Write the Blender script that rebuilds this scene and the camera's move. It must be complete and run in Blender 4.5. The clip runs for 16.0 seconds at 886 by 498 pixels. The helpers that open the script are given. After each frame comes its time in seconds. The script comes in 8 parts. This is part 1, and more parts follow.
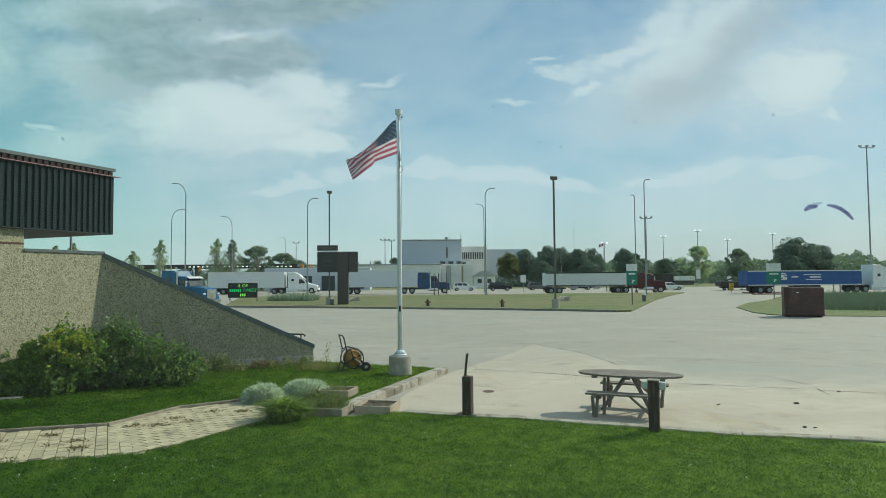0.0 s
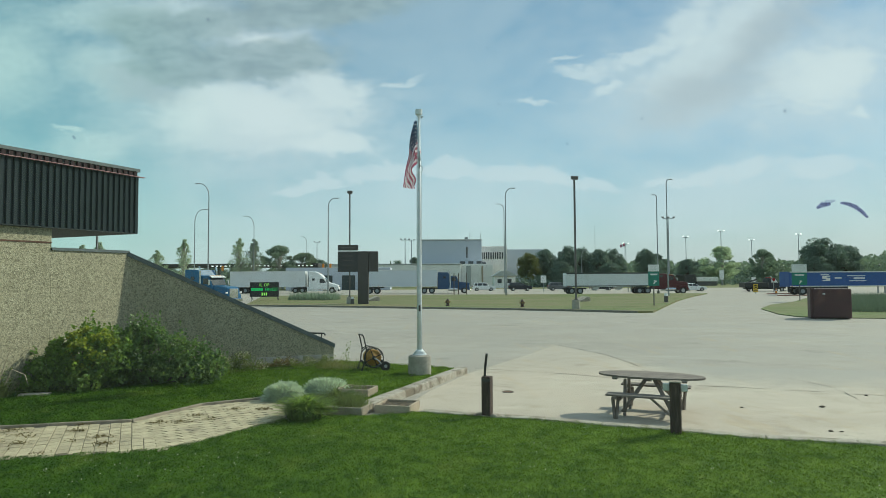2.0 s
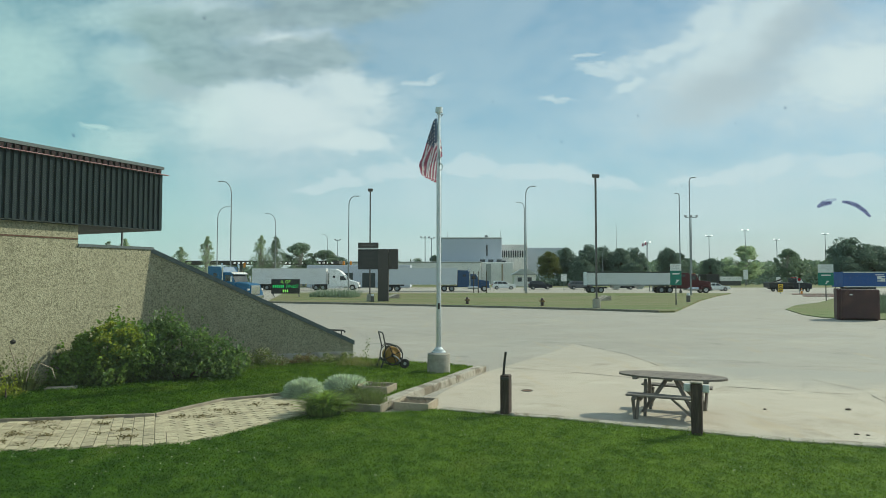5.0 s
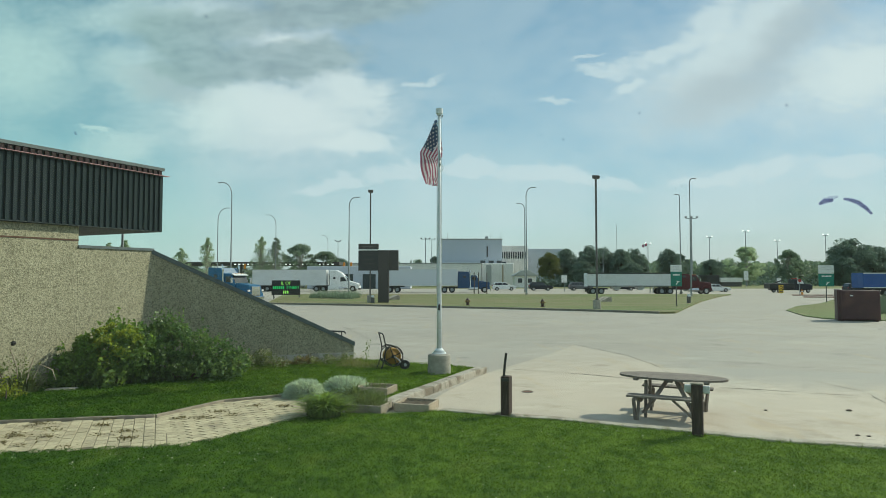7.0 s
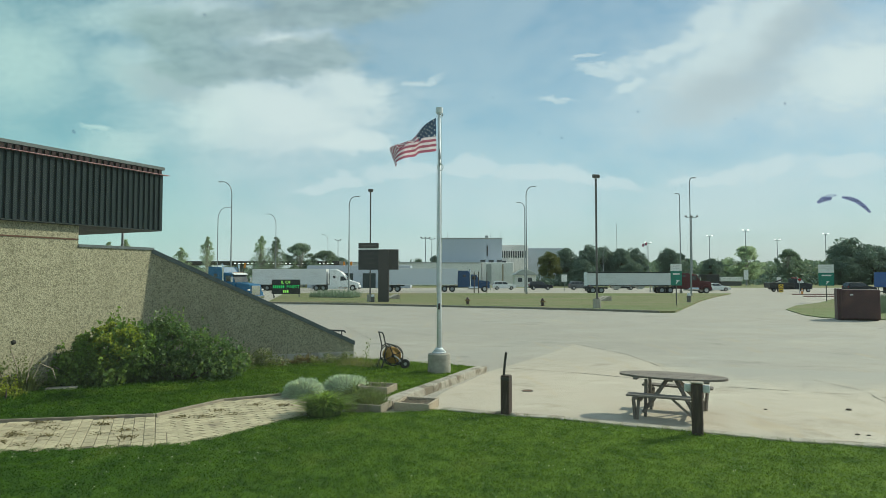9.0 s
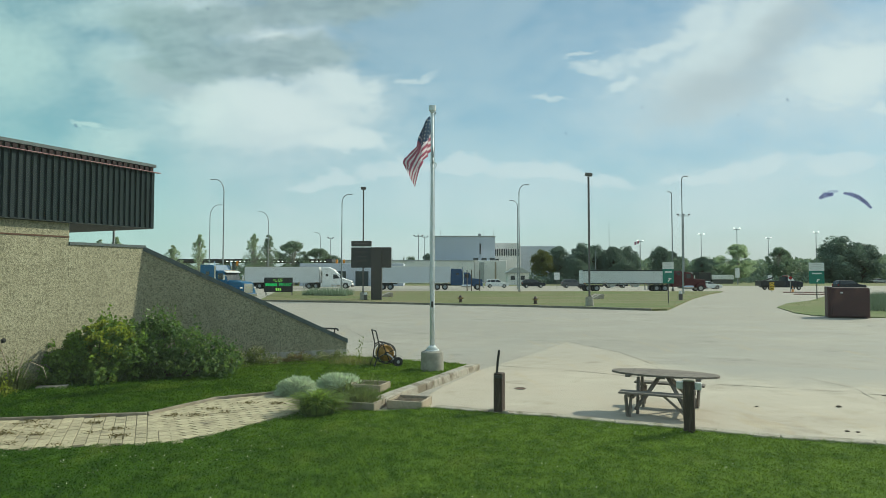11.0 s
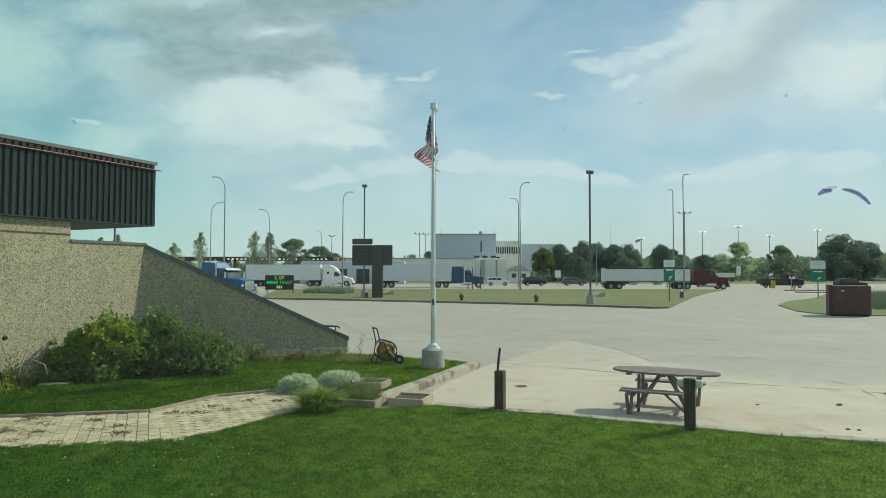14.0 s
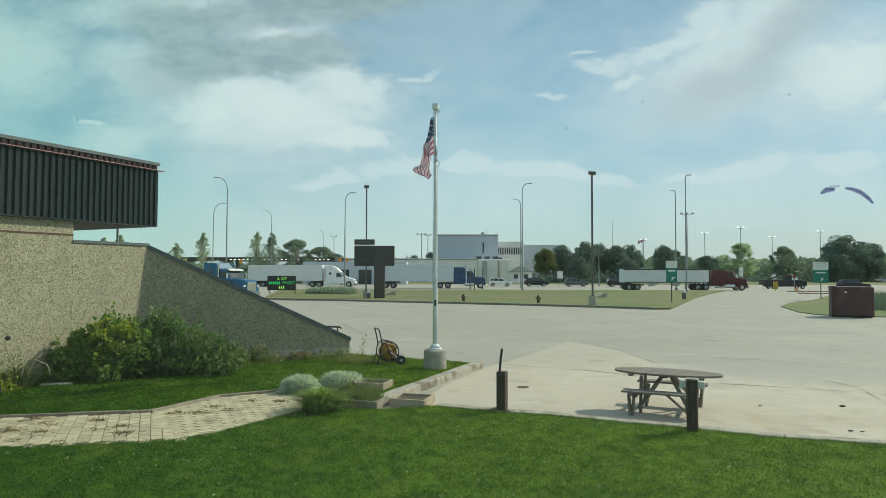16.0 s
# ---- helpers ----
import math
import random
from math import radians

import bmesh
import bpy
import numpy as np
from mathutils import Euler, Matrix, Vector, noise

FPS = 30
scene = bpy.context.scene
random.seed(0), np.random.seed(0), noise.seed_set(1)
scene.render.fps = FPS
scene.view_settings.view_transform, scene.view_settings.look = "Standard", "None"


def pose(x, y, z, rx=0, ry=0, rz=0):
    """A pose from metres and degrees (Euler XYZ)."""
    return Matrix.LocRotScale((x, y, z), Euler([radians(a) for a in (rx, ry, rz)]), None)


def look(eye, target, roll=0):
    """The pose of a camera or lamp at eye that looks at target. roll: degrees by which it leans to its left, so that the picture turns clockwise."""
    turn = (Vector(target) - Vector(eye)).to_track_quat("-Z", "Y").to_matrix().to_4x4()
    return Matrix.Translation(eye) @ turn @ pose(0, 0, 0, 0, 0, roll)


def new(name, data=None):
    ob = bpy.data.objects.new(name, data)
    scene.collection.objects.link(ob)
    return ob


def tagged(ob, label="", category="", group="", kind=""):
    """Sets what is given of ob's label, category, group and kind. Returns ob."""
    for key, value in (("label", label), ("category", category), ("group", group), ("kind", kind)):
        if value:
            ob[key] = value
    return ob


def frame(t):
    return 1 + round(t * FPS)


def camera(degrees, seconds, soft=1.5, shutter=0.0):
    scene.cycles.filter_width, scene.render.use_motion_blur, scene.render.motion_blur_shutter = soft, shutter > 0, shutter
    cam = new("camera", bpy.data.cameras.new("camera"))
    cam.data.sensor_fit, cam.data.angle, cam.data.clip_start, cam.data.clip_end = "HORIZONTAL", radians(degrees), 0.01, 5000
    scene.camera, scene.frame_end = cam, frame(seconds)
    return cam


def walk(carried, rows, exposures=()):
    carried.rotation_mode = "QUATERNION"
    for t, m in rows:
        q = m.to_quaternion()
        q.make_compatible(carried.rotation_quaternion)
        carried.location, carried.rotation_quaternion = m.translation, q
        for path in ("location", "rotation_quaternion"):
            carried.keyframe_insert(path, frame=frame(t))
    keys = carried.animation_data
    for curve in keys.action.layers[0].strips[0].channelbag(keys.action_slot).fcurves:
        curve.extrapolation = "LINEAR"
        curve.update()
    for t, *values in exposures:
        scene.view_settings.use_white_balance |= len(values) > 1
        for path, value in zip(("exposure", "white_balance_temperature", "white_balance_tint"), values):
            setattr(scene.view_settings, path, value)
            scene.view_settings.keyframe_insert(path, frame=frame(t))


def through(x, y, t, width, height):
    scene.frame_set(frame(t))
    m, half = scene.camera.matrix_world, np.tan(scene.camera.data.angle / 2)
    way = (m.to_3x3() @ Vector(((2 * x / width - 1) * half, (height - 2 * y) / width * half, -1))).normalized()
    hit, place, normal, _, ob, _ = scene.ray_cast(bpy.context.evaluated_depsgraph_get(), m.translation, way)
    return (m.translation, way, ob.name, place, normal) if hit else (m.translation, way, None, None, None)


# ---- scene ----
# ---------------------------------------------------------------- camera
cam = camera(69.50, 16.0, soft=0.75)


def aim(x, z, turn, tilt, roll):
    """Camera pose by the window: sideways and height in metres, turn to the right, tilt up, roll, in degrees."""
    a, b = radians(turn), radians(tilt)
    eye = (x, 0.0, z)
    return look(eye, (x + math.sin(a) * math.cos(b), math.cos(a) * math.cos(b), z + math.sin(b)), roll)


walk(cam, [
    (0, aim(-0.0191, 2.6029, 3.623, 2.622, -0.528)),
    (0.5, aim(-0.0179, 2.6016, 3.572, 2.651, -0.526)),
    (1, aim(-0.0198, 2.6012, 3.287, 2.682, -0.476)),
    (1.5, aim(-0.0159, 2.6012, 2.658, 2.679, -0.417)),
    (2, aim(-0.0121, 2.6018, 1.828, 2.627, -0.318)),
    (2.5, aim(0.0010, 2.6042, 1.025, 2.572, -0.190)),
    (3, aim(0.0024, 2.6039, 0.346, 2.491, -0.069)),
    (3.5, aim(0.0042, 2.6026, 0.028, 2.413, 0.007)),
    (4, aim(0.0029, 2.6024, 0.021, 2.392, 0.040)),
    (6.5, aim(0.0000, 2.6002, 0.035, 2.565, -0.000)),
    (7, aim(0.0000, 2.6000, 0.000, 2.559, -0.000)),
    (7.5, aim(0.0001, 2.6001, -0.015, 2.542, 0.012)),
    (8, aim(0.0002, 2.6002, -0.022, 2.505, 0.028)),
    (8.5, aim(0.0004, 2.6000, -0.013, 2.489, 0.024)),
    (9, aim(0.0008, 2.5996, -0.001, 2.487, 0.006)),
    (11.5, aim(-0.0052, 2.5979, 0.763, 2.220, 0.021)),
    (12, aim(-0.0049, 2.5976, 0.799, 2.130, 0.011)),
    (12.5, aim(-0.0053, 2.5977, 0.774, 2.075, -0.013)),
    (13, aim(-0.0052, 2.5978, 0.695, 2.050, 0.020)),
    (13.5, aim(-0.0042, 2.5977, 0.625, 2.086, 0.011)),
    (14, aim(-0.0033, 2.5974, 0.547, 2.111, 0.056)),
    (14.5, aim(-0.0032, 2.5973, 0.499, 2.120, 0.073)),
    (15, aim(-0.0034, 2.5972, 0.481, 2.129, 0.109)),
    (15.5, aim(-0.0032, 2.5968, 0.422, 2.156, 0.120)),
    (16, aim(-0.0033, 2.5964, 0.360, 2.176, 0.118)),
], exposures=[(0.0, 0.04, 6060, 1), (1.5, 0.06, 6080, 1), (4.0, 0.09, 6150, 1), (16.0, 0.12, 6260, 1)])

# ---------------------------------------------------------------- world, sun, exposure
SUN_EL, SUN_AZ = 37.0, 63.0
sun = new("sun", bpy.data.lights.new("sun", "SUN"))
sun.data.energy, sun.data.angle, sun.data.color = 3.7, radians(2.2), (1.0, 0.885, 0.70)
_s = Vector((math.sin(radians(SUN_AZ)) * math.cos(radians(SUN_EL)), math.cos(radians(SUN_AZ)) * math.cos(radians(SUN_EL)), math.sin(radians(SUN_EL))))
sun.matrix_world = look(_s * 100, (0, 0, 0))


class Nodes:
    """Small helper to write node trees in one line a node."""

    def __init__(self, tree):
        self.t = tree
        tree.nodes.clear()

    def put(self, n, key, v):
        sock = n.inputs[int(key[1:])] if key[0] == "i" and key[1:].isdigit() else n.inputs[key.replace("_", " ")]
        if isinstance(v, bpy.types.NodeSocket):
            self.t.links.new(v, sock)
        else:
            sock.default_value = v

    def math(self, op, a, b=0.0, c=0.0, clamp=False):
        n = self.t.nodes.new("ShaderNodeMath")
        n.operation, n.use_clamp = op, clamp
        for i, v in enumerate((a, b, c)):
            self.put(n, "i%d" % i, v)
        return n.outputs[0]

    def vmath(self, op, a, b=(0, 0, 0)):
        n = self.t.nodes.new("ShaderNodeVectorMath")
        n.operation = op
        self.put(n, "i0", a)
        self.put(n, "i1", b)
        return n.outputs[1] if op in ("LENGTH", "DOT_PRODUCT", "DISTANCE") else n.outputs[0]

    def mix(self, fac, a, b, mode="MIX"):
        n = self.t.nodes.new("ShaderNodeMix")
        n.data_type, n.blend_type = "RGBA", mode
        for key, v in ((0, fac), (6, a), (7, b)):
            if isinstance(v, bpy.types.NodeSocket):
                self.t.links.new(v, n.inputs[key])
            else:
                n.inputs[key].default_value = v if key == 0 else (*v[:3], 1)
        return n.outputs[2]

    def noise(self, vec, scale, detail=4.0, rough=0.55, distort=0.0):
        n = self.t.nodes.new("ShaderNodeTexNoise")
        self.put(n, "Vector", vec)
        self.put(n, "Scale", scale)
        self.put(n, "Detail", detail)
        self.put(n, "Roughness", rough)
        self.put(n, "Distortion", distort)
        return n.outputs[0]

    def ramp(self, fac, lo, hi, smooth=True):
        n = self.t.nodes.new("ShaderNodeMapRange")
        n.interpolation_type = "SMOOTHSTEP" if smooth else "LINEAR"
        self.put(n, "Value", fac)
        self.put(n, "From Min", lo)
        self.put(n, "From Max", hi)
        return n.outputs[0]

    def link(self, a, b):
        self.t.links.new(a, b)


def vec3(n, v):
    c = n.t.nodes.new("ShaderNodeCombineXYZ")
    for i in range(3):
        n.link(v, c.inputs[i])
    return c.outputs[0]


def build_world():
    w = bpy.data.worlds.new("sky")
    w.use_nodes = True
    scene.world = w
    n = Nodes(w.node_tree)
    sky = n.t.nodes.new("ShaderNodeTexSky")
    sky.sky_type, sky.sun_disc = "NISHITA", False
    sky.sun_elevation, sky.sun_rotation = radians(SUN_EL), radians(SUN_AZ)
    sky.air_density, sky.dust_density, sky.ozone_density = 1.0, 0.5, 1.6
    way = n.t.nodes.new("ShaderNodeTexCoord").outputs["Generated"]
    sep = n.t.nodes.new("ShaderNodeSeparateXYZ")
    n.link(way, sep.inputs[0])
    up = sep.outputs[2]
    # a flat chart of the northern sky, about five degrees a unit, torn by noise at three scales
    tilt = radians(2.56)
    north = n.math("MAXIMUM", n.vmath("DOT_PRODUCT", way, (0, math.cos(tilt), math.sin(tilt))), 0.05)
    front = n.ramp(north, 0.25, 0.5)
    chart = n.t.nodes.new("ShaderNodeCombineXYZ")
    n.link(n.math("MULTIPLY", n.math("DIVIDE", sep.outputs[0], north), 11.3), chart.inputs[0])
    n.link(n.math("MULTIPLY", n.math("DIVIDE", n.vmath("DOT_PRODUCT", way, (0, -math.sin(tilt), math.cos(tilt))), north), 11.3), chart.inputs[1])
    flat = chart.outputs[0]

    def swirl(vec, scale, detail, size):
        t = n.t.nodes.new("ShaderNodeTexNoise")
        n.put(t, "Vector", n.vmath("MULTIPLY", vec, (0.7, 1.2, 1.0)))
        n.put(t, "Scale", scale)
        n.put(t, "Detail", detail)
        n.put(t, "Roughness", 0.6)
        return n.vmath("MULTIPLY", n.vmath("SUBTRACT", t.outputs["Color"], (0.5, 0.5, 0.5)), (size * 1.5, size, 0))
    torn = n.vmath("ADD", flat, n.vmath("ADD", swirl(flat, 0.8, 2.0, 0.7), n.vmath("ADD", swirl(flat, 3.0, 3.0, 0.42), swirl(flat, 11.0, 4.0, 0.13))))
    stretched = n.vmath("MULTIPLY", flat, (0.6, 1.3, 1.0))
    puff = n.noise(stretched, 2.6, 8.0, 0.62, 0.3)
    fleece = n.noise(n.vmath("MULTIPLY", flat, (0.7, 1.2, 1.0)), 9.0, 6.0, 0.62, 0.4)
    body = n.math("ADD", n.math("MULTIPLY", n.math("SUBTRACT", puff, 0.5), 1.2), n.math("MULTIPLY", n.math("SUBTRACT", fleece, 0.5), 0.4))
    big = n.noise(n.vmath("DIVIDE", way, vec3(n, n.math("ADD", n.math("MAXIMUM", up, 0.0), 0.5))), 3.4, 8.0, 0.6, 0.5)

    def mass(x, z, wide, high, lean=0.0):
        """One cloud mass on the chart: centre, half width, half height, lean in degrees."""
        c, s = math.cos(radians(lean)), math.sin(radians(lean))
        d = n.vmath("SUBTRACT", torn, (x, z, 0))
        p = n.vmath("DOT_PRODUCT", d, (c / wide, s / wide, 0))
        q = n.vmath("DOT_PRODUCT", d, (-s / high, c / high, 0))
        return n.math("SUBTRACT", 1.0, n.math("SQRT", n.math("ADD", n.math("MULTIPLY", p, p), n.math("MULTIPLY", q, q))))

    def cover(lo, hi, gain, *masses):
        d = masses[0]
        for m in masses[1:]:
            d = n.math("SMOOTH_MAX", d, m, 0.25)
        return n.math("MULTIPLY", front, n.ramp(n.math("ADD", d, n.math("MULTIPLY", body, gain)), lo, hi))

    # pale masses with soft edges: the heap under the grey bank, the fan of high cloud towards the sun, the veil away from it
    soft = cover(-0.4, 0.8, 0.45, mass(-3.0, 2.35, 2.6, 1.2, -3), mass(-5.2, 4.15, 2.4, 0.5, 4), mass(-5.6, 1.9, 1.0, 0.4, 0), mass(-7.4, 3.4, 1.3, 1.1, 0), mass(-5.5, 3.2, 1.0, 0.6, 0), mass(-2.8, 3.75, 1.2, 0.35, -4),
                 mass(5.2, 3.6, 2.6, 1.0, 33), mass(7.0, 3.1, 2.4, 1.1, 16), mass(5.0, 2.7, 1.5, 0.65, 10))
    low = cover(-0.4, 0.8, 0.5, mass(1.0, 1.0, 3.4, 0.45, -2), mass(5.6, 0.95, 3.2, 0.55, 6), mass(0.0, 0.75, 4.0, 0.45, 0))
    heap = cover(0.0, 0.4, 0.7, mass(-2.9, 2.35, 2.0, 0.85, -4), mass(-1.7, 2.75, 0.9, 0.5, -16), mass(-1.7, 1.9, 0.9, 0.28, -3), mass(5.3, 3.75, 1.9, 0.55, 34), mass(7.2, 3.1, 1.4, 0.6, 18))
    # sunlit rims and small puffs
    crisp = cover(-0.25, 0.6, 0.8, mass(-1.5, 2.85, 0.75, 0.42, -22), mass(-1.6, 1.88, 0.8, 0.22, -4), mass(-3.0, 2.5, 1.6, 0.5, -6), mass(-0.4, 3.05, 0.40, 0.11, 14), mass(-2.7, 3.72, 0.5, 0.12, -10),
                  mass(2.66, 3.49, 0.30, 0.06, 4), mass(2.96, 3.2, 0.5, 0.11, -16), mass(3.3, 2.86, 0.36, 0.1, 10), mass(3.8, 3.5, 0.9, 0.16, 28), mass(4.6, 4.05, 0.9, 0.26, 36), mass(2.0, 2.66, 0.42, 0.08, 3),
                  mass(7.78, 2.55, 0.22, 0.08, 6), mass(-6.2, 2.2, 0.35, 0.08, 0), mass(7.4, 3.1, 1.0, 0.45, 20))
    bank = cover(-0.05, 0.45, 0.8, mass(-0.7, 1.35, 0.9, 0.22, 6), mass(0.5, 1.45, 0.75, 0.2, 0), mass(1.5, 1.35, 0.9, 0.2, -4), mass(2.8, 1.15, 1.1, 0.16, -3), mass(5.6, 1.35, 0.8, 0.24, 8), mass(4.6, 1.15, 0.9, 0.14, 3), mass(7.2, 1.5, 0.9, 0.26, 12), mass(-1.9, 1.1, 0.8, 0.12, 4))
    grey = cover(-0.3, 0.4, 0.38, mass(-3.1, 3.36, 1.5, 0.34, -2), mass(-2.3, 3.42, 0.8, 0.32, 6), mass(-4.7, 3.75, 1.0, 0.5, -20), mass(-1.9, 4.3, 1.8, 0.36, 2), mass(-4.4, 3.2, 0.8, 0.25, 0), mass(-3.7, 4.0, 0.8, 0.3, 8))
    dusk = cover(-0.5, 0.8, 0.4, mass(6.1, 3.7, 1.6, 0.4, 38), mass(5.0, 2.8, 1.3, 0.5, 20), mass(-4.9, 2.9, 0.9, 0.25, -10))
    # broken cloud goes on in the unseen sky behind, thickened to brighten shaded sides
    thick = n.math("MULTIPLY_ADD", n.math("SUBTRACT", 1.0, n.ramp(north, 0.1, 0.5)), 0.5, 0.3)
    veil = n.math("MULTIPLY", n.ramp(n.math("ADD", big, n.math("MULTIPLY", puff, 0.3)), 0.40, 0.85), thick)
    haze = n.math("POWER", n.math("SUBTRACT", 1.0, n.math("MAXIMUM", n.math("MINIMUM", up, 1.0), 0.0)), 5.0)
    sunward = n.ramp(sep.outputs[0], -0.1, 0.55)
    base = n.mix(1.0, sky.outputs[0], n.mix(sunward, (0.88, 1.12, 1.02), (0.80, 0.93, 0.89)), "MULTIPLY")
    # the haze is cool away from the sun and greyer towards it
    tone = n.mix(sunward, (5.1, 5.75, 6.3), (4.5, 4.7, 5.25))
    col = n.mix(n.math("MULTIPLY", haze, 0.85), base, tone)
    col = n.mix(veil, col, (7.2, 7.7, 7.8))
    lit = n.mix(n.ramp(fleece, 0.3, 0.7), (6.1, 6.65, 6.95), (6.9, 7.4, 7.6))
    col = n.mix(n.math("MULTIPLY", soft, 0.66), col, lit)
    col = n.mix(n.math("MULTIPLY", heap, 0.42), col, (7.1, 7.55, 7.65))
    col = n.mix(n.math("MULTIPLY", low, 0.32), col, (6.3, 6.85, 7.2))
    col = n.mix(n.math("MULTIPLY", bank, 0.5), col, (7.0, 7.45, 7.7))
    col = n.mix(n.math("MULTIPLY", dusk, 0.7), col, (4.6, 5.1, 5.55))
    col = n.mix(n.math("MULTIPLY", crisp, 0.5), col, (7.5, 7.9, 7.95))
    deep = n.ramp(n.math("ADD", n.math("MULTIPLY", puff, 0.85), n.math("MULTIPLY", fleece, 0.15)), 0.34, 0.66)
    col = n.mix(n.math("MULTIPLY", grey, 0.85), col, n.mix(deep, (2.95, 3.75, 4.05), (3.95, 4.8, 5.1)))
    # green reflection of the window glass away from the sun, put into the sky's colour
    col = n.mix(n.ramp(sep.outputs[0], -0.22, -0.56), col, n.mix(1.0, col, (0.86, 1.03, 0.95), "MULTIPLY"))
    bg = n.t.nodes.new("ShaderNodeBackground")
    n.link(col, bg.inputs[0])
    bg.inputs[1].default_value = 0.1
    out = n.t.nodes.new("ShaderNodeOutputWorld")
    n.link(bg.outputs[0], out.inputs[0])


build_world()

# ---------------------------------------------------------------- materials


def mat(name, a, b=None, scale=8.0, rough=0.7, metal=0.0, bump=0.0, bscale=None, spread=(0.35, 0.7), c=None, cscale=1.0, cspread=(0.5, 0.7), vary=0.0, island=0.0,
        space="Object", stretch=(1, 1, 1), trans=0.0, coat=0.0, emit=0.0, spec=0.5, through_tint=(1.0, 1.0, 0.6)):
    """A surface of two mixed tones, large stains of a third one (c), fine relief, and a shift of tone from object to object or island to island."""
    m = bpy.data.materials.new(name)
    m.use_nodes = True
    n = Nodes(m.node_tree)
    b = b or tuple(x * 0.8 for x in a)
    if space == "World":
        vec = n.t.nodes.new("ShaderNodeNewGeometry").outputs["Position"]
    else:
        vec = n.t.nodes.new("ShaderNodeTexCoord").outputs["Object"]
    v = n.vmath("MULTIPLY", vec, stretch)
    grain = n.noise(v, scale, 6.0, 0.6)
    col = n.mix(n.ramp(grain, *spread), a, b)
    if c:
        col = n.mix(n.ramp(n.noise(v, cscale, 5.0, 0.6, 0.4), *cspread), col, c)
    if vary:
        r = n.t.nodes.new("ShaderNodeObjectInfo").outputs["Random"]
        col = n.mix(vary, col, shade(n, r), "MULTIPLY")
    if island:
        r = n.t.nodes.new("ShaderNodeNewGeometry").outputs["Random Per Island"]
        col = n.mix(island, col, shade(n, r), "MULTIPLY")
    p = n.t.nodes.new("ShaderNodeBsdfPrincipled")
    n.link(col, p.inputs["Base Color"])
    p.inputs["Metallic"].default_value = metal
    p.inputs["Specular IOR Level"].default_value = spec
    n.put(p, "Roughness", n.math("ADD", rough - 0.08, n.math("MULTIPLY", grain, 0.16), clamp=True))
    if coat:
        p.inputs["Coat Weight"].default_value = coat
        p.inputs["Coat Roughness"].default_value = 0.08
    if emit:
        n.link(col, p.inputs["Emission Color"])
        p.inputs["Emission Strength"].default_value = emit
    if bump:
        bn = n.t.nodes.new("ShaderNodeBump")
        bn.inputs["Strength"].default_value = 1.0
        bn.inputs["Distance"].default_value = bump
        n.link(n.noise(v, bscale or scale * 3, 4.0, 0.6), bn.inputs["Height"])
        n.link(bn.outputs[0], p.inputs["Normal"])
    out = n.t.nodes.new("ShaderNodeOutputMaterial")
    if trans:
        tr = n.t.nodes.new("ShaderNodeBsdfTranslucent")
        n.link(n.mix(1.0, col, through_tint, "MULTIPLY"), tr.inputs[0])
        ms = n.t.nodes.new("ShaderNodeMixShader")
        ms.inputs[0].default_value = trans
        n.link(p.outputs[0], ms.inputs[1])
        n.link(tr.outputs[0], ms.inputs[2])
        n.link(ms.outputs[0], out.inputs[0])
    else:
        n.link(p.outputs[0], out.inputs[0])
    return m


def shade(n, r):
    """A grey between 0.45 and 1.35 by a random number."""
    k = n.math("MULTIPLY_ADD", r, 0.9, 0.45)
    cb = n.t.nodes.new("ShaderNodeCombineColor")
    for i in range(3):
        n.link(k, cb.inputs[i])
    return cb.outputs[0]


def pane_glass(name):
    m = bpy.data.materials.new(name)
    m.use_nodes = True
    n = Nodes(m.node_tree)
    a = n.t.nodes.new("ShaderNodeBsdfTransparent")
    a.inputs[0].default_value = (0.97, 0.99, 0.98, 1)
    g = n.t.nodes.new("ShaderNodeBsdfGlossy")
    g.inputs["Roughness"].default_value = 0.02
    d = n.t.nodes.new("ShaderNodeBsdfTranslucent")
    d.inputs[0].default_value = (0.72, 0.80, 0.80, 1)
    m1 = n.t.nodes.new("ShaderNodeMixShader")
    m1.inputs[0].default_value = 0.025
    n.link(a.outputs[0], m1.inputs[1])
    n.link(g.outputs[0], m1.inputs[2])
    # a thin film of dust that catches the daylight
    m2 = n.t.nodes.new("ShaderNodeMixShader")
    pos = n.t.nodes.new("ShaderNodeTexCoord").outputs["Object"]
    n.put(m2, "i0", n.math("MULTIPLY_ADD", n.noise(pos, 9.0, 4.0, 0.6), 0.006, 0.005))
    n.link(m1.outputs[0], m2.inputs[1])
    n.link(d.outputs[0], m2.inputs[2])
    out = n.t.nodes.new("ShaderNodeOutputMaterial")
    n.link(m2.outputs[0], out.inputs[0])
    return m


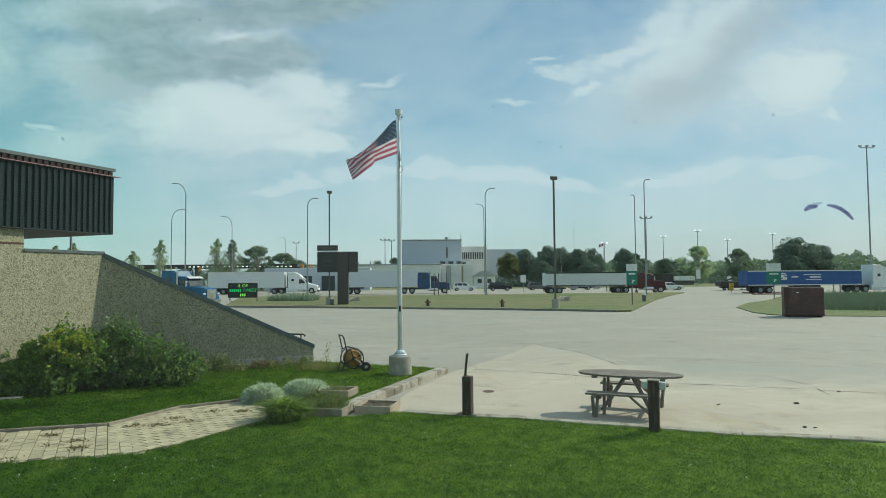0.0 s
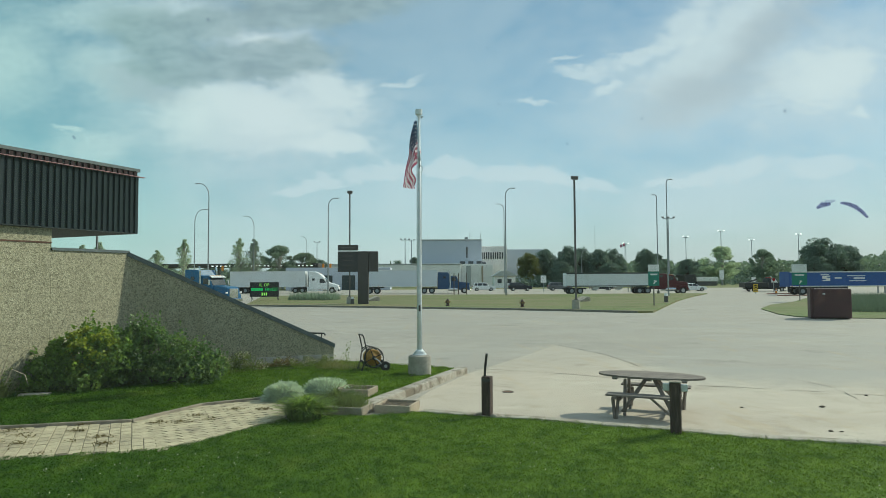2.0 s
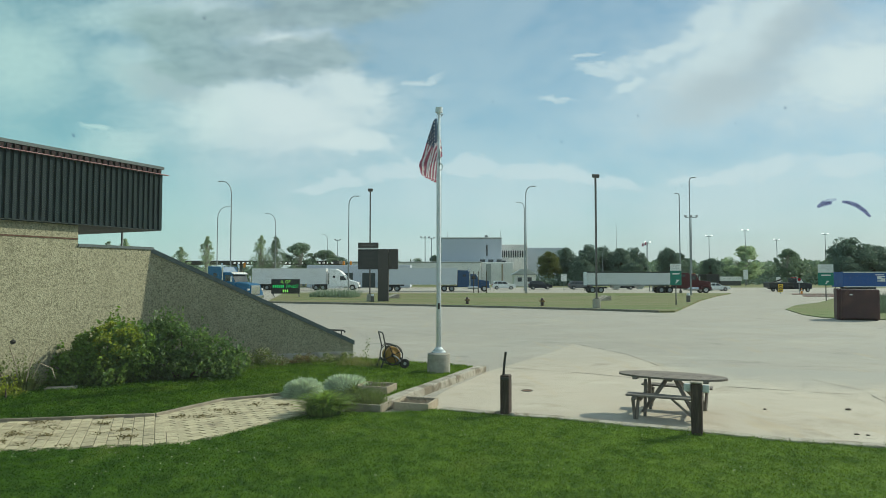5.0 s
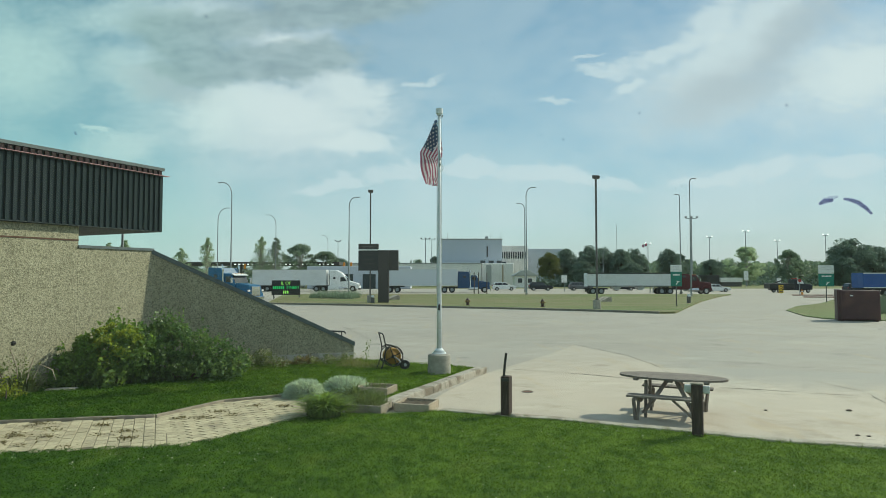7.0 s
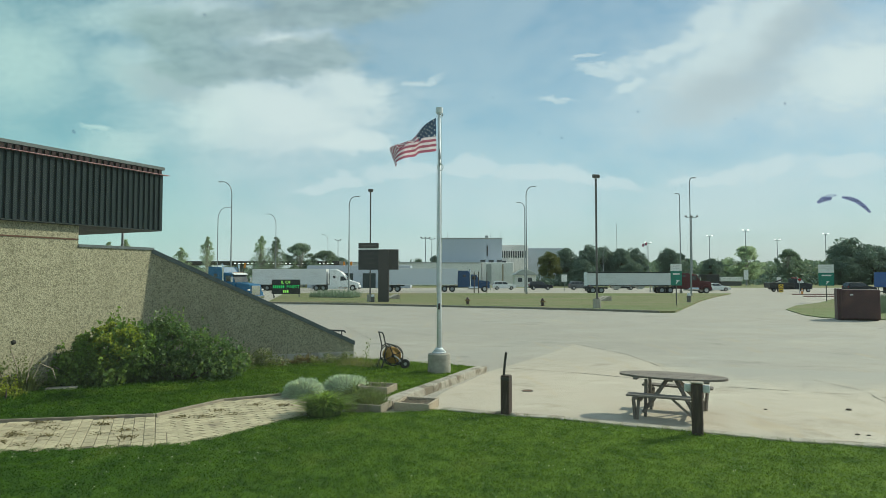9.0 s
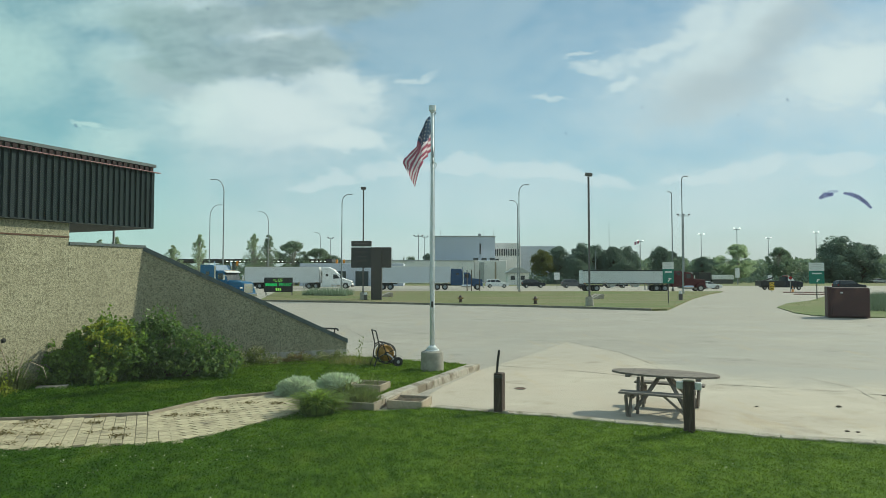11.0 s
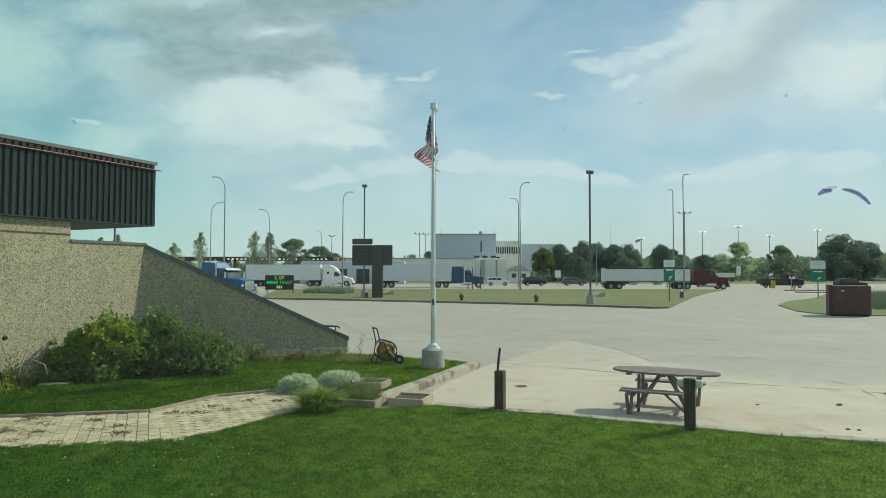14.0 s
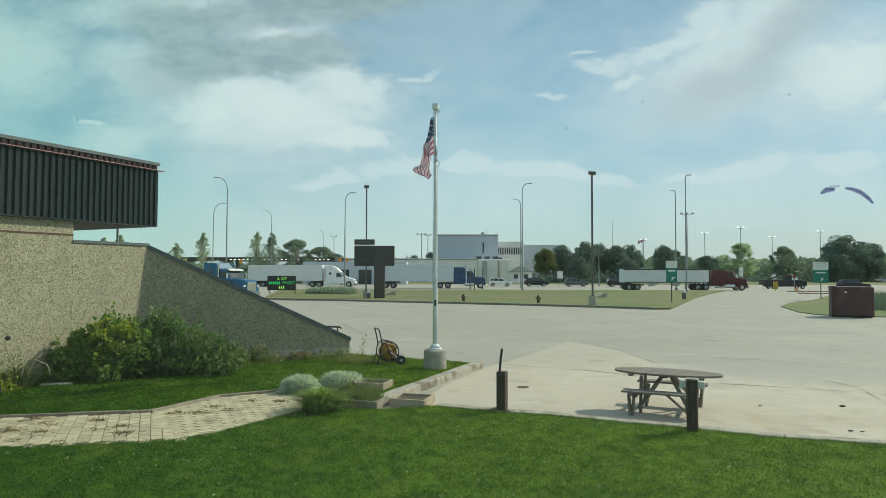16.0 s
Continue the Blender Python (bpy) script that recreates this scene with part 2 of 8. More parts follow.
def worn_concrete(name, light, dark, patch, stain, edge=None):
    """Pale worn concrete: broad light and dark fields, tyre-grey lanes, ochre drips, oil spots, fine grain."""
    m = bpy.data.materials.new(name)
    m.use_nodes = True
    n = Nodes(m.node_tree)
    pos = n.t.nodes.new("ShaderNodeNewGeometry").outputs["Position"]
    grain = n.noise(pos, 30.0, 6.0, 0.7)
    broad = n.noise(pos, 0.22, 5.0, 0.6, 0.7)
    mid = n.noise(pos, 1.1, 7.0, 0.68, 0.6)
    lane = n.noise(n.vmath("MULTIPLY", pos, (0.09, 0.24, 0.1)), 1.0, 6.0, 0.65, 0.8)
    streak = n.noise(n.vmath("MULTIPLY", pos, (0.45, 0.95, 0.1)), 1.0, 6.0, 0.7, 0.5)
    col = n.mix(n.ramp(grain, 0.3, 0.75), light, dark)
    col = n.mix(n.math("MULTIPLY", n.ramp(broad, 0.40, 0.60), 0.8), col, patch)
    col = n.mix(n.math("MULTIPLY", n.ramp(lane, 0.44, 0.58), 0.7), col, tuple(x * 0.82 for x in light))
    col = n.mix(n.math("MULTIPLY", n.ramp(streak, 0.50, 0.66), 0.32), col, tuple(x * 0.76 for x in light))
    col = n.mix(n.math("MULTIPLY", n.ramp(streak, 0.47, 0.34), 0.35), col, tuple(min(0.6, x * 1.16) for x in light))
    col = n.mix(n.math("MULTIPLY", n.ramp(mid, 0.50, 0.68), 0.55), col, stain)
    och = n.noise(n.vmath("MULTIPLY", pos, (1.5, 0.28, 1.0)), 1.0, 5.0, 0.6, 1.0)
    col = n.mix(n.math("MULTIPLY", n.ramp(och, 0.57, 0.68), 0.3), col, (0.46, 0.35, 0.20))
    oil = n.noise(n.vmath("MULTIPLY", pos, (0.7, 1.0, 1.0)), 0.75, 5.0, 0.6, 0.6)
    col = n.mix(n.math("MULTIPLY", n.ramp(oil, 0.60, 0.72), 0.5), col, tuple(x * 0.5 for x in stain))
    spot = n.noise(pos, 3.7, 3.0, 0.5)
    col = n.mix(n.math("MULTIPLY", n.ramp(spot, 0.68, 0.74), 0.45), col, (0.14, 0.13, 0.115))
    if edge:   # the slab weathers to the grey of the lot in the open driveway
        sep = n.t.nodes.new("ShaderNodeSeparateXYZ")
        n.link(pos, sep.inputs[0])
        far = n.math("ADD", n.math("ADD", sep.outputs[1], n.math("MULTIPLY", sep.outputs[0], 0.25)), n.math("MULTIPLY", n.math("SUBTRACT", mid, 0.5), 5.0))
        k = n.math("MULTIPLY", n.ramp(far, 15.5, 19.8), n.ramp(sep.outputs[0], 5.5, 8.0))
        k = n.math("MAXIMUM", k, n.math("MULTIPLY", n.ramp(n.math("MULTIPLY_ADD", mid, 3.0, sep.outputs[1]), 17.5, 24.5), 0.4))
        col = n.mix(k, col, edge)
    p = n.t.nodes.new("ShaderNodeBsdfPrincipled")
    n.link(col, p.inputs["Base Color"])
    p.inputs["Roughness"].default_value = 0.85
    bn = n.t.nodes.new("ShaderNodeBump")
    bn.inputs["Distance"].default_value = 0.004
    n.link(grain, bn.inputs["Height"])
    n.link(bn.outputs[0], p.inputs["Normal"])
    out = n.t.nodes.new("ShaderNodeOutputMaterial")
    n.link(p.outputs[0], out.inputs[0])
    return m


def turf(name, through):
    """Mown grass and clover: tufts of light and deep green. Fading light is put into the colour: lighter on the open
    side, deep green by the path.
    """
    m = bpy.data.materials.new(name)
    m.use_nodes = True
    n = Nodes(m.node_tree)
    pos = n.t.nodes.new("ShaderNodeNewGeometry").outputs["Position"]
    sep = n.t.nodes.new("ShaderNodeSeparateXYZ")
    n.link(pos, sep.inputs[0])
    tuft = n.noise(pos, 8.0, 5.0, 0.65, 0.3)
    field = n.noise(pos, 0.9, 4.0, 0.6, 0.4)
    # the dimmer light on the near left, put in as a tone gradient
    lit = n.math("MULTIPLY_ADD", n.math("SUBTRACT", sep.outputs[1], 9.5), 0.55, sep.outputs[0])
    lit_side = n.ramp(n.math("ADD", lit, n.math("MULTIPLY", n.math("SUBTRACT", field, 0.5), 7.0)), -7.0, 4.5)
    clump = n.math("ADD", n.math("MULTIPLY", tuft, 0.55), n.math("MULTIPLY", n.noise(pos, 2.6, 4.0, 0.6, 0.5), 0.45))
    # deep and dry are the dim and the bright end of that gradient
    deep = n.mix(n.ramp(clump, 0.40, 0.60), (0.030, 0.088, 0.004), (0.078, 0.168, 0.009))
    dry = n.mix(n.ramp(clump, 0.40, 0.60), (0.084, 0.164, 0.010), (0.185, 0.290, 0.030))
    col = n.mix(lit_side, deep, dry)
    col = n.mix(n.math("MULTIPLY", n.ramp(field, 0.56, 0.74), 0.5), col, (0.19, 0.25, 0.04))
    r = n.t.nodes.new("ShaderNodeNewGeometry").outputs["Random Per Island"]
    col = n.mix(0.55, col, shade(n, r), "MULTIPLY")
    p = n.t.nodes.new("ShaderNodeBsdfPrincipled")
    n.link(col, p.inputs["Base Color"])
    p.inputs["Roughness"].default_value = 0.75
    p.inputs["Specular IOR Level"].default_value = 0.15
    tr = n.t.nodes.new("ShaderNodeBsdfTranslucent")
    n.link(n.mix(1.0, col, (1.0, 1.0, 0.55), "MULTIPLY"), tr.inputs[0])
    ms = n.t.nodes.new("ShaderNodeMixShader")
    ms.inputs[0].default_value = through
    n.link(p.outputs[0], ms.inputs[1])
    n.link(tr.outputs[0], ms.inputs[2])
    out = n.t.nodes.new("ShaderNodeOutputMaterial")
    n.link(ms.outputs[0], out.inputs[0])
    return m


def aggregate(name, base, dark, light):
    """Exposed pebble dash: a mosaic of pebbles in several tones with a rough relief."""
    m = bpy.data.materials.new(name)
    m.use_nodes = True
    n = Nodes(m.node_tree)
    pos = n.t.nodes.new("ShaderNodeNewGeometry").outputs["Position"]
    vor = n.t.nodes.new("ShaderNodeTexVoronoi")
    n.put(vor, "Vector", pos)
    n.put(vor, "Scale", 36.0)
    sep = n.t.nodes.new("ShaderNodeSeparateColor")
    n.link(vor.outputs["Color"], sep.inputs[0])
    clump = n.noise(pos, 9.0, 4.0, 0.7)
    col = n.mix(n.ramp(sep.outputs[0], 0.35, 0.8), base, light)
    col = n.mix(n.math("MULTIPLY", n.ramp(sep.outputs[1], 0.66, 0.8), 0.9), col, tuple(x * 0.88 for x in dark))
    col = n.mix(n.math("MULTIPLY", n.ramp(clump, 0.5, 0.66), 0.3), col, dark)
    stain = n.noise(n.vmath("MULTIPLY", pos, (0.9, 0.9, 0.25)), 1.3, 5.0, 0.6)
    col = n.mix(n.math("MULTIPLY", n.ramp(stain, 0.5, 0.75), 0.35), col, dark)
    p = n.t.nodes.new("ShaderNodeBsdfPrincipled")
    n.link(col, p.inputs["Base Color"])
    p.inputs["Roughness"].default_value = 0.92
    bn = n.t.nodes.new("ShaderNodeBump")
    bn.inputs["Distance"].default_value = 0.007
    n.link(n.math("ADD", vor.outputs["Distance"], clump), bn.inputs["Height"])
    n.link(bn.outputs[0], p.inputs["Normal"])
    out = n.t.nodes.new("ShaderNodeOutputMaterial")
    n.link(p.outputs[0], out.inputs[0])
    return m


M = {}
M["lot"] = worn_concrete("lot_concrete", (0.415, 0.385, 0.335), (0.335, 0.31, 0.27), (0.35, 0.335, 0.30), (0.285, 0.265, 0.225))
M["soil_grass"] = mat("ground_grass", (0.11, 0.155, 0.04), (0.15, 0.18, 0.058), 0.6, 0.95, bump=0.002, bscale=9, c=(0.20, 0.17, 0.085), cscale=0.35, cspread=(0.42, 0.60), stretch=(0.15, 1, 1), space="World")
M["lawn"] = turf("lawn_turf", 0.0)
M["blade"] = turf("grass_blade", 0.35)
M["apron"] = worn_concrete("tan_apron_concrete", (0.555, 0.485, 0.395), (0.455, 0.395, 0.32), (0.505, 0.45, 0.37), (0.36, 0.30, 0.225), (0.355, 0.34, 0.305))
M["dry_blade"] = mat("dry_grass_blade", (0.10, 0.165, 0.035), (0.16, 0.20, 0.062), 0.5, 0.8, island=0.2, space="World", stretch=(0.12, 1, 1), trans=0.3, spec=0.2)
M["clover"] = mat("clover_flower", (0.70, 0.69, 0.45), (0.55, 0.56, 0.35), 30, 0.8)
M["kerb_dirty"] = mat("dirty_kerb", (0.22, 0.21, 0.17), (0.16, 0.15, 0.12), 3, 0.9)
M["kerb"] = mat("kerb_concrete", (0.45, 0.41, 0.345), (0.34, 0.31, 0.26), 9, 0.9, bump=0.02, bscale=22, c=(0.21, 0.175, 0.13), cscale=2.2, cspread=(0.46, 0.64), vary=0.12, space="World")
M["concrete"] = mat("cast_concrete", (0.38, 0.36, 0.31), (0.29, 0.27, 0.235), 9, 0.9, bump=0.004, bscale=70, c=(0.2, 0.185, 0.16), cscale=2.0)
M["plinth"] = mat("plinth_concrete", (0.46, 0.44, 0.39), (0.38, 0.36, 0.32), 6, 0.9, bump=0.004, c=(0.16, 0.15, 0.13), cscale=1.6, space="World")
M["crack"] = mat("joint_filler", (0.13, 0.12, 0.105), (0.21, 0.195, 0.165), 5, 0.95, space="World")
M["paver"] = mat("paver", (0.51, 0.45, 0.305), (0.42, 0.37, 0.25), 12, 0.9, bump=0.004, bscale=80, c=(0.25, 0.22, 0.16), cscale=2.6, cspread=(0.55, 0.75), vary=0.3, island=0.3, space="World")
M["sand"] = mat("joint_sand", (0.15, 0.13, 0.085), (0.11, 0.098, 0.06), 20, 0.95, space="World")
M["aggregate"] = aggregate("pebble_dash", (0.335, 0.315, 0.215), (0.205, 0.195, 0.13), (0.42, 0.395, 0.28))
M["fascia"] = mat("green_black_metal", (0.021, 0.036, 0.040), (0.017, 0.029, 0.033), 5, 0.6, 0.0, bump=0.001, c=(0.028, 0.040, 0.045), cscale=1.1, stretch=(1, 1, 0.3), spec=0.12)
M["flashing"] = mat("dark_flashing", (0.12, 0.145, 0.15), (0.09, 0.11, 0.115), 6, 0.5, 0.2)
M["wall_line"] = mat("rusty_wall_line", (0.12, 0.06, 0.04), (0.09, 0.045, 0.03), 6, 0.8)
M["red_trim"] = mat("faded_red_trim", (0.36, 0.17, 0.19), (0.44, 0.25, 0.27), 6, 0.6)
M["vent_red"] = mat("dull_red_block", (0.045, 0.030, 0.032), (0.035, 0.024, 0.026), 6, 0.8, spec=0.2)
M["soffit"] = mat("soffit_panel", (0.05, 0.065, 0.065), (0.04, 0.05, 0.05), 4, 0.8)
M["roof_trim"] = mat("pale_roof_trim", (0.42, 0.44, 0.43), (0.36, 0.38, 0.37), 4, 0.7)
M["white_metal"] = mat("white_painted_metal", (0.68, 0.73, 0.77), (0.61, 0.66, 0.70), 5, 0.5, c=(0.50, 0.52, 0.53), cscale=1.7)
M["steel"] = mat("galvanised_steel", (0.42, 0.44, 0.45), (0.34, 0.355, 0.37), 9, 0.45, 0.6)
M["bronze_pole"] = mat("dark_pole_paint", (0.10, 0.095, 0.09), (0.075, 0.07, 0.068), 8, 0.5)
M["pole_grey"] = mat("weathered_pole", (0.30, 0.32, 0.33), (0.24, 0.26, 0.27), 6, 0.5, 0.3)
M["black"] = mat("black_paint", (0.022, 0.022, 0.024), (0.03, 0.03, 0.03), 9, 0.5)
M["rubber"] = mat("tyre_rubber", (0.025, 0.025, 0.026), (0.04, 0.038, 0.036), 12, 0.85)
M["rim"] = mat("bright_rim", (0.5, 0.5, 0.5), (0.36, 0.36, 0.36), 10, 0.3, 0.8)
M["chrome"] = mat("chrome", (0.72, 0.74, 0.76), (0.62, 0.64, 0.66), 10, 0.12, 1.0)
M["dark_glass"] = mat("vehicle_glass", (0.02, 0.025, 0.028), (0.03, 0.035, 0.04), 3, 0.08, coat=0.6)
M["window_glass"] = mat("building_glass", (0.035, 0.045, 0.05), (0.05, 0.06, 0.07), 2, 0.1, coat=0.5)
M["lamp_red"] = mat("red_lens", (0.35, 0.02, 0.015), (0.25, 0.015, 0.01), 10, 0.25)
M["lamp_on"] = mat("lit_lens", (0.95, 0.95, 0.9), (0.9, 0.9, 0.85), 10, 0.3, emit=1.1)
M["yellow"] = mat("yellow_sign_paint", (0.78, 0.52, 0.03), (0.68, 0.45, 0.03), 6, 0.5)
M["dark_red"] = mat("worn_red_kerb", (0.30, 0.13, 0.11), (0.40, 0.30, 0.26), 1.2, 0.8)
M["lamp_clear"] = mat("clear_lens", (0.75, 0.76, 0.76), (0.6, 0.6, 0.6), 10, 0.15, coat=0.5)
M["amber"] = mat("amber_lens", (0.75, 0.28, 0.02), (0.6, 0.2, 0.015), 10, 0.3)
M["wood_table"] = mat("weathered_wood", (0.25, 0.215, 0.185), (0.15, 0.125, 0.11), 5, 0.8, bump=0.003, bscale=30, stretch=(1, 14, 14), c=(0.25, 0.22, 0.19), cscale=1.2, cspread=(0.5, 0.8), vary=0.35)
M["wood_post"] = mat("dark_stained_post", (0.062, 0.036, 0.028), (0.035, 0.022, 0.018), 6, 0.75, bump=0.004, bscale=20, stretch=(12, 12, 1), c=(0.12, 0.08, 0.06), cscale=2.0)
M["planter_wood"] = mat("planter_timber", (0.42, 0.35, 0.26), (0.31, 0.255, 0.19), 7, 0.85, bump=0.004, stretch=(3, 3, 3), vary=0.25)
M["planter_grey"] = mat("grey_planter_timber", (0.33, 0.285, 0.225), (0.235, 0.20, 0.155), 7, 0.85, bump=0.004, vary=0.25)
M["soil"] = mat("potting_soil", (0.125, 0.10, 0.07), (0.085, 0.068, 0.048), 25, 0.95, bump=0.02)
M["box_plate"] = mat("grey_outlet_box", (0.66, 0.655, 0.66), (0.56, 0.555, 0.56), 10, 0.5)
M["reel"] = mat("ochre_hose", (0.42, 0.235, 0.045), (0.30, 0.16, 0.03), 14, 0.6, bump=0.01)
M["brown_steel"] = mat("brown_red_steel", (0.062, 0.022, 0.025), (0.046, 0.018, 0.020), 2.2, 0.6, bump=0.002, c=(0.11, 0.05, 0.04), cscale=1.4)
M["sign_dark"] = mat("sign_cladding", (0.060, 0.055, 0.050), (0.042, 0.040, 0.038), 4, 0.6)
M["sign_black"] = mat("sign_panel", (0.018, 0.020, 0.021), (0.028, 0.03, 0.03), 3, 0.35)
M["sign_green"] = mat("road_sign_green", (0.012, 0.19, 0.14), (0.010, 0.16, 0.115), 3, 0.4)
M["sign_white"] = mat("road_sign_white", (0.74, 0.75, 0.74), (0.66, 0.67, 0.66), 3, 0.45)
M["led"] = mat("amber_green_led", (0.30, 0.72, 0.10), (0.36, 0.75, 0.12), 20, 0.5, emit=0.55)
M["led_green"] = mat("green_led", (0.03, 0.55, 0.12), (0.04, 0.6, 0.15), 20, 0.5, emit=0.4)
M["rust"] = mat("rusty_iron", (0.15, 0.075, 0.045), (0.10, 0.055, 0.035), 14, 0.85, bump=0.004)
M["hydrant"] = mat("hydrant_paint", (0.07, 0.025, 0.02), (0.03, 0.02, 0.02), 10, 0.5)
M["hyd_cap"] = mat("hydrant_cap", (0.26, 0.16, 0.05), (0.2, 0.12, 0.04), 10, 0.5)
M["flag_red"] = mat("flag_red_cloth", (0.40, 0.125, 0.19), (0.35, 0.105, 0.165), 20, 0.8, trans=0.6, through_tint=(1.0, 1.0, 1.0))
M["flag_white"] = mat("flag_white_cloth", (0.76, 0.71, 0.76), (0.70, 0.66, 0.70), 20, 0.8, trans=0.6, through_tint=(1.0, 1.0, 1.0))
M["flag_blue"] = mat("flag_blue_cloth", (0.065, 0.105, 0.18), (0.05, 0.085, 0.155), 20, 0.8, trans=0.5, through_tint=(1.0, 1.0, 1.0))
M["flag_star"] = mat("flag_star_cloth", (0.88, 0.87, 0.88), (0.82, 0.81, 0.83), 20, 0.8)
M["bark"] = mat("bark", (0.11, 0.085, 0.065), (0.065, 0.05, 0.04), 6, 0.95, bump=0.02, stretch=(4, 4, 1))
M["pale_bark"] = mat("pale_bark", (0.40, 0.38, 0.33), (0.28, 0.26, 0.22), 6, 0.9, stretch=(4, 4, 1))
LEAF = {}
# distance haze is put into the elm, ash, birch and spruce colours: paler, bluer
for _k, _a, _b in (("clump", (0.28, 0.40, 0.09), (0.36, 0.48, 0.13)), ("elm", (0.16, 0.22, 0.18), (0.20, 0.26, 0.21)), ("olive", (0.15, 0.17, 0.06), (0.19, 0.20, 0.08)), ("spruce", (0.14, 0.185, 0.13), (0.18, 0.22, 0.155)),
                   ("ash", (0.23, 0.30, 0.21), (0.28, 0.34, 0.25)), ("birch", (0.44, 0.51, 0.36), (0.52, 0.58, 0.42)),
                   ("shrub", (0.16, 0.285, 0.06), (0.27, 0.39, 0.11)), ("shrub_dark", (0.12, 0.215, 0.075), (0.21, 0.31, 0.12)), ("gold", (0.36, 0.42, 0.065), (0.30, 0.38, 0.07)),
                   ("silver", (0.64, 0.735, 0.715), (0.52, 0.61, 0.59)), ("weed", (0.17, 0.23, 0.09), (0.24, 0.28, 0.13)), ("seed", (0.46, 0.45, 0.36), (0.56, 0.55, 0.47)), ("straw", (0.30, 0.29, 0.14), (0.22, 0.25, 0.10)), ("dead", (0.17, 0.14, 0.075), (0.22, 0.18, 0.10))):
    LEAF[_k] = mat("leaf_" + _k, _a, _b, 0.6, 0.42 if _k[:5] == "shrub" else 0.65, island=0.3 if _k in ("elm", "ash", "birch", "spruce", "olive") else 0.75, trans={"elm": 0.3, "ash": 0.35, "spruce": 0.3, "olive": 0.35, "birch": 0.65}.get(_k, 0.6), through_tint=(0.9, 1.0, 0.85) if _k in ("elm", "ash", "birch", "spruce") else (1.0, 1.0, 0.6))
M["glass_pane"] = pane_glass("clear_pane")
M["room"] = mat("room_wall", (0.20, 0.19, 0.17), (0.17, 0.16, 0.15), 3, 0.9)


def smear(name, tint):
    """A dried film on the glass that holds back part of the light."""
    m = bpy.data.materials.new(name)
    m.use_nodes = True
    n = Nodes(m.node_tree)
    pos = n.t.nodes.new("ShaderNodeTexCoord").outputs["Object"]
    film = n.t.nodes.new("ShaderNodeBsdfTransparent")
    n.link(n.mix(n.ramp(n.noise(pos, 700.0, 3.0, 0.6), 0.35, 0.65), tint, tuple(1 - (1 - x) * 0.7 for x in tint)), film.inputs[0])
    out = n.t.nodes.new("ShaderNodeOutputMaterial")
    n.link(film.outputs[0], out.inputs[0])
    return m


M["stain"], M["stain_rim"] = smear("dried_smear", (0.50, 0.49, 0.63)), smear("smear_rim", (0.82, 0.82, 0.88))
M["wing"] = smear("smoky_wing", (0.84, 0.80, 0.74))
M["stain_speck"] = smear("dirt_speck", (0.86, 0.87, 0.9))


def paint(name, a, rough=0.45):
    return mat(name, a, tuple(x * 0.85 for x in a), 3.0, rough, c=tuple(x * 0.65 + 0.02 for x in a), cscale=0.9, cspread=(0.55, 0.8), coat=0.12, spec=0.3)


P = {"blue": paint("blue_truck_paint", (0.018, 0.115, 0.24)), "white": paint("white_truck_paint", (0.84, 0.85, 0.85)), "maroon": paint("maroon_truck_paint", (0.085, 0.016, 0.020)),
     "navy": paint("dark_blue_paint", (0.03, 0.075, 0.17)), "silver": paint("silver_paint", (0.42, 0.44, 0.46)), "grey": paint("grey_car_paint", (0.13, 0.135, 0.145)),
     "darkcar": paint("dark_car_paint", (0.022, 0.026, 0.035)), "trailer_white": mat("trailer_sheet", (0.70, 0.72, 0.73), (0.65, 0.67, 0.68), 2.0, 0.5, c=(0.60, 0.61, 0.61), cscale=0.8),
     "trailer_silver": mat("aluminium_trailer", (0.62, 0.66, 0.71), (0.56, 0.60, 0.65), 2.0, 0.4, 0.1, c=(0.54, 0.57, 0.61), cscale=0.8),
     "trailer_blue": mat("royal_blue_trailer", (0.018, 0.085, 0.30), (0.015, 0.072, 0.26), 2.0, 0.45, c=(0.03, 0.10, 0.30), cscale=0.8)}

# ---------------------------------------------------------------- mesh helpers


def link_mesh(name, bm, material, smooth=False):
    me = bpy.data.meshes.new(name)
    bm.to_mesh(me)
    bm.free()
    for m in material if isinstance(material, (list, tuple)) else [material]:
        me.materials.append(m)
    if smooth:
        me.shade_smooth()
    return me


def part(name, bm, material, parent, label="", smooth=False, at=None):
    ob = new(name, link_mesh(name, bm, material, smooth))
    ob.parent = parent
    if at is not None:
        ob.matrix_basis = at
    if label:
        ob["label"] = label
    return ob


def thing(name, label, category, at=None, group="", kind=""):
    ob = tagged(new(name), label, category, group, kind)
    ob.empty_display_size = 0.2
    if at is not None:
        ob.matrix_basis = at
    return ob


def solo(name, bm, material, label, category, at=None, group="", kind="", smooth=False):
    ob = tagged(new(name, link_mesh(name, bm, material, smooth)), label, category, group, kind)
    if at is not None:
        ob.matrix_basis = at
    return ob


def box(bm, size, at=(0, 0, 0), turn=None, bevel=0.0, seg=1, mi=0):
    r = bmesh.ops.create_cube(bm, size=1.0)
    vs = r["verts"]
    m = Matrix.Translation(at) @ (turn or Matrix()) @ Matrix.Diagonal((*size, 1))
    bmesh.ops.transform(bm, matrix=m, verts=vs)
    fs = list({f for v in vs for f in v.link_faces})
    if bevel:
        es = list({e for v in vs for e in v.link_edges})
        o = bmesh.ops.bevel(bm, geom=es, offset=bevel, segments=seg, affect="EDGES", profile=0.5)
        fs = list({f for f in fs if f.is_valid} | set(o["faces"]))
    for f in fs:
        f.material_index = mi
    return bm


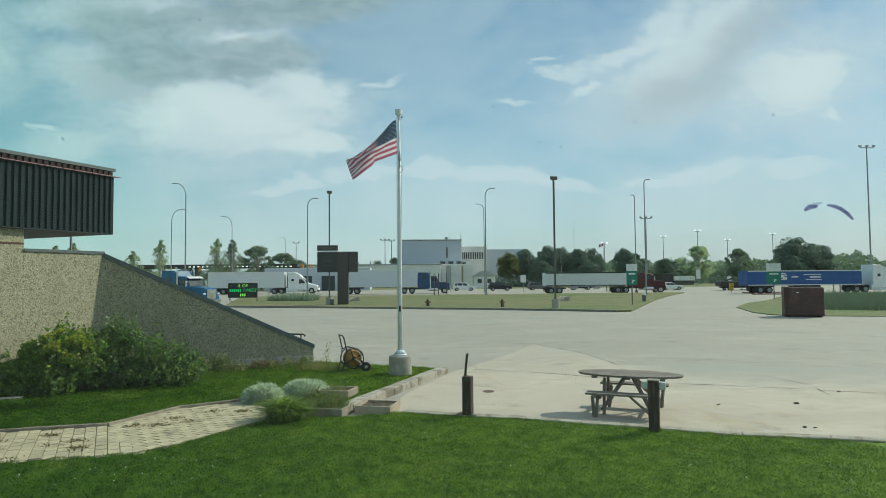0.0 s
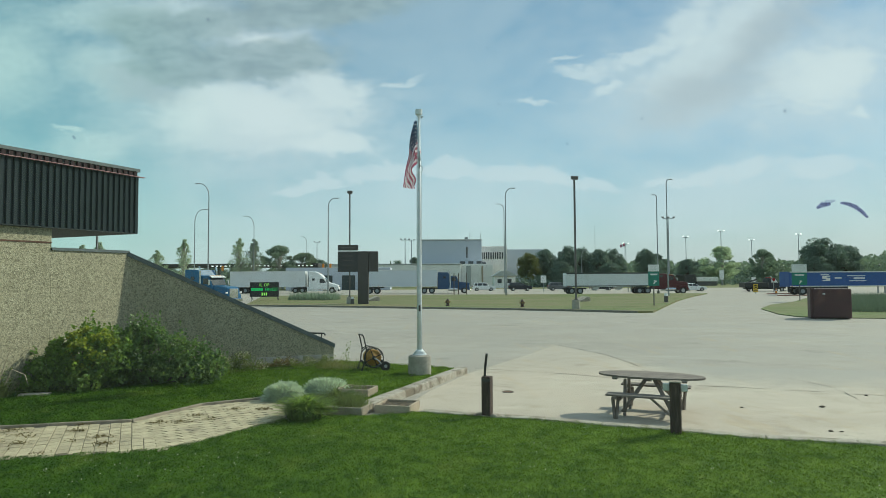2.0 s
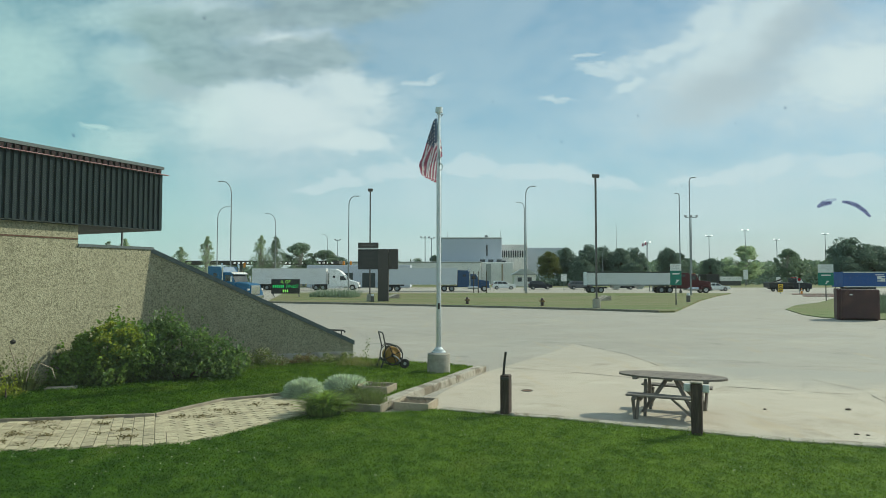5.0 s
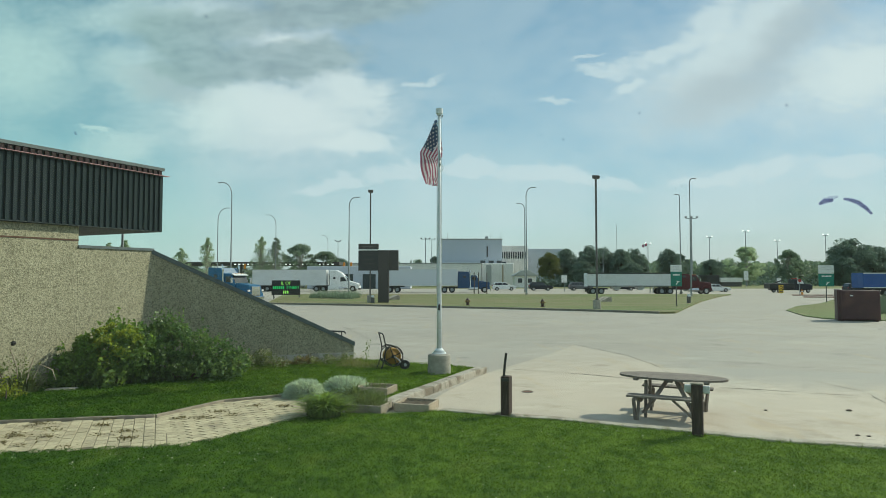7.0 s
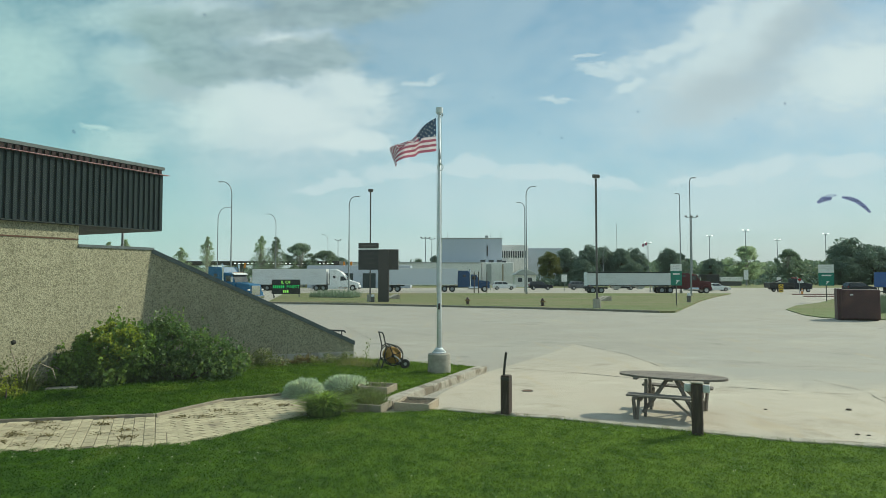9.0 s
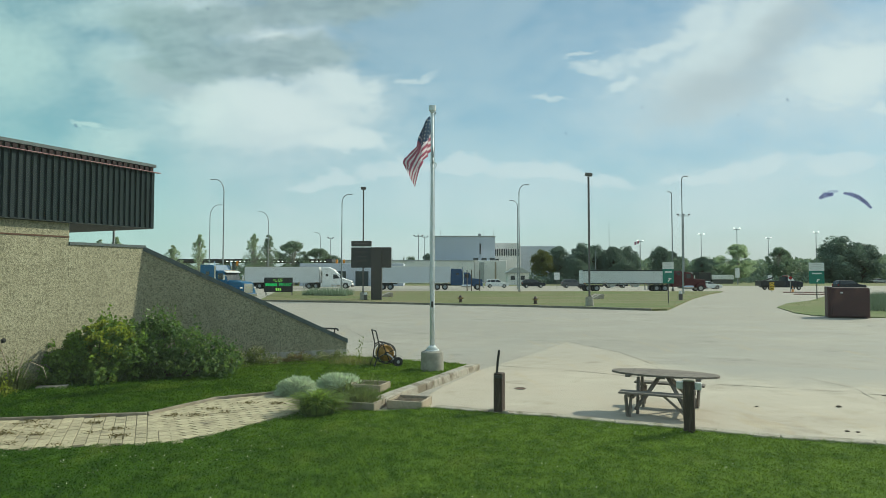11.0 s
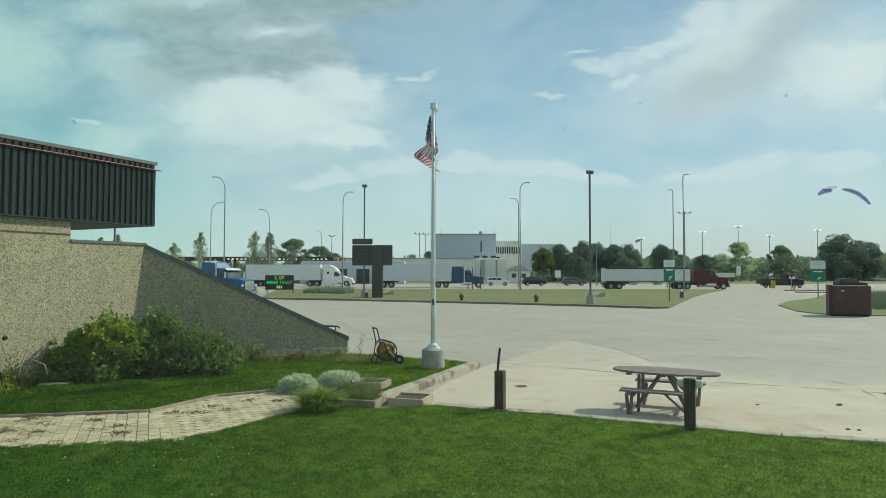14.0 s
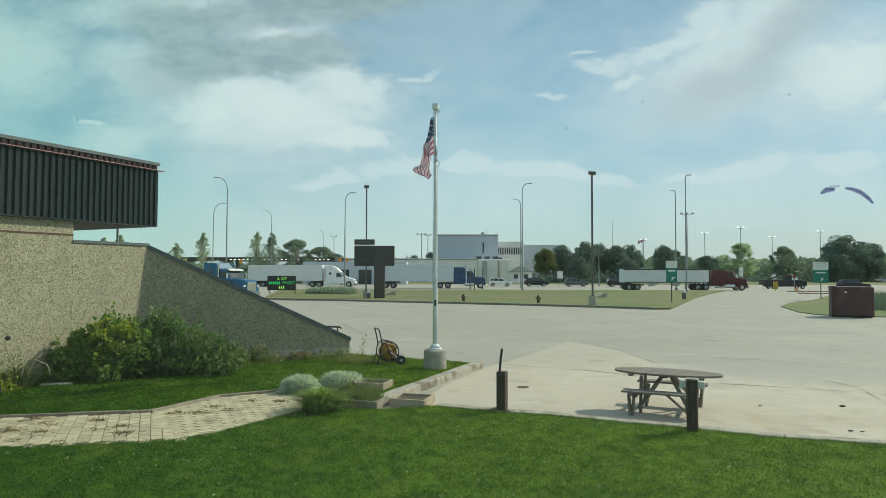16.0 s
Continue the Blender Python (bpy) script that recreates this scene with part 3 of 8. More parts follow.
def rod(bm, a, b, r0, r1=None, seg=8, mi=0, caps=True):
    a, b = Vector(a), Vector(b)
    d = b - a
    r = bmesh.ops.create_cone(bm, cap_ends=caps, segments=seg, radius1=r0, radius2=r0 if r1 is None else r1, depth=d.length)
    m = Matrix.Translation((a + b) / 2) @ d.to_track_quat("Z", "Y").to_matrix().to_4x4()
    bmesh.ops.transform(bm, matrix=m, verts=r["verts"])
    for f in {f for v in r["verts"] for f in v.link_faces}:
        f.material_index = mi
    return bm


def tube(bm, pts, r, seg=6):
    """A bent tube through points, with a radius or a list of them."""
    pts = [Vector(p) for p in pts]
    rings = []
    for i, p in enumerate(pts):
        d = (pts[min(i + 1, len(pts) - 1)] - pts[max(i - 1, 0)]).normalized()
        q = d.to_track_quat("Z", "Y").to_matrix()
        rr = r[i] if isinstance(r, (list, tuple)) else r
        rings.append([bm.verts.new(p + q @ Vector((math.cos(2 * math.pi * k / seg) * rr, math.sin(2 * math.pi * k / seg) * rr, 0))) for k in range(seg)])
    for a, b in zip(rings, rings[1:]):
        for k in range(seg):
            bm.faces.new((a[k], a[(k + 1) % seg], b[(k + 1) % seg], b[k]))
    bm.faces.new(rings[0][::-1])
    bm.faces.new(rings[-1])
    return bm


def prism(bm, outline, y0, y1, bevel=0.0, taper=None, seg=2):
    """A side outline of (x, z) points carried from y0 to y1. taper(x, z) gives a factor on y."""
    k = taper or (lambda x, z: 1.0)
    a = [bm.verts.new((x, y0 * k(x, z), z)) for x, z in outline]
    b = [bm.verts.new((x, y1 * k(x, z), z)) for x, z in outline]
    fs = [bm.faces.new(a), bm.faces.new(b[::-1])]
    n = len(a)
    for i in range(n):
        fs.append(bm.faces.new((a[(i + 1) % n], a[i], b[i], b[(i + 1) % n])))
    bmesh.ops.recalc_face_normals(bm, faces=fs)
    if bevel:
        rim = [e for f in fs[:2] for e in f.edges]
        bmesh.ops.bevel(bm, geom=rim, offset=bevel, segments=seg, affect="EDGES", profile=0.5)
    return bm


def slab(bm, outline, z0, z1):
    """A flat piece with an outline of (x, y) points from z0 to z1."""
    a = [bm.verts.new((x, y, z0)) for x, y in outline]
    b = [bm.verts.new((x, y, z1)) for x, y in outline]
    fs = [bm.faces.new(a[::-1]), bm.faces.new(b)]
    n = len(a)
    for i in range(n):
        fs.append(bm.faces.new((a[i], a[(i + 1) % n], b[(i + 1) % n], b[i])))
    bmesh.ops.recalc_face_normals(bm, faces=fs)
    return bm


def raw(name, verts, faces, material):
    me = bpy.data.meshes.new(name)
    me.from_pydata([tuple(v) for v in verts], [], faces)
    me.materials.append(material)
    return me


def inside(poly, x, y):
    hit = np.zeros(len(x), bool)
    for (x0, y0), (x1, y1) in zip(poly, poly[1:] + poly[:1]):
        if y0 != y1:
            hit ^= ((y0 > y) != (y1 > y)) & (x < (x1 - x0) * (y - y0) / (y1 - y0) + x0)
    return hit


def tri_mesh(name, V, k, material):
    """Mesh from an array of shape (n, k, 3): n separate faces of k corners."""
    n = len(V)
    me = bpy.data.meshes.new(name)
    me.vertices.add(n * k)
    me.vertices.foreach_set("co", V.reshape(-1).astype(np.float32))
    me.loops.add(n * k)
    me.loops.foreach_set("vertex_index", np.arange(n * k, dtype=np.int32))
    me.polygons.add(n)
    me.polygons.foreach_set("loop_start", np.arange(0, n * k, k, dtype=np.int32))
    me.update(calc_edges=True)
    me.materials.append(material)
    return me


def blades(poly, per_m2, tall, wide, z, rng, ymax=1e9, fade=0.0):
    """Grass blades as single triangles over an outline; thinner with distance where fade is given."""
    xs, ys = [p[0] for p in poly], [p[1] for p in poly]
    area = (max(xs) - min(xs)) * (max(ys) - min(ys))
    n = int(area * per_m2)
    x, y = rng.uniform(min(xs), max(xs), n), rng.uniform(min(ys), max(ys), n)
    keep = inside(poly, x, y) & (y < ymax)
    x, y = x[keep], y[keep]
    n = len(x)
    patchy = np.array([noise.noise(Vector((p * 2.1, q * 2.1, 0.0))) + 0.7 * noise.noise(Vector((p * 7.0, q * 7.0, 5.0))) for p, q in zip(x, y)]) if n < 400000 else np.zeros(n)
    h = tall * rng.uniform(0.45, 1.35, n) * (1 + 0.55 * patchy)
    a = rng.uniform(0, 2 * np.pi, n)
    lean, la = h * rng.uniform(0.1, 0.8, n), rng.uniform(0, 2 * np.pi, n)
    w = wide * rng.uniform(0.6, 1.4, n)
    V = np.zeros((n, 3, 3))
    V[:, 0] = np.stack([x - np.cos(a) * w, y - np.sin(a) * w, np.full(n, z - 0.01)], 1)
    V[:, 1] = np.stack([x + np.cos(a) * w, y + np.sin(a) * w, np.full(n, z - 0.01)], 1)
    V[:, 2] = np.stack([x + np.cos(la) * lean, y + np.sin(la) * lean, z + h], 1)
    return V


def turf_leaves(poly, per_m2, size, z, deep, rng):
    """Short leaves of a mown lawn, nearly flat, heaped into tufts."""
    xs, ys = [p[0] for p in poly], [p[1] for p in poly]
    n = int((max(xs) - min(xs)) * (max(ys) - min(ys)) * per_m2)
    x, y = rng.uniform(min(xs), max(xs), n), rng.uniform(min(ys), max(ys), n)
    keep = inside(poly, x, y)
    x, y = x[keep], y[keep]
    n = len(x)
    f = 0.5 + 0.28 * (np.sin(9.1 * x + 3.3 * np.sin(4.7 * y)) + np.sin(11.3 * y + 2.9 * np.sin(5.9 * x + 1.7))) * np.sin(2.3 * x - 1.9 * y) + rng.uniform(-0.3, 0.3, n)
    c = np.stack([x, y, z + 0.004 + deep * np.clip(f, 0, 1)], 1)
    a, b = rng.uniform(0, 6.28, n), rng.normal(0, 0.55, (n, 2))
    d = np.stack([np.cos(a), np.sin(a), b[:, 0]], 1)
    e = np.stack([-np.sin(a), np.cos(a), b[:, 1]], 1) * 0.5
    s = (size * rng.uniform(0.5, 1.4, n))[:, None]
    return np.stack([c - d * s / 2, c + e * s / 2, c + d * s / 2, c - e * s / 2], 1)


def leaf_cards(c, size, rng, flat=0.0, long=1.6):
    """Leaves as small diamonds at the places c."""
    n = len(c)
    d = rng.normal(size=(n, 3))
    d[:, 2] *= 1 - flat
    d /= np.linalg.norm(d, axis=1)[:, None]
    e = np.cross(d, rng.normal(size=(n, 3)))
    e /= np.linalg.norm(e, axis=1)[:, None]
    s = (size * rng.uniform(0.6, 1.4, n))[:, None]
    return np.stack([c - d * s * long / 2, c + e * s / 2, c + d * s * long / 2, c - e * s / 2], 1)


def blob_points(n, centre, radius, rng, hollow=0.55):
    d = rng.normal(size=(n, 3))
    d /= np.linalg.norm(d, axis=1)[:, None]
    r = rng.uniform(hollow ** 3, 1, n) ** (1 / 3)
    return np.array(centre) + d * r[:, None] * np.array(radius)

# ---------------------------------------------------------------- ground, lot, lawns, kerbs
LOT_Z, TURF, BED = 0.0, 0.03, 0.085
rng = np.random.default_rng(7)


def ground_and_lot():
    bm = bmesh.new()
    slab(bm, [(-2500, -600), (2500, -600), (2500, 4200), (-2500, 4200)], -0.6, -0.03)
    solo("ground", bm, M["soil_grass"], "flat grassy prairie ground reaching the horizon", "ground", kind="structure")
    bm = bmesh.new()
    slab(bm, [(-160, 4), (150, 4), (190, 150), (-190, 150)], -0.4, LOT_Z)
    solo("pavement", bm, M["lot"], "wide pale worn concrete lot and driveway", "pavement", kind="structure")


LAWN_EDGE = [(-2.5, 12.25), (-1.0, 12.2), (-0.04, 12.45), (1.01, 12.0), (2.21, 11.6), (3.1, 11.15), (4.2, 10.7), (5.44, 10.06), (6.68, 9.7), (9.5, 8.7), (14, 7.2)]
PATH_LOW = [(-9.5, 9.2), (-6.55, 9.5), (-5.77, 9.6), (-4.66, 9.78), (-3.96, 9.96), (-3.53, 10.46), (-3.08, 11.15), (-2.58, 12.0)]
PATH_UP = [(-11.3, 10.82), (-7.89, 11.4), (-6.61, 11.62), (-5.28, 11.85), (-4.53, 13.3), (-3.49, 13.9), (-2.9, 13.9)]
FRONT = [(-14, 2.5), (14, 2.5)] + LAWN_EDGE[::-1] + PATH_LOW[::-1] + [(-14, 8.7)]
KERB_LINE = [(-1.12, 12.75), (-0.85, 13.45), (-0.34, 14.52), (0.22, 15.77), (0.69, 16.85), (1.08, 17.65)]
SIDE = PATH_UP + [(-1.35, 13.6)] + [(x - 0.1, y) for x, y in KERB_LINE[1:]] + [(0.6, 18.15), (-2.6, 19.75), (-8.2, 17.6)]


def lawns():
    bm = bmesh.new()
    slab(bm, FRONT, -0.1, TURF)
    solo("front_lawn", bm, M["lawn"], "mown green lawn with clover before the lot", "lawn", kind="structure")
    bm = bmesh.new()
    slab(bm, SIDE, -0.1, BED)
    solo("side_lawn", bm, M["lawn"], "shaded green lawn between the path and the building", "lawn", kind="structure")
    trim = [(-9, 6.6), (9, 6.6)] + [(p[0], p[1] - 0.07) for p in LAWN_EDGE[::-1] if p[0] < 9] + PATH_LOW[::-1]
    V = blades(trim, 1700, 0.026, 0.0042, TURF, rng)
    T = turf_leaves(trim, 3000, 0.024, TURF, 0.04, rng)
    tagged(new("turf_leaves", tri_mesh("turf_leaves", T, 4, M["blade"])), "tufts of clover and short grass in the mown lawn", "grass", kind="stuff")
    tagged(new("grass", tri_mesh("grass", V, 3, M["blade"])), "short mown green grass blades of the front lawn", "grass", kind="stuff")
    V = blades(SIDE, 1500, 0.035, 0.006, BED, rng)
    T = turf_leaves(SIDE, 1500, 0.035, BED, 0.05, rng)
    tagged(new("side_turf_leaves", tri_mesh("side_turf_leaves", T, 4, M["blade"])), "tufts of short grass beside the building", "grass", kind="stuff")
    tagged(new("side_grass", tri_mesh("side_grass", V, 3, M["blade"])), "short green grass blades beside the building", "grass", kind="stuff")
    # ragged longer tufts along the edge of the lot
    pts = []
    for (x0, y0), (x1, y1) in zip(LAWN_EDGE, LAWN_EDGE[1:]):
        k = int(260 * math.hypot(x1 - x0, y1 - y0))
        s = rng.uniform(0, 1, k)
        dense = np.sin(17 * (x0 + s * (x1 - x0))) + 0.8 * np.sin(41 * (y0 + s * (y1 - y0)) + 1) > rng.uniform(-1.5, 1.4, k)
        s = s[dense]
        pts.append(np.stack([x0 + s * (x1 - x0), y0 + s * (y1 - y0) + rng.normal(-0.05, 0.045, len(s))], 1))
    p = np.concatenate(pts)
    n = len(p)
    V = np.zeros((n, 3, 3))
    a, h = rng.uniform(0, 6.28, n), rng.uniform(0.025, 0.075, n)
    V[:, 0, :2], V[:, 1, :2] = p - 0.006 * np.stack([np.cos(a), np.sin(a)], 1), p + 0.006 * np.stack([np.cos(a), np.sin(a)], 1)
    V[:, 2, :2] = p + rng.normal(0, 0.05, (n, 2))
    V[:, :2, 2], V[:, 2, 2] = TURF - 0.02, TURF + h
    tagged(new("edge_grass", tri_mesh("edge_grass", V, 3, M["blade"])), "ragged grass tufts hanging over the lawn edge", "grass", kind="stuff")
    c = np.stack([rng.uniform(-8, 9, 900), rng.uniform(7.2, 12, 900), np.full(900, TURF + 0.045)], 1)
    patch = np.array([noise.noise(Vector((q[0] * 0.5, q[1] * 0.5, 0))) for q in c])
    c = c[inside(FRONT, c[:, 0], c[:, 1]) & (patch > -0.05)]
    tagged(new("clover_flowers", tri_mesh("clover_flowers", leaf_cards(c, 0.017, rng, long=1.1), 4, M["clover"])), "small white clover heads in the lawn", "flower", kind="stuff")


def lay_kerb(name, label, line, width, z0, z1, length, group, material, jitter=0.0):
    """Kerb stones laid end to end along a line, each a stone of its own under one kerb."""
    root = thing(name, label, "kerb", group=group, kind="structure")
    k = 0
    for (x0, y0), (x1, y1) in zip(line, line[1:]):
        run = math.hypot(x1 - x0, y1 - y0)
        cnt = max(1, round(run / length))
        ang = math.atan2(y1 - y0, x1 - x0)
        bm = bmesh.new()
        box(bm, (run / cnt - 0.006, width, z1 - z0), (0, 0, 0), bevel=min(0.025, width * 0.15), seg=2)
        me = link_mesh("kerb_stone", bm, material)
        for i in range(cnt):
            s = (i + 0.5) / cnt
            ob = new("kerb_stone", me)
            ob.parent = root
            ob.matrix_basis = Matrix.Translation((x0 + s * (x1 - x0), y0 + s * (y1 - y0), (z0 + z1) / 2 + random.uniform(-jitter, jitter))) @ pose(0, 0, 0, random.uniform(-1, 1) * jitter * 60, 0, math.degrees(ang) + random.uniform(-1, 1) * jitter * 40)
            k += 1
    return root


def path_pavers():
    bm = bmesh.new()
    slab(bm, PATH_LOW + [(-2.3, 12.3), (-2.0, 13.6), (-2.9, 13.9)] + PATH_UP[::-1][1:], -0.1, 0.028)
    path = solo("path", bm, M["sand"], "sandy bed of the paved garden path", "path", kind="structure")
    out = PATH_LOW + [(-2.3, 12.3), (-2.0, 13.6), (-2.9, 13.9)] + PATH_UP[::-1][1:]
    bm = bmesh.new()
    L, W = 0.25, 0.17
    box(bm, (L - 0.022, W - 0.011, 0.05), bevel=0.004)
    stone = link_mesh("paver", bm, M["paver"])
    spots = []
    seam = lambda x, y: (x + 5.28) * (9.96 - 11.85) - (y - 11.85) * (-3.96 + 5.28)
    for ang, org, side in ((24.0, (-5.28, 11.85), 1), (152.0, (-5.28, 11.85), -1)):
        c, s = math.cos(radians(ang)), math.sin(radians(ang))
        for i in range(-50, 60):
            for j in range(-30, 30):
                u, v = (i + 0.5) * W, (j + 0.5 * (i % 2)) * L
                x, y = org[0] + c * u - s * v, org[1] + s * u + c * v
                if seam(x, y) * side < -0.15:
                    continue
                spots.append((x, y, ang + 90))
    P2 = np.array(spots)
    P2 = P2[inside(out, P2[:, 0], P2[:, 1])]
    hole = np.array([noise.noise(Vector((p[0] * 2.3, p[1] * 2.3, 3))) for p in P2])
    P2 = P2[np.argsort(np.hypot(P2[:, 0] + 4.7, P2[:, 1] - 10.9))]
    V, F = [], []
    for k, (x, y, a) in enumerate(P2):
        z = 0.014 + random.uniform(-0.002, 0.003) + 0.005 * noise.noise(Vector((x, y, 0)))
        m = pose(x, y, z, random.uniform(-0.5, 0.5), random.uniform(-0.5, 0.5), a + random.uniform(-1.0, 1.0))
        if k < 300:
            ob = new("paver", stone)
            ob.parent = path
            ob.matrix_basis = m
        else:
            b = len(V)
            V.extend(m @ v.co for v in stone.vertices)
            F.extend([[b + q for q in f.vertices] for f in stone.polygons])
    rest = new("paving", raw("paving", V, F, M["paver"]))
    rest.parent = path
    rest["kind"] = "stuff"
    # weeds and moss tufts in the joints
    spots = []
    r2 = np.random.default_rng(3)
    for _ in range(36):
        x, y = r2.uniform(-7.4, -2.9), r2.uniform(9.6, 13.7)
        if not inside(out, np.array([x]), np.array([y]))[0]:
            continue
        k = r2.integers(20, 80)
        spots.append(np.stack([r2.normal(x, 0.09, k), r2.normal(y, 0.06, k), r2.uniform(0.045, 0.075, k)], 1))
    c = np.concatenate(spots)
    tagged(new("joint_weeds", tri_mesh("joint_weeds", leaf_cards(c, 0.022, r2, 0.6), 4, LEAF["dead"])), "dry moss and weed tufts in the paving joints", "weeds", kind="stuff")
    # timber edging on the upper side of the path
    lay_kerb("path_edging", "weathered pale timber edging along the paved path", PATH_UP[:6], 0.075, 0.0, 0.085, 2.4, "", M["planter_grey"], 0.003)


ISLE_L = [(-23, 92), (-17.2, 62.6), (-6.9, 58.4), (-0.2, 55.1), (6.3, 52.1), (11.9, 48.8), (15.6, 46.1), (16.8, 46.3), (20.6, 54.1), (27.3, 67.8), (35.5, 83), (43, 95.5), (30, 96.5), (-22, 97)]
ISLE_R = [(24.3, 43.1), (24.0, 40.6), (25.0, 39.0), (33, 36.3), (60, 29.0), (110, 24), (120, 84), (62, 83), (47, 76.6), (37.3, 63.4), (31.6, 57.3), (27, 50.4)]


def islands():
    for name, out, label, top in (("grass_island", ISLE_L, "mown grass island with patches of dry turf", 0.14), ("grass_island", ISLE_R, "overgrown grass island beside the driveway", 0.05)):
        bm = bmesh.new()
        slab(bm, out, -0.1, top)
        solo(name, bm, M["soil_grass"], label, "grass", kind="structure")
    V = blades([(-20, 80)] + ISLE_L[1:11] + [(40, 90), (-22, 92)], 36, 0.022, 0.010, 0.14, rng)
    tagged(new("island_grass", tri_mesh("island_grass", V, 3, M["dry_blade"])), "short yellow-green grass on the traffic island", "grass", kind="stuff")
    V = blades(ISLE_R, 20, 0.03, 0.012, 0.05, rng)
    W = [blades([(30, 45), (35, 42), (70, 39), (75, 66), (46, 68)], 60, 0.7, 0.02, 0.05, rng)]
    tagged(new("verge_grass", tri_mesh("verge_grass", V, 3, M["dry_blade"])), "yellow-green verge grass", "grass", kind="stuff")
    tagged(new("tall_weeds", tri_mesh("tall_weeds", np.concatenate(W), 3, LEAF["spruce"])), "tall rough green weeds on the verge", "weeds", kind="stuff")
    W = blades([(-16.0, 76.5), (-10.4, 74.0), (-10.0, 78.0), (-15.5, 80)], 60, 0.75, 0.05, 0.14, rng)
    tagged(new("tall_weeds", tri_mesh("tall_weeds", W, 3, LEAF["ash"])), "tall green weeds behind the message board", "weeds", kind="stuff")
    lay_kerb("island_kerb", "long grey concrete kerb of the grass island", ISLE_L[1:7], 0.2, -0.05, 0.165, 3.0, "", M["kerb_dirty"], 0.002)
    lay_kerb("garden_kerb", "raised rough concrete kerb round the flagpole bed", KERB_LINE, 0.28, -0.05, 0.165, 1.3, "", M["kerb"], 0.004)
    lay_kerb("garden_kerb", "concrete kerb closing the flagpole bed", [(1.08, 17.75), (0.6, 18.2), (-2.6, 19.85)], 0.2, -0.05, 0.10, 1.2, "", M["kerb"], 0.003)
    edge = [(x, y + 0.07) for x, y in LAWN_EDGE[2:]]
    lay_kerb("lawn_edging", "pale concrete strip between the lawn and the lot", edge, 0.24, -0.05, 0.06, 1.5, "", M["kerb"], 0.004)


def apron():
    """The tan slab of the lot beside the lawn, a manhole cover, and small stones."""
    bm = bmesh.new()
    slab(bm, [(-0.6, 12.5), (0.15, 14.9), (1.25, 17.6), (3.9, 22.3), (5.05, 24.8), (6.1, 21.4), (6.25, 18.6), (9.0, 18.2), (13.5, 17.0), (19, 12.5), (16, 5), (9.5, 8.75), (6.68, 9.8), (4.2, 10.8), (3.1, 11.25), (1.0, 12.1)], -0.05, 0.004)
    solo("apron", bm, M["apron"], "tan concrete slab of the lot beside the lawn", "pavement", kind="structure")
    cover = thing("manhole_cover", "small rusty round cover set in the concrete", "cover", pose(1.92, 14.65, 0.004))
    bm = bmesh.new()
    rod(bm, (0, 0, 0), (0, 0, 0.008), 0.11, 0.105, 22)
    part("lid", bm, M["rust"], cover)
    bm = bmesh.new()
    tube(bm, [(0.125 * math.cos(a), 0.125 * math.sin(a), 0.002) for a in np.linspace(0, 2 * math.pi, 25)], 0.012, 5)
    part("ring", bm, M["crack"], cover)


def cracks():
    """Filled joints and wandering cracks in the concrete, as thin strips a little above it."""
    lines = [([(1.9, 26.6), (2.75, 25.8), (5.07, 24.9), (5.7, 23.0), (6.13, 21.4), (6.25, 19.3), (6.19, 17.6), (6.5, 16.0)], 0.035), ([(0.4, 18.9), (2.32, 18.1), (4.14, 17.05), (6.13, 15.4), (8.08, 14.6), (10.5, 13.4)], 0.022),
             ([(9.3, 16.2), (9.6, 14.6), (9.1, 13.2)], 0.03), ([(-0.2, 17.4), (-4, 30), (-8, 42)], 0.014),
             ([(-14, 35), (0, 28.5), (14, 21.8), (26, 16)], 0.018), ([(-9, 43), (6, 36), (22, 28.5)], 0.016)]
    for pts, w in lines:
        V, F = [], []
        pts = [Vector((*p, 0)) for p in pts]
        fine = []
        for a, b in zip(pts, pts[1:]):
            k = max(2, int((b - a).length / 0.35))
            fine += [a.lerp(b, i / k) for i in range(k)]
        fine.append(pts[-1])
        amp = 0.09 if w > 0.017 and len(pts) > 2 else 0.015
        for i, p in enumerate(fine):
            d = (fine[min(i + 1, len(fine) - 1)] - fine[max(i - 1, 0)]).normalized()
            nrm = Vector((-d.y, d.x, 0))
            q = p + nrm * amp * noise.noise(p * 1.7)
            ww = 1.6 * w * max(0.1, 0.25 + 1.9 * noise.noise(p * 1.3 + Vector((5, 1, 0))) + 0.8 * abs(noise.noise(p * 4.1)))
            V += [q - nrm * ww / 2 + Vector((0, 0, 0.009)), q + nrm * ww / 2 + Vector((0, 0, 0.009))]
        F = [(2 * i, 2 * i + 2, 2 * i + 3, 2 * i + 1) for i in range(len(fine) - 1)]
        tagged(new("pavement_crack", raw("pavement_crack", V, F, M["crack"])), "dark filled crack across the concrete", "crack", kind="structure")


ground_and_lot()
lawns()

islands()
apron()
cracks()

# ---------------------------------------------------------------- the building beside the lawn
D1 = Vector((0.4478, 0.8942, 0))      # along the sunlit wall, away from the camera
N1 = Vector((0.8942, -0.4478, 0))     # out of that wall
CORNER = Vector((-8.01, 17.6, 0))
RAMP_END = Vector((-2.72, 19.57, 0))


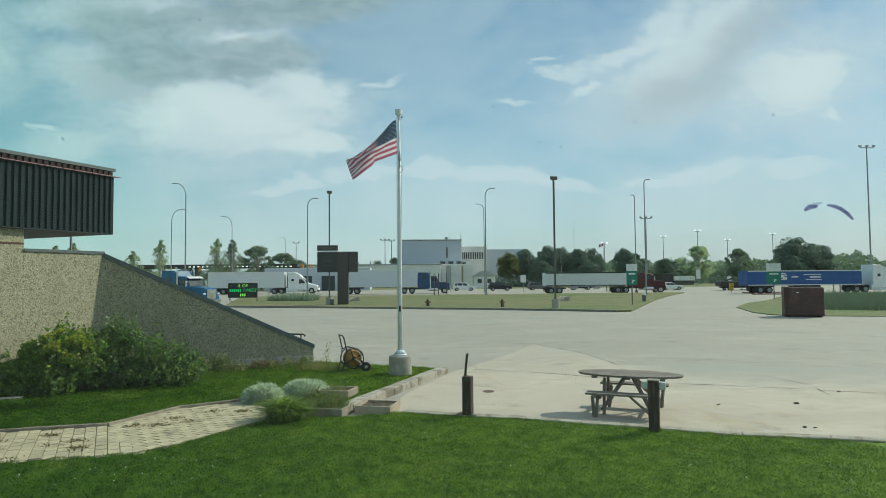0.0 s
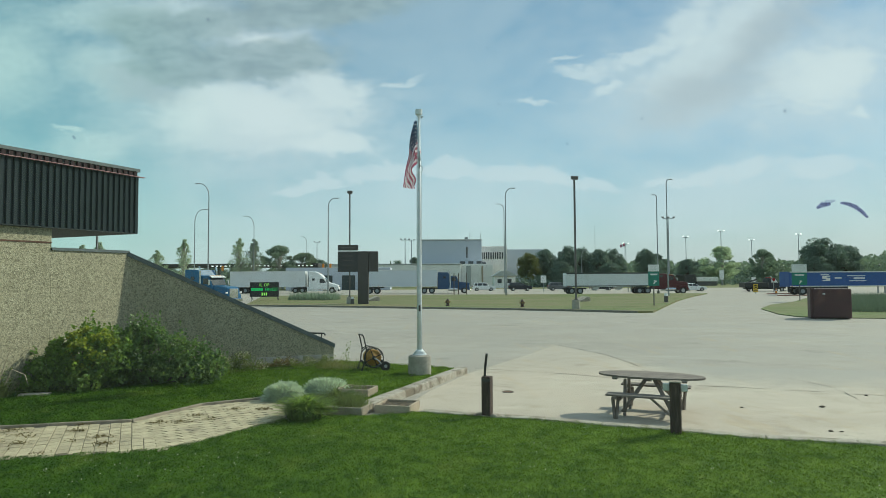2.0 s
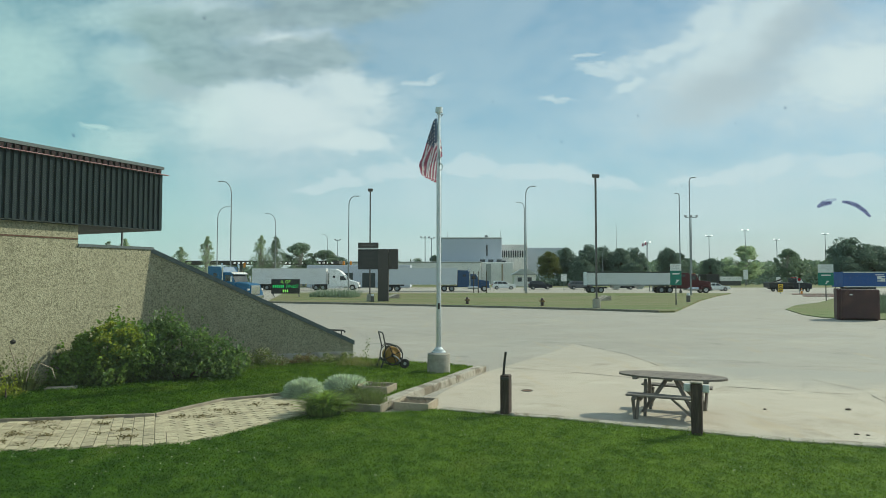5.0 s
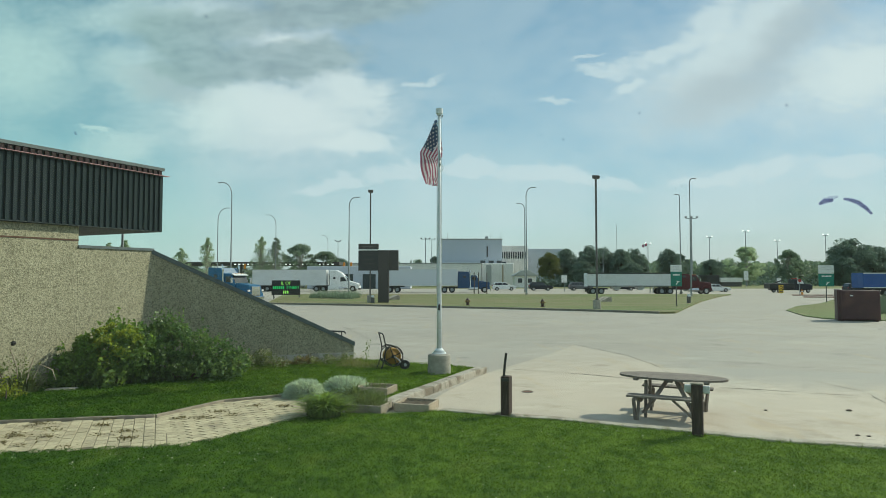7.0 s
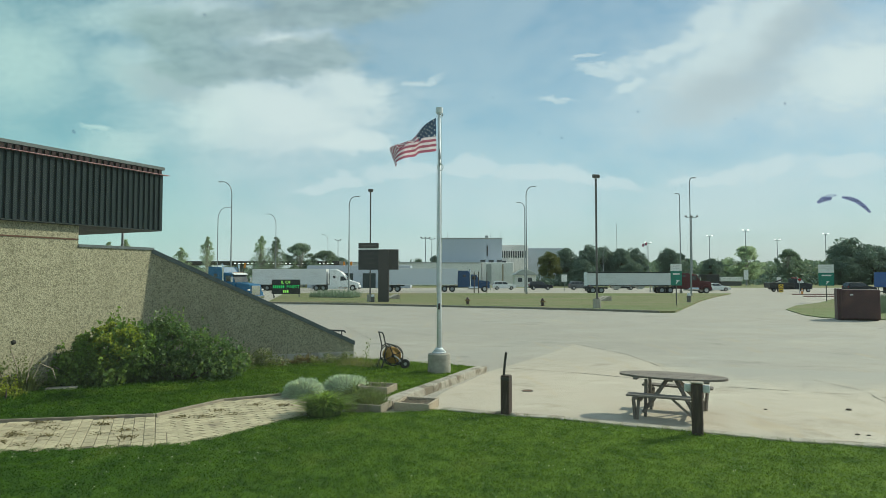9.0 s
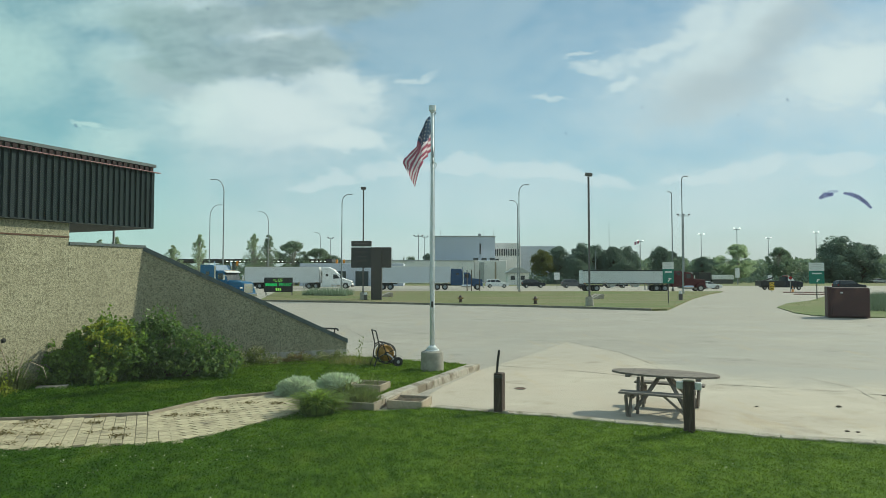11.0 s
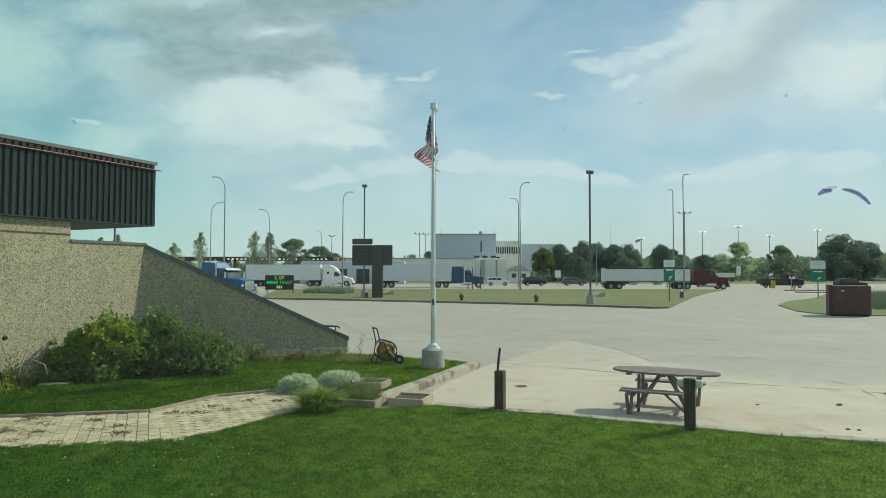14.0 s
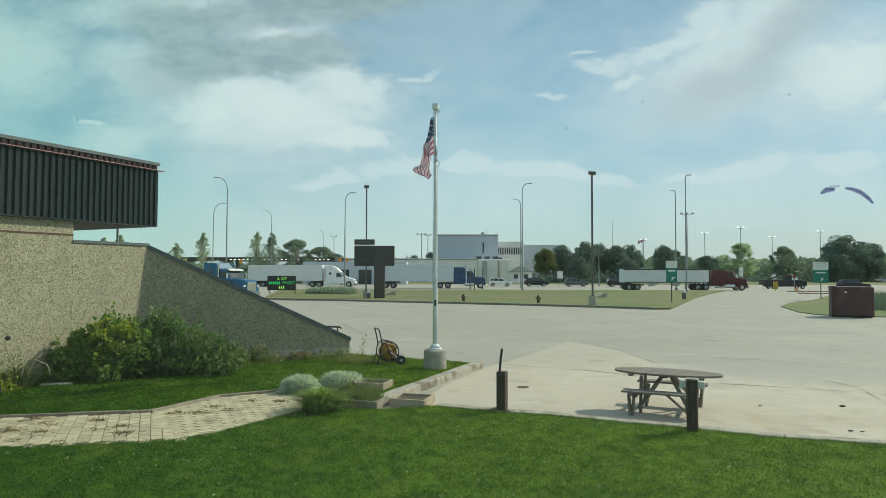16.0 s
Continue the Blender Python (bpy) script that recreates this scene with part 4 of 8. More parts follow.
def wall_between(bm, a, b, z0, za, zb, thick, out):
    """An upright wall from a to b whose top runs from za to zb; its thickness lies behind the face."""
    back = -out * thick
    v = [bm.verts.new(p) for p in (a + Vector((0, 0, z0)), b + Vector((0, 0, z0)), b + Vector((0, 0, zb)), a + Vector((0, 0, za)))]
    w = [bm.verts.new(x.co + back) for x in v]
    fs = [bm.faces.new(v), bm.faces.new(w[::-1])] + [bm.faces.new((v[i], w[i], w[(i + 1) % 4], v[(i + 1) % 4])) for i in range(4)]
    bmesh.ops.recalc_face_normals(bm, faces=fs)


def building():
    root = thing("wing_building", "low building with pebble-dash walls and dark ribbed metal fascia", "building")
    bm = bmesh.new()
    wall_between(bm, CORNER - D1 * 13, CORNER - D1 * 2.14, -0.1, 3.85, 3.85, 7.0, N1)
    part("main_wall", bm, M["aggregate"], root, "sunlit tan pebble-dash wall")
    bm = bmesh.new()
    wall_between(bm, CORNER - D1 * 2.137, CORNER, -0.1, 3.33, 3.33, 0.3, N1)
    part("low_wall", bm, M["aggregate"], root, "tan pebble-dash parapet wall")
    bm = bmesh.new()
    wall_between(bm, CORNER - D1 * 2.135 + N1 * 0.03, CORNER + N1 * 0.03 + D1 * 0.03, 3.33, 3.40, 3.40, 0.36, N1)
    part("wall_cap", bm, M["flashing"], root, "dark metal coping")
    bm = bmesh.new()
    wall_between(bm, CORNER - D1 * 13 + N1 * 0.012, CORNER - D1 * 2.14 + N1 * 0.012, 3.50, 3.535, 3.535, 0.1, N1)
    part("reveal_strip", bm, M["wall_line"], root, "rusty red line in the wall")
    e = (RAMP_END - CORNER).normalized()
    n2 = Vector((e.y, -e.x, 0))
    bm = bmesh.new()
    wall_between(bm, CORNER - e * 0.06, RAMP_END, 0.33, 3.30, 0.57, 0.3, n2)
    part("ramp_wall", bm, M["aggregate"], root, "shaded sloping pebble-dash wing wall")
    bm = bmesh.new()
    wall_between(bm, CORNER + e * 0.3 + n2 * 0.03, RAMP_END - e * 0.01 + n2 * 0.03, -0.1, 0.335, 0.335, 0.30, n2)
    part("plinth", bm, M["plinth"], root, "bare grey concrete base")
    bm = bmesh.new()
    a, b = CORNER + n2 * 0.03 - e * 0.02 + Vector((0, 0, 3.25)), RAMP_END + n2 * 0.03 + e * 0.03 + Vector((0, 0, 0.52))
    up = Vector((0, 0, 0.13))
    v = [bm.verts.new(q) for q in (a, b, b + up, a + up)]
    w = [bm.verts.new(q.co - n2 * 0.36) for q in v]
    fs = [bm.faces.new(v), bm.faces.new(w[::-1])] + [bm.faces.new((v[i], w[i], w[(i + 1) % 4], v[(i + 1) % 4])) for i in range(4)]
    bmesh.ops.recalc_face_normals(bm, faces=fs)
    part("ramp_cap", bm, M["flashing"], root, "dark sloping metal coping")
    # fascia: folded sheet with upright ribs round the edge of the roof
    z0, z1 = 3.87, 5.62
    face = CORNER + N1 * 0.15 + D1 * 0.17
    bm = bmesh.new()
    prof, s = [], 0.0
    while s < 14.0:
        prof += [(s, 0.0), (s + 0.085, 0.0), (s + 0.098, -0.045), (s + 0.148, -0.045)]
        s += 0.161
    lo = [bm.verts.new(face - D1 * a + N1 * d + Vector((0, 0, z0))) for a, d in prof]
    hi = [bm.verts.new(face - D1 * a + N1 * d + Vector((0, 0, z1 - 0.2))) for a, d in prof]
    for i in range(len(prof) - 1):
        bm.faces.new((lo[i], lo[i + 1], hi[i + 1], hi[i]))
    part("ribbed_fascia", bm, M["fascia"], root, "dark green-black ribbed metal sheet")
    bm = bmesh.new()
    end = []
    s = 0.0
    while s < 7.0:
        end += [(s, 0.0), (s + 0.085, 0.0), (s + 0.098, -0.045), (s + 0.148, -0.045)]
        s += 0.161
    lo = [bm.verts.new(face - N1 * a + D1 * d + Vector((0, 0, z0))) for a, d in end]
    hi = [bm.verts.new(face - N1 * a + D1 * d + Vector((0, 0, z1 - 0.2))) for a, d in end]
    for i in range(len(end) - 1):
        bm.faces.new((lo[i + 1], lo[i], hi[i], hi[i + 1]))
    part("ribbed_fascia", bm, M["fascia"], root)
    bm = bmesh.new()
    q = face - N1 * 0.06 - D1 * 0.06
    wall_between(bm, q - D1 * 13.9, q, z0 + 0.015, z1 - 0.03, z1 - 0.03, 6.9, N1)
    part("roof_body", bm, M["flashing"], root)
    bm = bmesh.new()
    wall_between(bm, face - D1 * 13.9 - N1 * 0.006, face - D1 * 0.006 - N1 * 0.006, z0 - 0.012, z0 + 0.01, z0 + 0.01, 6.9, N1)
    part("soffit", bm, M["soffit"], root, "pale soffit panels under the roof edge")
    bm = bmesh.new()
    wall_between(bm, face - D1 * 13.9 + N1 * 0.03, face + N1 * 0.03 + D1 * 0.03, z1 - 0.06, z1 + 0.02, z1 + 0.02, 7.0, N1)
    part("roof_cap", bm, M["flashing"], root, "dark grey roof edge")
    for k in range(84):   # the toothed vents below the roof edge
        bm = bmesh.new()
        c = face - D1 * (0.1 + k * 0.165) + N1 * -0.01 + Vector((0, 0, z1 - 0.125))
        box(bm, (0.095, 0.05, 0.11), (0, 0, 0), Matrix.Rotation(math.atan2(D1.y, D1.x), 4, "Z"))
        part("vent_block", bm, M["vent_red"], root, at=Matrix.Translation(c))
    bm = bmesh.new()
    wall_between(bm, face - D1 * 13.9 + N1 * 0.07, face + N1 * 0.07 + D1 * 0.16, z1 - 0.205, z1 - 0.188, z1 - 0.188, 0.12, N1)
    part("trim_strip", bm, M["red_trim"], root, "faded red trim strip")
    # post that carries the overhang behind the parapet
    bm = bmesh.new()
    rod(bm, (-9.65, 19.2, 0), (-9.65, 19.2, z0 + 0.3), 0.035)
    part("post", bm, M["pole_grey"], root)
    # handrail behind the wing wall
    rail = thing("handrail", "short dark metal handrail behind the wing wall", "handrail")
    bm = bmesh.new()
    tube(bm, [(-3.75, 20.9, 0.86), (-3.22, 20.9, 0.84), (-3.17, 20.9, 0.78)], 0.03)
    part("rail", bm, M["black"], rail)
    for x in (-3.30, -3.7):
        bm = bmesh.new()
        rod(bm, (x, 20.9, 0), (x, 20.9, 0.84), 0.02)
        part("post", bm, M["black"], rail)


building()


def viewing_room():
    """The plain room behind the window from which the place is seen."""
    def wall(name, size, at):
        bm = bmesh.new()
        box(bm, size, at)
        solo(name, bm, M["room"], "plain painted room surface", "wall", kind="structure")
    wall("floor", (5.4, 5.0, 1.25), (0, -2.2, 0.475))
    wall("ceiling", (5.4, 5.0, 0.2), (0, -2.2, 3.9))
    wall("wall_south", (5.4, 0.2, 2.7), (0, -4.6, 2.45))
    wall("wall_west", (0.2, 4.7, 2.7), (-2.6, -2.14, 2.45))
    wall("wall_east", (0.2, 4.7, 2.7), (2.6, -2.14, 2.45))
    wall("wall_north", (5.4, 0.2, 2.06), (0, 0.405, 0.93))
    bm = bmesh.new()
    box(bm, (5.0, 0.006, 1.84), (0, 0.303, 2.88))
    win = solo("window_1", bm, M["glass_pane"], "clear window pane with a few smears", "window", kind="structure")
    win.visible_shadow = False
    # dried smears on the glass, each a darker core in a faint rim
    for pts, r in (([(0.1764, 2.6344), (0.1790, 2.6360), (0.1826, 2.6362)], [0.0005, 0.0010, 0.0006]), ([(0.1808, 2.6370), (0.1850, 2.6379)], [0.0008, 0.0004]),
                   ([(0.1880, 2.6368), (0.1914, 2.6363), (0.1946, 2.6351), (0.1980, 2.6327), (0.2008, 2.6298)], [0.0004, 0.0007, 0.0008, 0.0007, 0.0004])):
        for k, m in (((1.4, "stain_rim"),) if len(pts) == 2 else ((1.0, "stain"), (1.6, "stain_rim"))):
            bm = bmesh.new()
            tube(bm, [(x, 0.298, z) for x, z in pts], [q * k for q in r], 8)
            part("smear", bm, M[m], win, "dried dark smear")
    for x, z, r in ((-0.1126, 2.7241, 0.00063), (-0.1733, 2.6680, 0.00074), (0.1624, 2.6814, 0.00063), (0.0928, 2.6775, 0.00053), (0.0567, 2.6651, 0.00053), (0.0464, 2.6672, 0.00046), (0.0243, 2.6843, 0.00046), (0.0190, 2.7112, 0.00042), (0.1387, 2.6740, 0.00038)):
        bm = bmesh.new()
        tube(bm, [(x - r * 0.6, 0.2985, z - r * 0.2), (x, 0.2985, z), (x + r * 0.5, 0.2985, z + r * 0.3)], [r * 0.9, r * 1.5, r * 0.8], 8)
        part("speck", bm, M["stain_speck"], win, "small grey speck of dirt")


viewing_room()

# ---------------------------------------------------------------- flagpole, posts, table, planters, hose reel


def flagpole():
    root = thing("flagpole", "white tapered flagpole on a concrete block", "flagpole", pose(-0.1, 16.9, 0))
    bm = bmesh.new()
    rod(bm, (0, 0, 0), (0, 0, 0.57), 0.305, 0.295, 28)
    rod(bm, (0, 0, 0.57), (0, 0, 0.60), 0.295, 0.26, 28)
    part("footing", bm, M["concrete"], root, "weathered concrete footing block")
    bm = bmesh.new()
    rod(bm, (0, 0, 0.60), (0, 0, 0.64), 0.19, 0.17, 20)
    rod(bm, (0, 0, 0.64), (0, 0, 0.74), 0.16, 0.085, 20)
    part("base_collar", bm, M["white_metal"], root, "flared metal base collar", True)
    bm = bmesh.new()
    tube(bm, [(0, 0, 0.62), (0, 0, 2.5), (0, 0, 4.5), (0, 0, 6.95)], [0.066, 0.060, 0.050, 0.034], 16)
    part("pole", bm, M["white_metal"], root, "white painted pole", True)
    bm = bmesh.new()
    rod(bm, (0, 0, 6.93), (0, 0, 6.97), 0.06, 0.06, 14)
    rod(bm, (0, 0, 6.97), (0, 0, 7.11), 0.095, 0.095, 16)
    part("truck_cap", bm, M["white_metal"], root, "white cap on the pole top")
    bm = bmesh.new()
    rod(bm, (0.06, 0, 6.88), (0.10, 0, 6.93), 0.02, 0.02)
    part("pulley", bm, M["steel"], root)
    bm = bmesh.new()
    tube(bm, [(-0.055, -0.05, 6.9), (-0.06, -0.06, 5.2), (-0.07, -0.07, 2.2)], 0.004, 5)
    tube(bm, [(0.055, -0.05, 6.9), (0.06, -0.06, 5.2), (0.06, -0.07, 2.2)], 0.004, 5)
    part("halyard", bm, M["pole_grey"], root)
    bm = bmesh.new()
    tube(bm, [(0.01, -0.075, 5.98), (0.015, -0.085, 5.75), (0.02, -0.085, 5.6), (0.01, -0.075, 5.52)], [0.012, 0.035, 0.03, 0.012], 8)
    part("counterweight", bm, M["pole_grey"], root, "grey sleeve on the halyard")
    bm = bmesh.new()
    tube(bm, [(0.03 + 0.075 * math.cos(a), -0.09, 5.50 + 0.085 * math.sin(a)) for a in np.linspace(0, 2 * math.pi, 19)], 0.013, 6)
    part("retainer_ring", bm, M["white_metal"], root)
    bm = bmesh.new()
    box(bm, (0.05, 0.04, 0.16), (0, -0.085, 1.82), None, 0.01)
    part("cleat", bm, M["black"], root, "black cleat")


flagpole()


def post_bollard(x, y, tall, extra):
    root = thing("parking_post", "dark brown timber post with an outlet box" if extra == "outlet" else "dark brown timber post with a loose bar stuck in its top", "post", pose(x, y, 0, 0, 0, -26), "posts along the lawn")
    bm = bmesh.new()
    box(bm, (0.17, 0.17, tall + 0.1), (0, 0, tall / 2 - 0.05), None, 0.012)
    part("timber", bm, M["wood_post"], root)
    if extra == "outlet":
        for s in (-1, 1):
            bm = bmesh.new()
            box(bm, (0.11, 0.07, 0.125), (s * 0.14, 0, tall - 0.08), None, 0.012)
            part("outlet_box", bm, M["box_plate"], root, "grey metal outlet box")
        bm = bmesh.new()
        box(bm, (0.19, 0.19, 0.022), (0, 0, tall + 0.012), None, 0.006)
        part("cap", bm, M["kerb"], root, "pale weathered cap")
    else:
        bm = bmesh.new()
        tube(bm, [(-0.05, 0, tall - 0.05), (-0.03, 0, tall + 0.2), (0.0, 0, tall + 0.42)], 0.024, 8)
        part("bar", bm, M["black"], root, "thin black bar")
        for s in (-1, 1):
            bm = bmesh.new()
            box(bm, (0.12, 0.14, 0.12), (s * 0.145, -0.02, 0.03), None, 0.02)
            part("footing", bm, M["kerb"], root, "small pale concrete footing")
        bm = bmesh.new()
        box(bm, (0.16, 0.03, 0.05), (0.02, -0.1, tall - 0.06), None, 0.006)
        part("bracket", bm, M["sign_dark"], root)


post_bollard(1.18, 12.0, 0.77, "bar")
post_bollard(4.15, 10.52, 0.86, "outlet")


def picnic_table():
    root = thing("picnic_table", "weathered brown wooden picnic table with an oval top and two benches", "table", pose(4.32, 12.13, 0, 0, 0, -26))
    A, B, T = 0.97, 0.44, 0.75
    n = 6
    w = 2 * B / n
    for k in range(n):   # boards of the oval top
        y0, y1 = -B + k * w + 0.006, -B + (k + 1) * w - 0.006
        edge = lambda y: A * math.sqrt(max(0.0, 1 - (y / (B + 0.01)) ** 2))
        ys = np.linspace(y0, y1, 7)
        outl = [(edge(y), y) for y in ys] + [(-edge(y), y) for y in ys[::-1]]
        bm = bmesh.new()
        slab(bm, outl, T - 0.036, T)
        part("top_board", bm, M["wood_table"], root)
    for x in (-0.62, 0.0, 0.62):
        bm = bmesh.new()
        box(bm, (0.09, 0.72, 0.04), (x, 0, T - 0.057), None, 0.005)
        part("batten", bm, M["wood_table"], root)
    for s in (-1, 1):
        mid = -0.06 if s < 0 else 0.02
        for k in (0, 1):
            bm = bmesh.new()
            box(bm, (1.32, 0.135, 0.036), (mid, s * (0.58 + k * 0.145), 0.447), None, 0.01)
            part("bench_board", bm, M["wood_table"], root)
        for x in (mid - 0.5, mid + 0.5):
            bm = bmesh.new()
            box(bm, (0.08, 0.30, 0.05), (x, s * 0.65, 0.402), None, 0.005)
            part("bench_bearer", bm, M["wood_table"], root)
            for dx in (-0.05, 0.05):
                bm = bmesh.new()
                a, b = Vector((x + dx * 0.3, s * 0.66, 0.0)), Vector((x + dx, s * 0.64, 0.39))
                box(bm, (0.045, 0.055, (b - a).length), (0, 0, 0), None, 0.005)
                part("bench_leg", bm, M["wood_table"], root, at=Matrix.Translation((a + b) / 2) @ (b - a).to_track_quat("Z", "X").to_matrix().to_4x4())
        bm = bmesh.new()
        a, b = Vector((mid + 0.46, s * 0.66, 0.13)), Vector((mid + 0.12, s * 0.62, 0.41))
        box(bm, (0.035, 0.05, (b - a).length), (0, 0, 0), None, 0.005)
        part("bench_brace", bm, M["wood_table"], root, at=Matrix.Translation((a + b) / 2) @ (b - a).to_track_quat("Z", "X").to_matrix().to_4x4())
    for x in (-0.44, 0.44):
        for s in (-1, 1):
            bm = bmesh.new()
            a, b = Vector((x, s * 0.36, 0.0)), Vector((x, s * 0.24, T - 0.07))
            box(bm, (0.045, 0.055, (b - a).length), (0, 0, 0), None, 0.005)
            part("table_leg", bm, M["wood_table"], root, at=Matrix.Translation((a + b) / 2) @ (b - a).to_track_quat("Z", "X").to_matrix().to_4x4())
            bm = bmesh.new()
            a, b = Vector((x * 1.02, s * 0.55, 0.12)), Vector((x * 0.18, s * 0.12, T - 0.07))
            box(bm, (0.04, 0.07, (b - a).length), (0, 0, 0), None, 0.005)
            part("brace", bm, M["wood_table"], root, at=Matrix.Translation((a + b) / 2) @ (b - a).to_track_quat("Z", "X").to_matrix().to_4x4())
        bm = bmesh.new()
        box(bm, (0.045, 1.2, 0.07), (x * 1.12, 0, 0.36), None, 0.005)
        part("cross_beam", bm, M["wood_table"], root)


picnic_table()


def planter(x, y, turn, lx, ly, h, label, wood, fill, z=0.0):
    root = thing("planter_box", label, "planter", pose(x, y, z, 0, 0, turn), "timber planter boxes")
    for s in (-1, 1):
        bm = bmesh.new()
        box(bm, (lx, 0.05, h), (0, s * (ly / 2 - 0.025), h / 2), None, 0.008)
        part("side_board", bm, wood, root)
        bm = bmesh.new()
        box(bm, (0.05, ly - 0.104, h), (s * (lx / 2 - 0.025), 0, h / 2), None, 0.008)
        part("end_board", bm, wood, root)
    bm = bmesh.new()
    bmesh.ops.create_grid(bm, x_segments=10, y_segments=10, size=0.5)
    for v in bm.verts:
        v.co = Vector((v.co.x * (lx - 0.1), v.co.y * (ly - 0.1), h * 0.72 + 0.04 * noise.noise(v.co * 7)))
    part("soil", bm, M["soil"], root, "dry brown soil")
    if fill:
        r = np.random.default_rng(11)
        n = fill
        a = r.uniform(0, 6.28, n)
        b = np.stack([r.normal(0, lx * 0.2, n), r.normal(0, ly * 0.2, n), np.full(n, h * 0.75)], 1)
        tip = b + np.stack([r.normal(0, 0.14, n), r.normal(0, 0.14, n), r.uniform(0.1, 0.32, n)], 1)
        side = 0.006 * np.stack([np.cos(a), np.sin(a), np.zeros(n)], 1)
        ob = new("dry_plants", tri_mesh("dry_plants", np.stack([b - side, b + side, tip], 1), 3, LEAF["weed"]))
        ob.parent = root
        ob["label"] = "thin dry green plants"


planter(-1.42, 12.62, -17, 0.74, 0.72, 0.17, "grey timber planter box with thin dry plants", M["planter_grey"], 900)
planter(-0.52, 12.75, -17, 0.72, 0.66, 0.16, "pale timber planter box with bare soil", M["planter_wood"], 0)
planter(-1.45, 14.05, -17, 0.75, 0.6, 0.17, "tan timber planter box with dry soil in the bed", M["planter_wood"], 60, 0.08)


def hose_reel():
    root = thing("hose_reel_cart", "two-wheeled hose reel cart with an ochre hose", "hose reel", pose(-1.42, 17.75, BED, 0, 0, 22))
    for s in (-1, 1):
        bm = bmesh.new()
        tube(bm, [(-0.36, s * 0.2, 0.0), (-0.26, s * 0.2, 0.28), (-0.22, s * 0.2, 0.62), (-0.30, s * 0.2, 0.96)], 0.018, 6)
        part("upright", bm, M["black"], root)
        bm = bmesh.new()
        tube(bm, [(-0.26, s * 0.2, 0.28), (-0.05, s * 0.2, 0.1), (0.28, s * 0.2, 0.14), (0.26, s * 0.2, 0.4), (0.1, s * 0.2, 0.62), (-0.1, s * 0.2, 0.66), (-0.22, s * 0.2, 0.58)], 0.016, 6)
        part("side_frame", bm, M["black"], root)
        wheel = new("wheel")
        wheel.parent = root
        wheel.matrix_basis = pose(0.30, s * 0.27, 0.13)
        bm = bmesh.new()
        rod(bm, (0, -0.03, 0), (0, 0.03, 0), 0.13, 0.13, 20)
        part("tyre", bm, M["rubber"], wheel)
        bm = bmesh.new()
        rod(bm, (0, -0.034, 0), (0, 0.034, 0), 0.045, 0.045, 14)
        part("rim", bm, M["steel"], wheel)
    bm = bmesh.new()
    tube(bm, [(-0.30, -0.2, 0.95), (-0.32, -0.17, 0.99), (-0.32, 0.17, 0.99), (-0.30, 0.2, 0.95)], 0.02, 6)
    part("handle", bm, M["black"], root)
    bm = bmesh.new()
    for k in range(5):
        y = -0.13 + 0.065 * k
        rod(bm, (0.0, y - 0.034, 0.36), (0.0, y + 0.034, 0.36), 0.22, 0.215, 22)
    part("hose_coil", bm, M["reel"], root, "ochre rubber hose wound on the drum", True)
    for s in (-1, 1):
        bm = bmesh.new()
        tube(bm, [(0.27 * math.cos(a), s * 0.18, 0.36 + 0.27 * math.sin(a)) for a in np.linspace(0, 2 * math.pi, 25)], 0.014, 6)
        for a in (0.4, 1.97, 3.54, 5.11):
            rod(bm, (0, s * 0.18, 0.36), (0.26 * math.cos(a), s * 0.18, 0.36 + 0.26 * math.sin(a)), 0.012, 0.012, 6)
        rod(bm, (0, s * 0.168, 0.36), (0, s * 0.21, 0.36), 0.055, 0.045, 14)
        part("drum_flange", bm, M["black"], root, "black wire flange with a dark hub")
    bm = bmesh.new()
    rod(bm, (0.30, -0.26, 0.13), (0.30, 0.26, 0.13), 0.014)
    part("axle", bm, M["steel"], root)
    bm = bmesh.new()
    tube(bm, [(0.0, -0.21, 0.36), (0.12, -0.24, 0.28), (0.22, -0.26, 0.16)], 0.02, 6)
    part("crank", bm, M["steel"], root)


hose_reel()



def stone_chips():
    """Loose dark chips lying on the slab."""
    for x, y, r in ((7.9, 12.55, 0.042), (6.8, 10.6, 0.03), (6.95, 10.55, 0.025), (6.3, 12.6, 0.025), (9.6, 13.7, 0.03)):
        bm = bmesh.new()
        bmesh.ops.create_icosphere(bm, subdivisions=2, radius=r)
        for v in bm.verts:
            v.co = Vector((v.co.x * 1.5, v.co.y * 0.8, v.co.z * 0.45 + r * 0.3)) * (1 + 0.3 * noise.noise(v.co * 30))
        solo("stone_chip", bm, M["bark"], "small dark chip lying loose on the concrete", "stone", pose(x, y, 0.008, 0, 0, 30 * r), "stone chips")


stone_chips()

# ---------------------------------------------------------------- plants of the garden


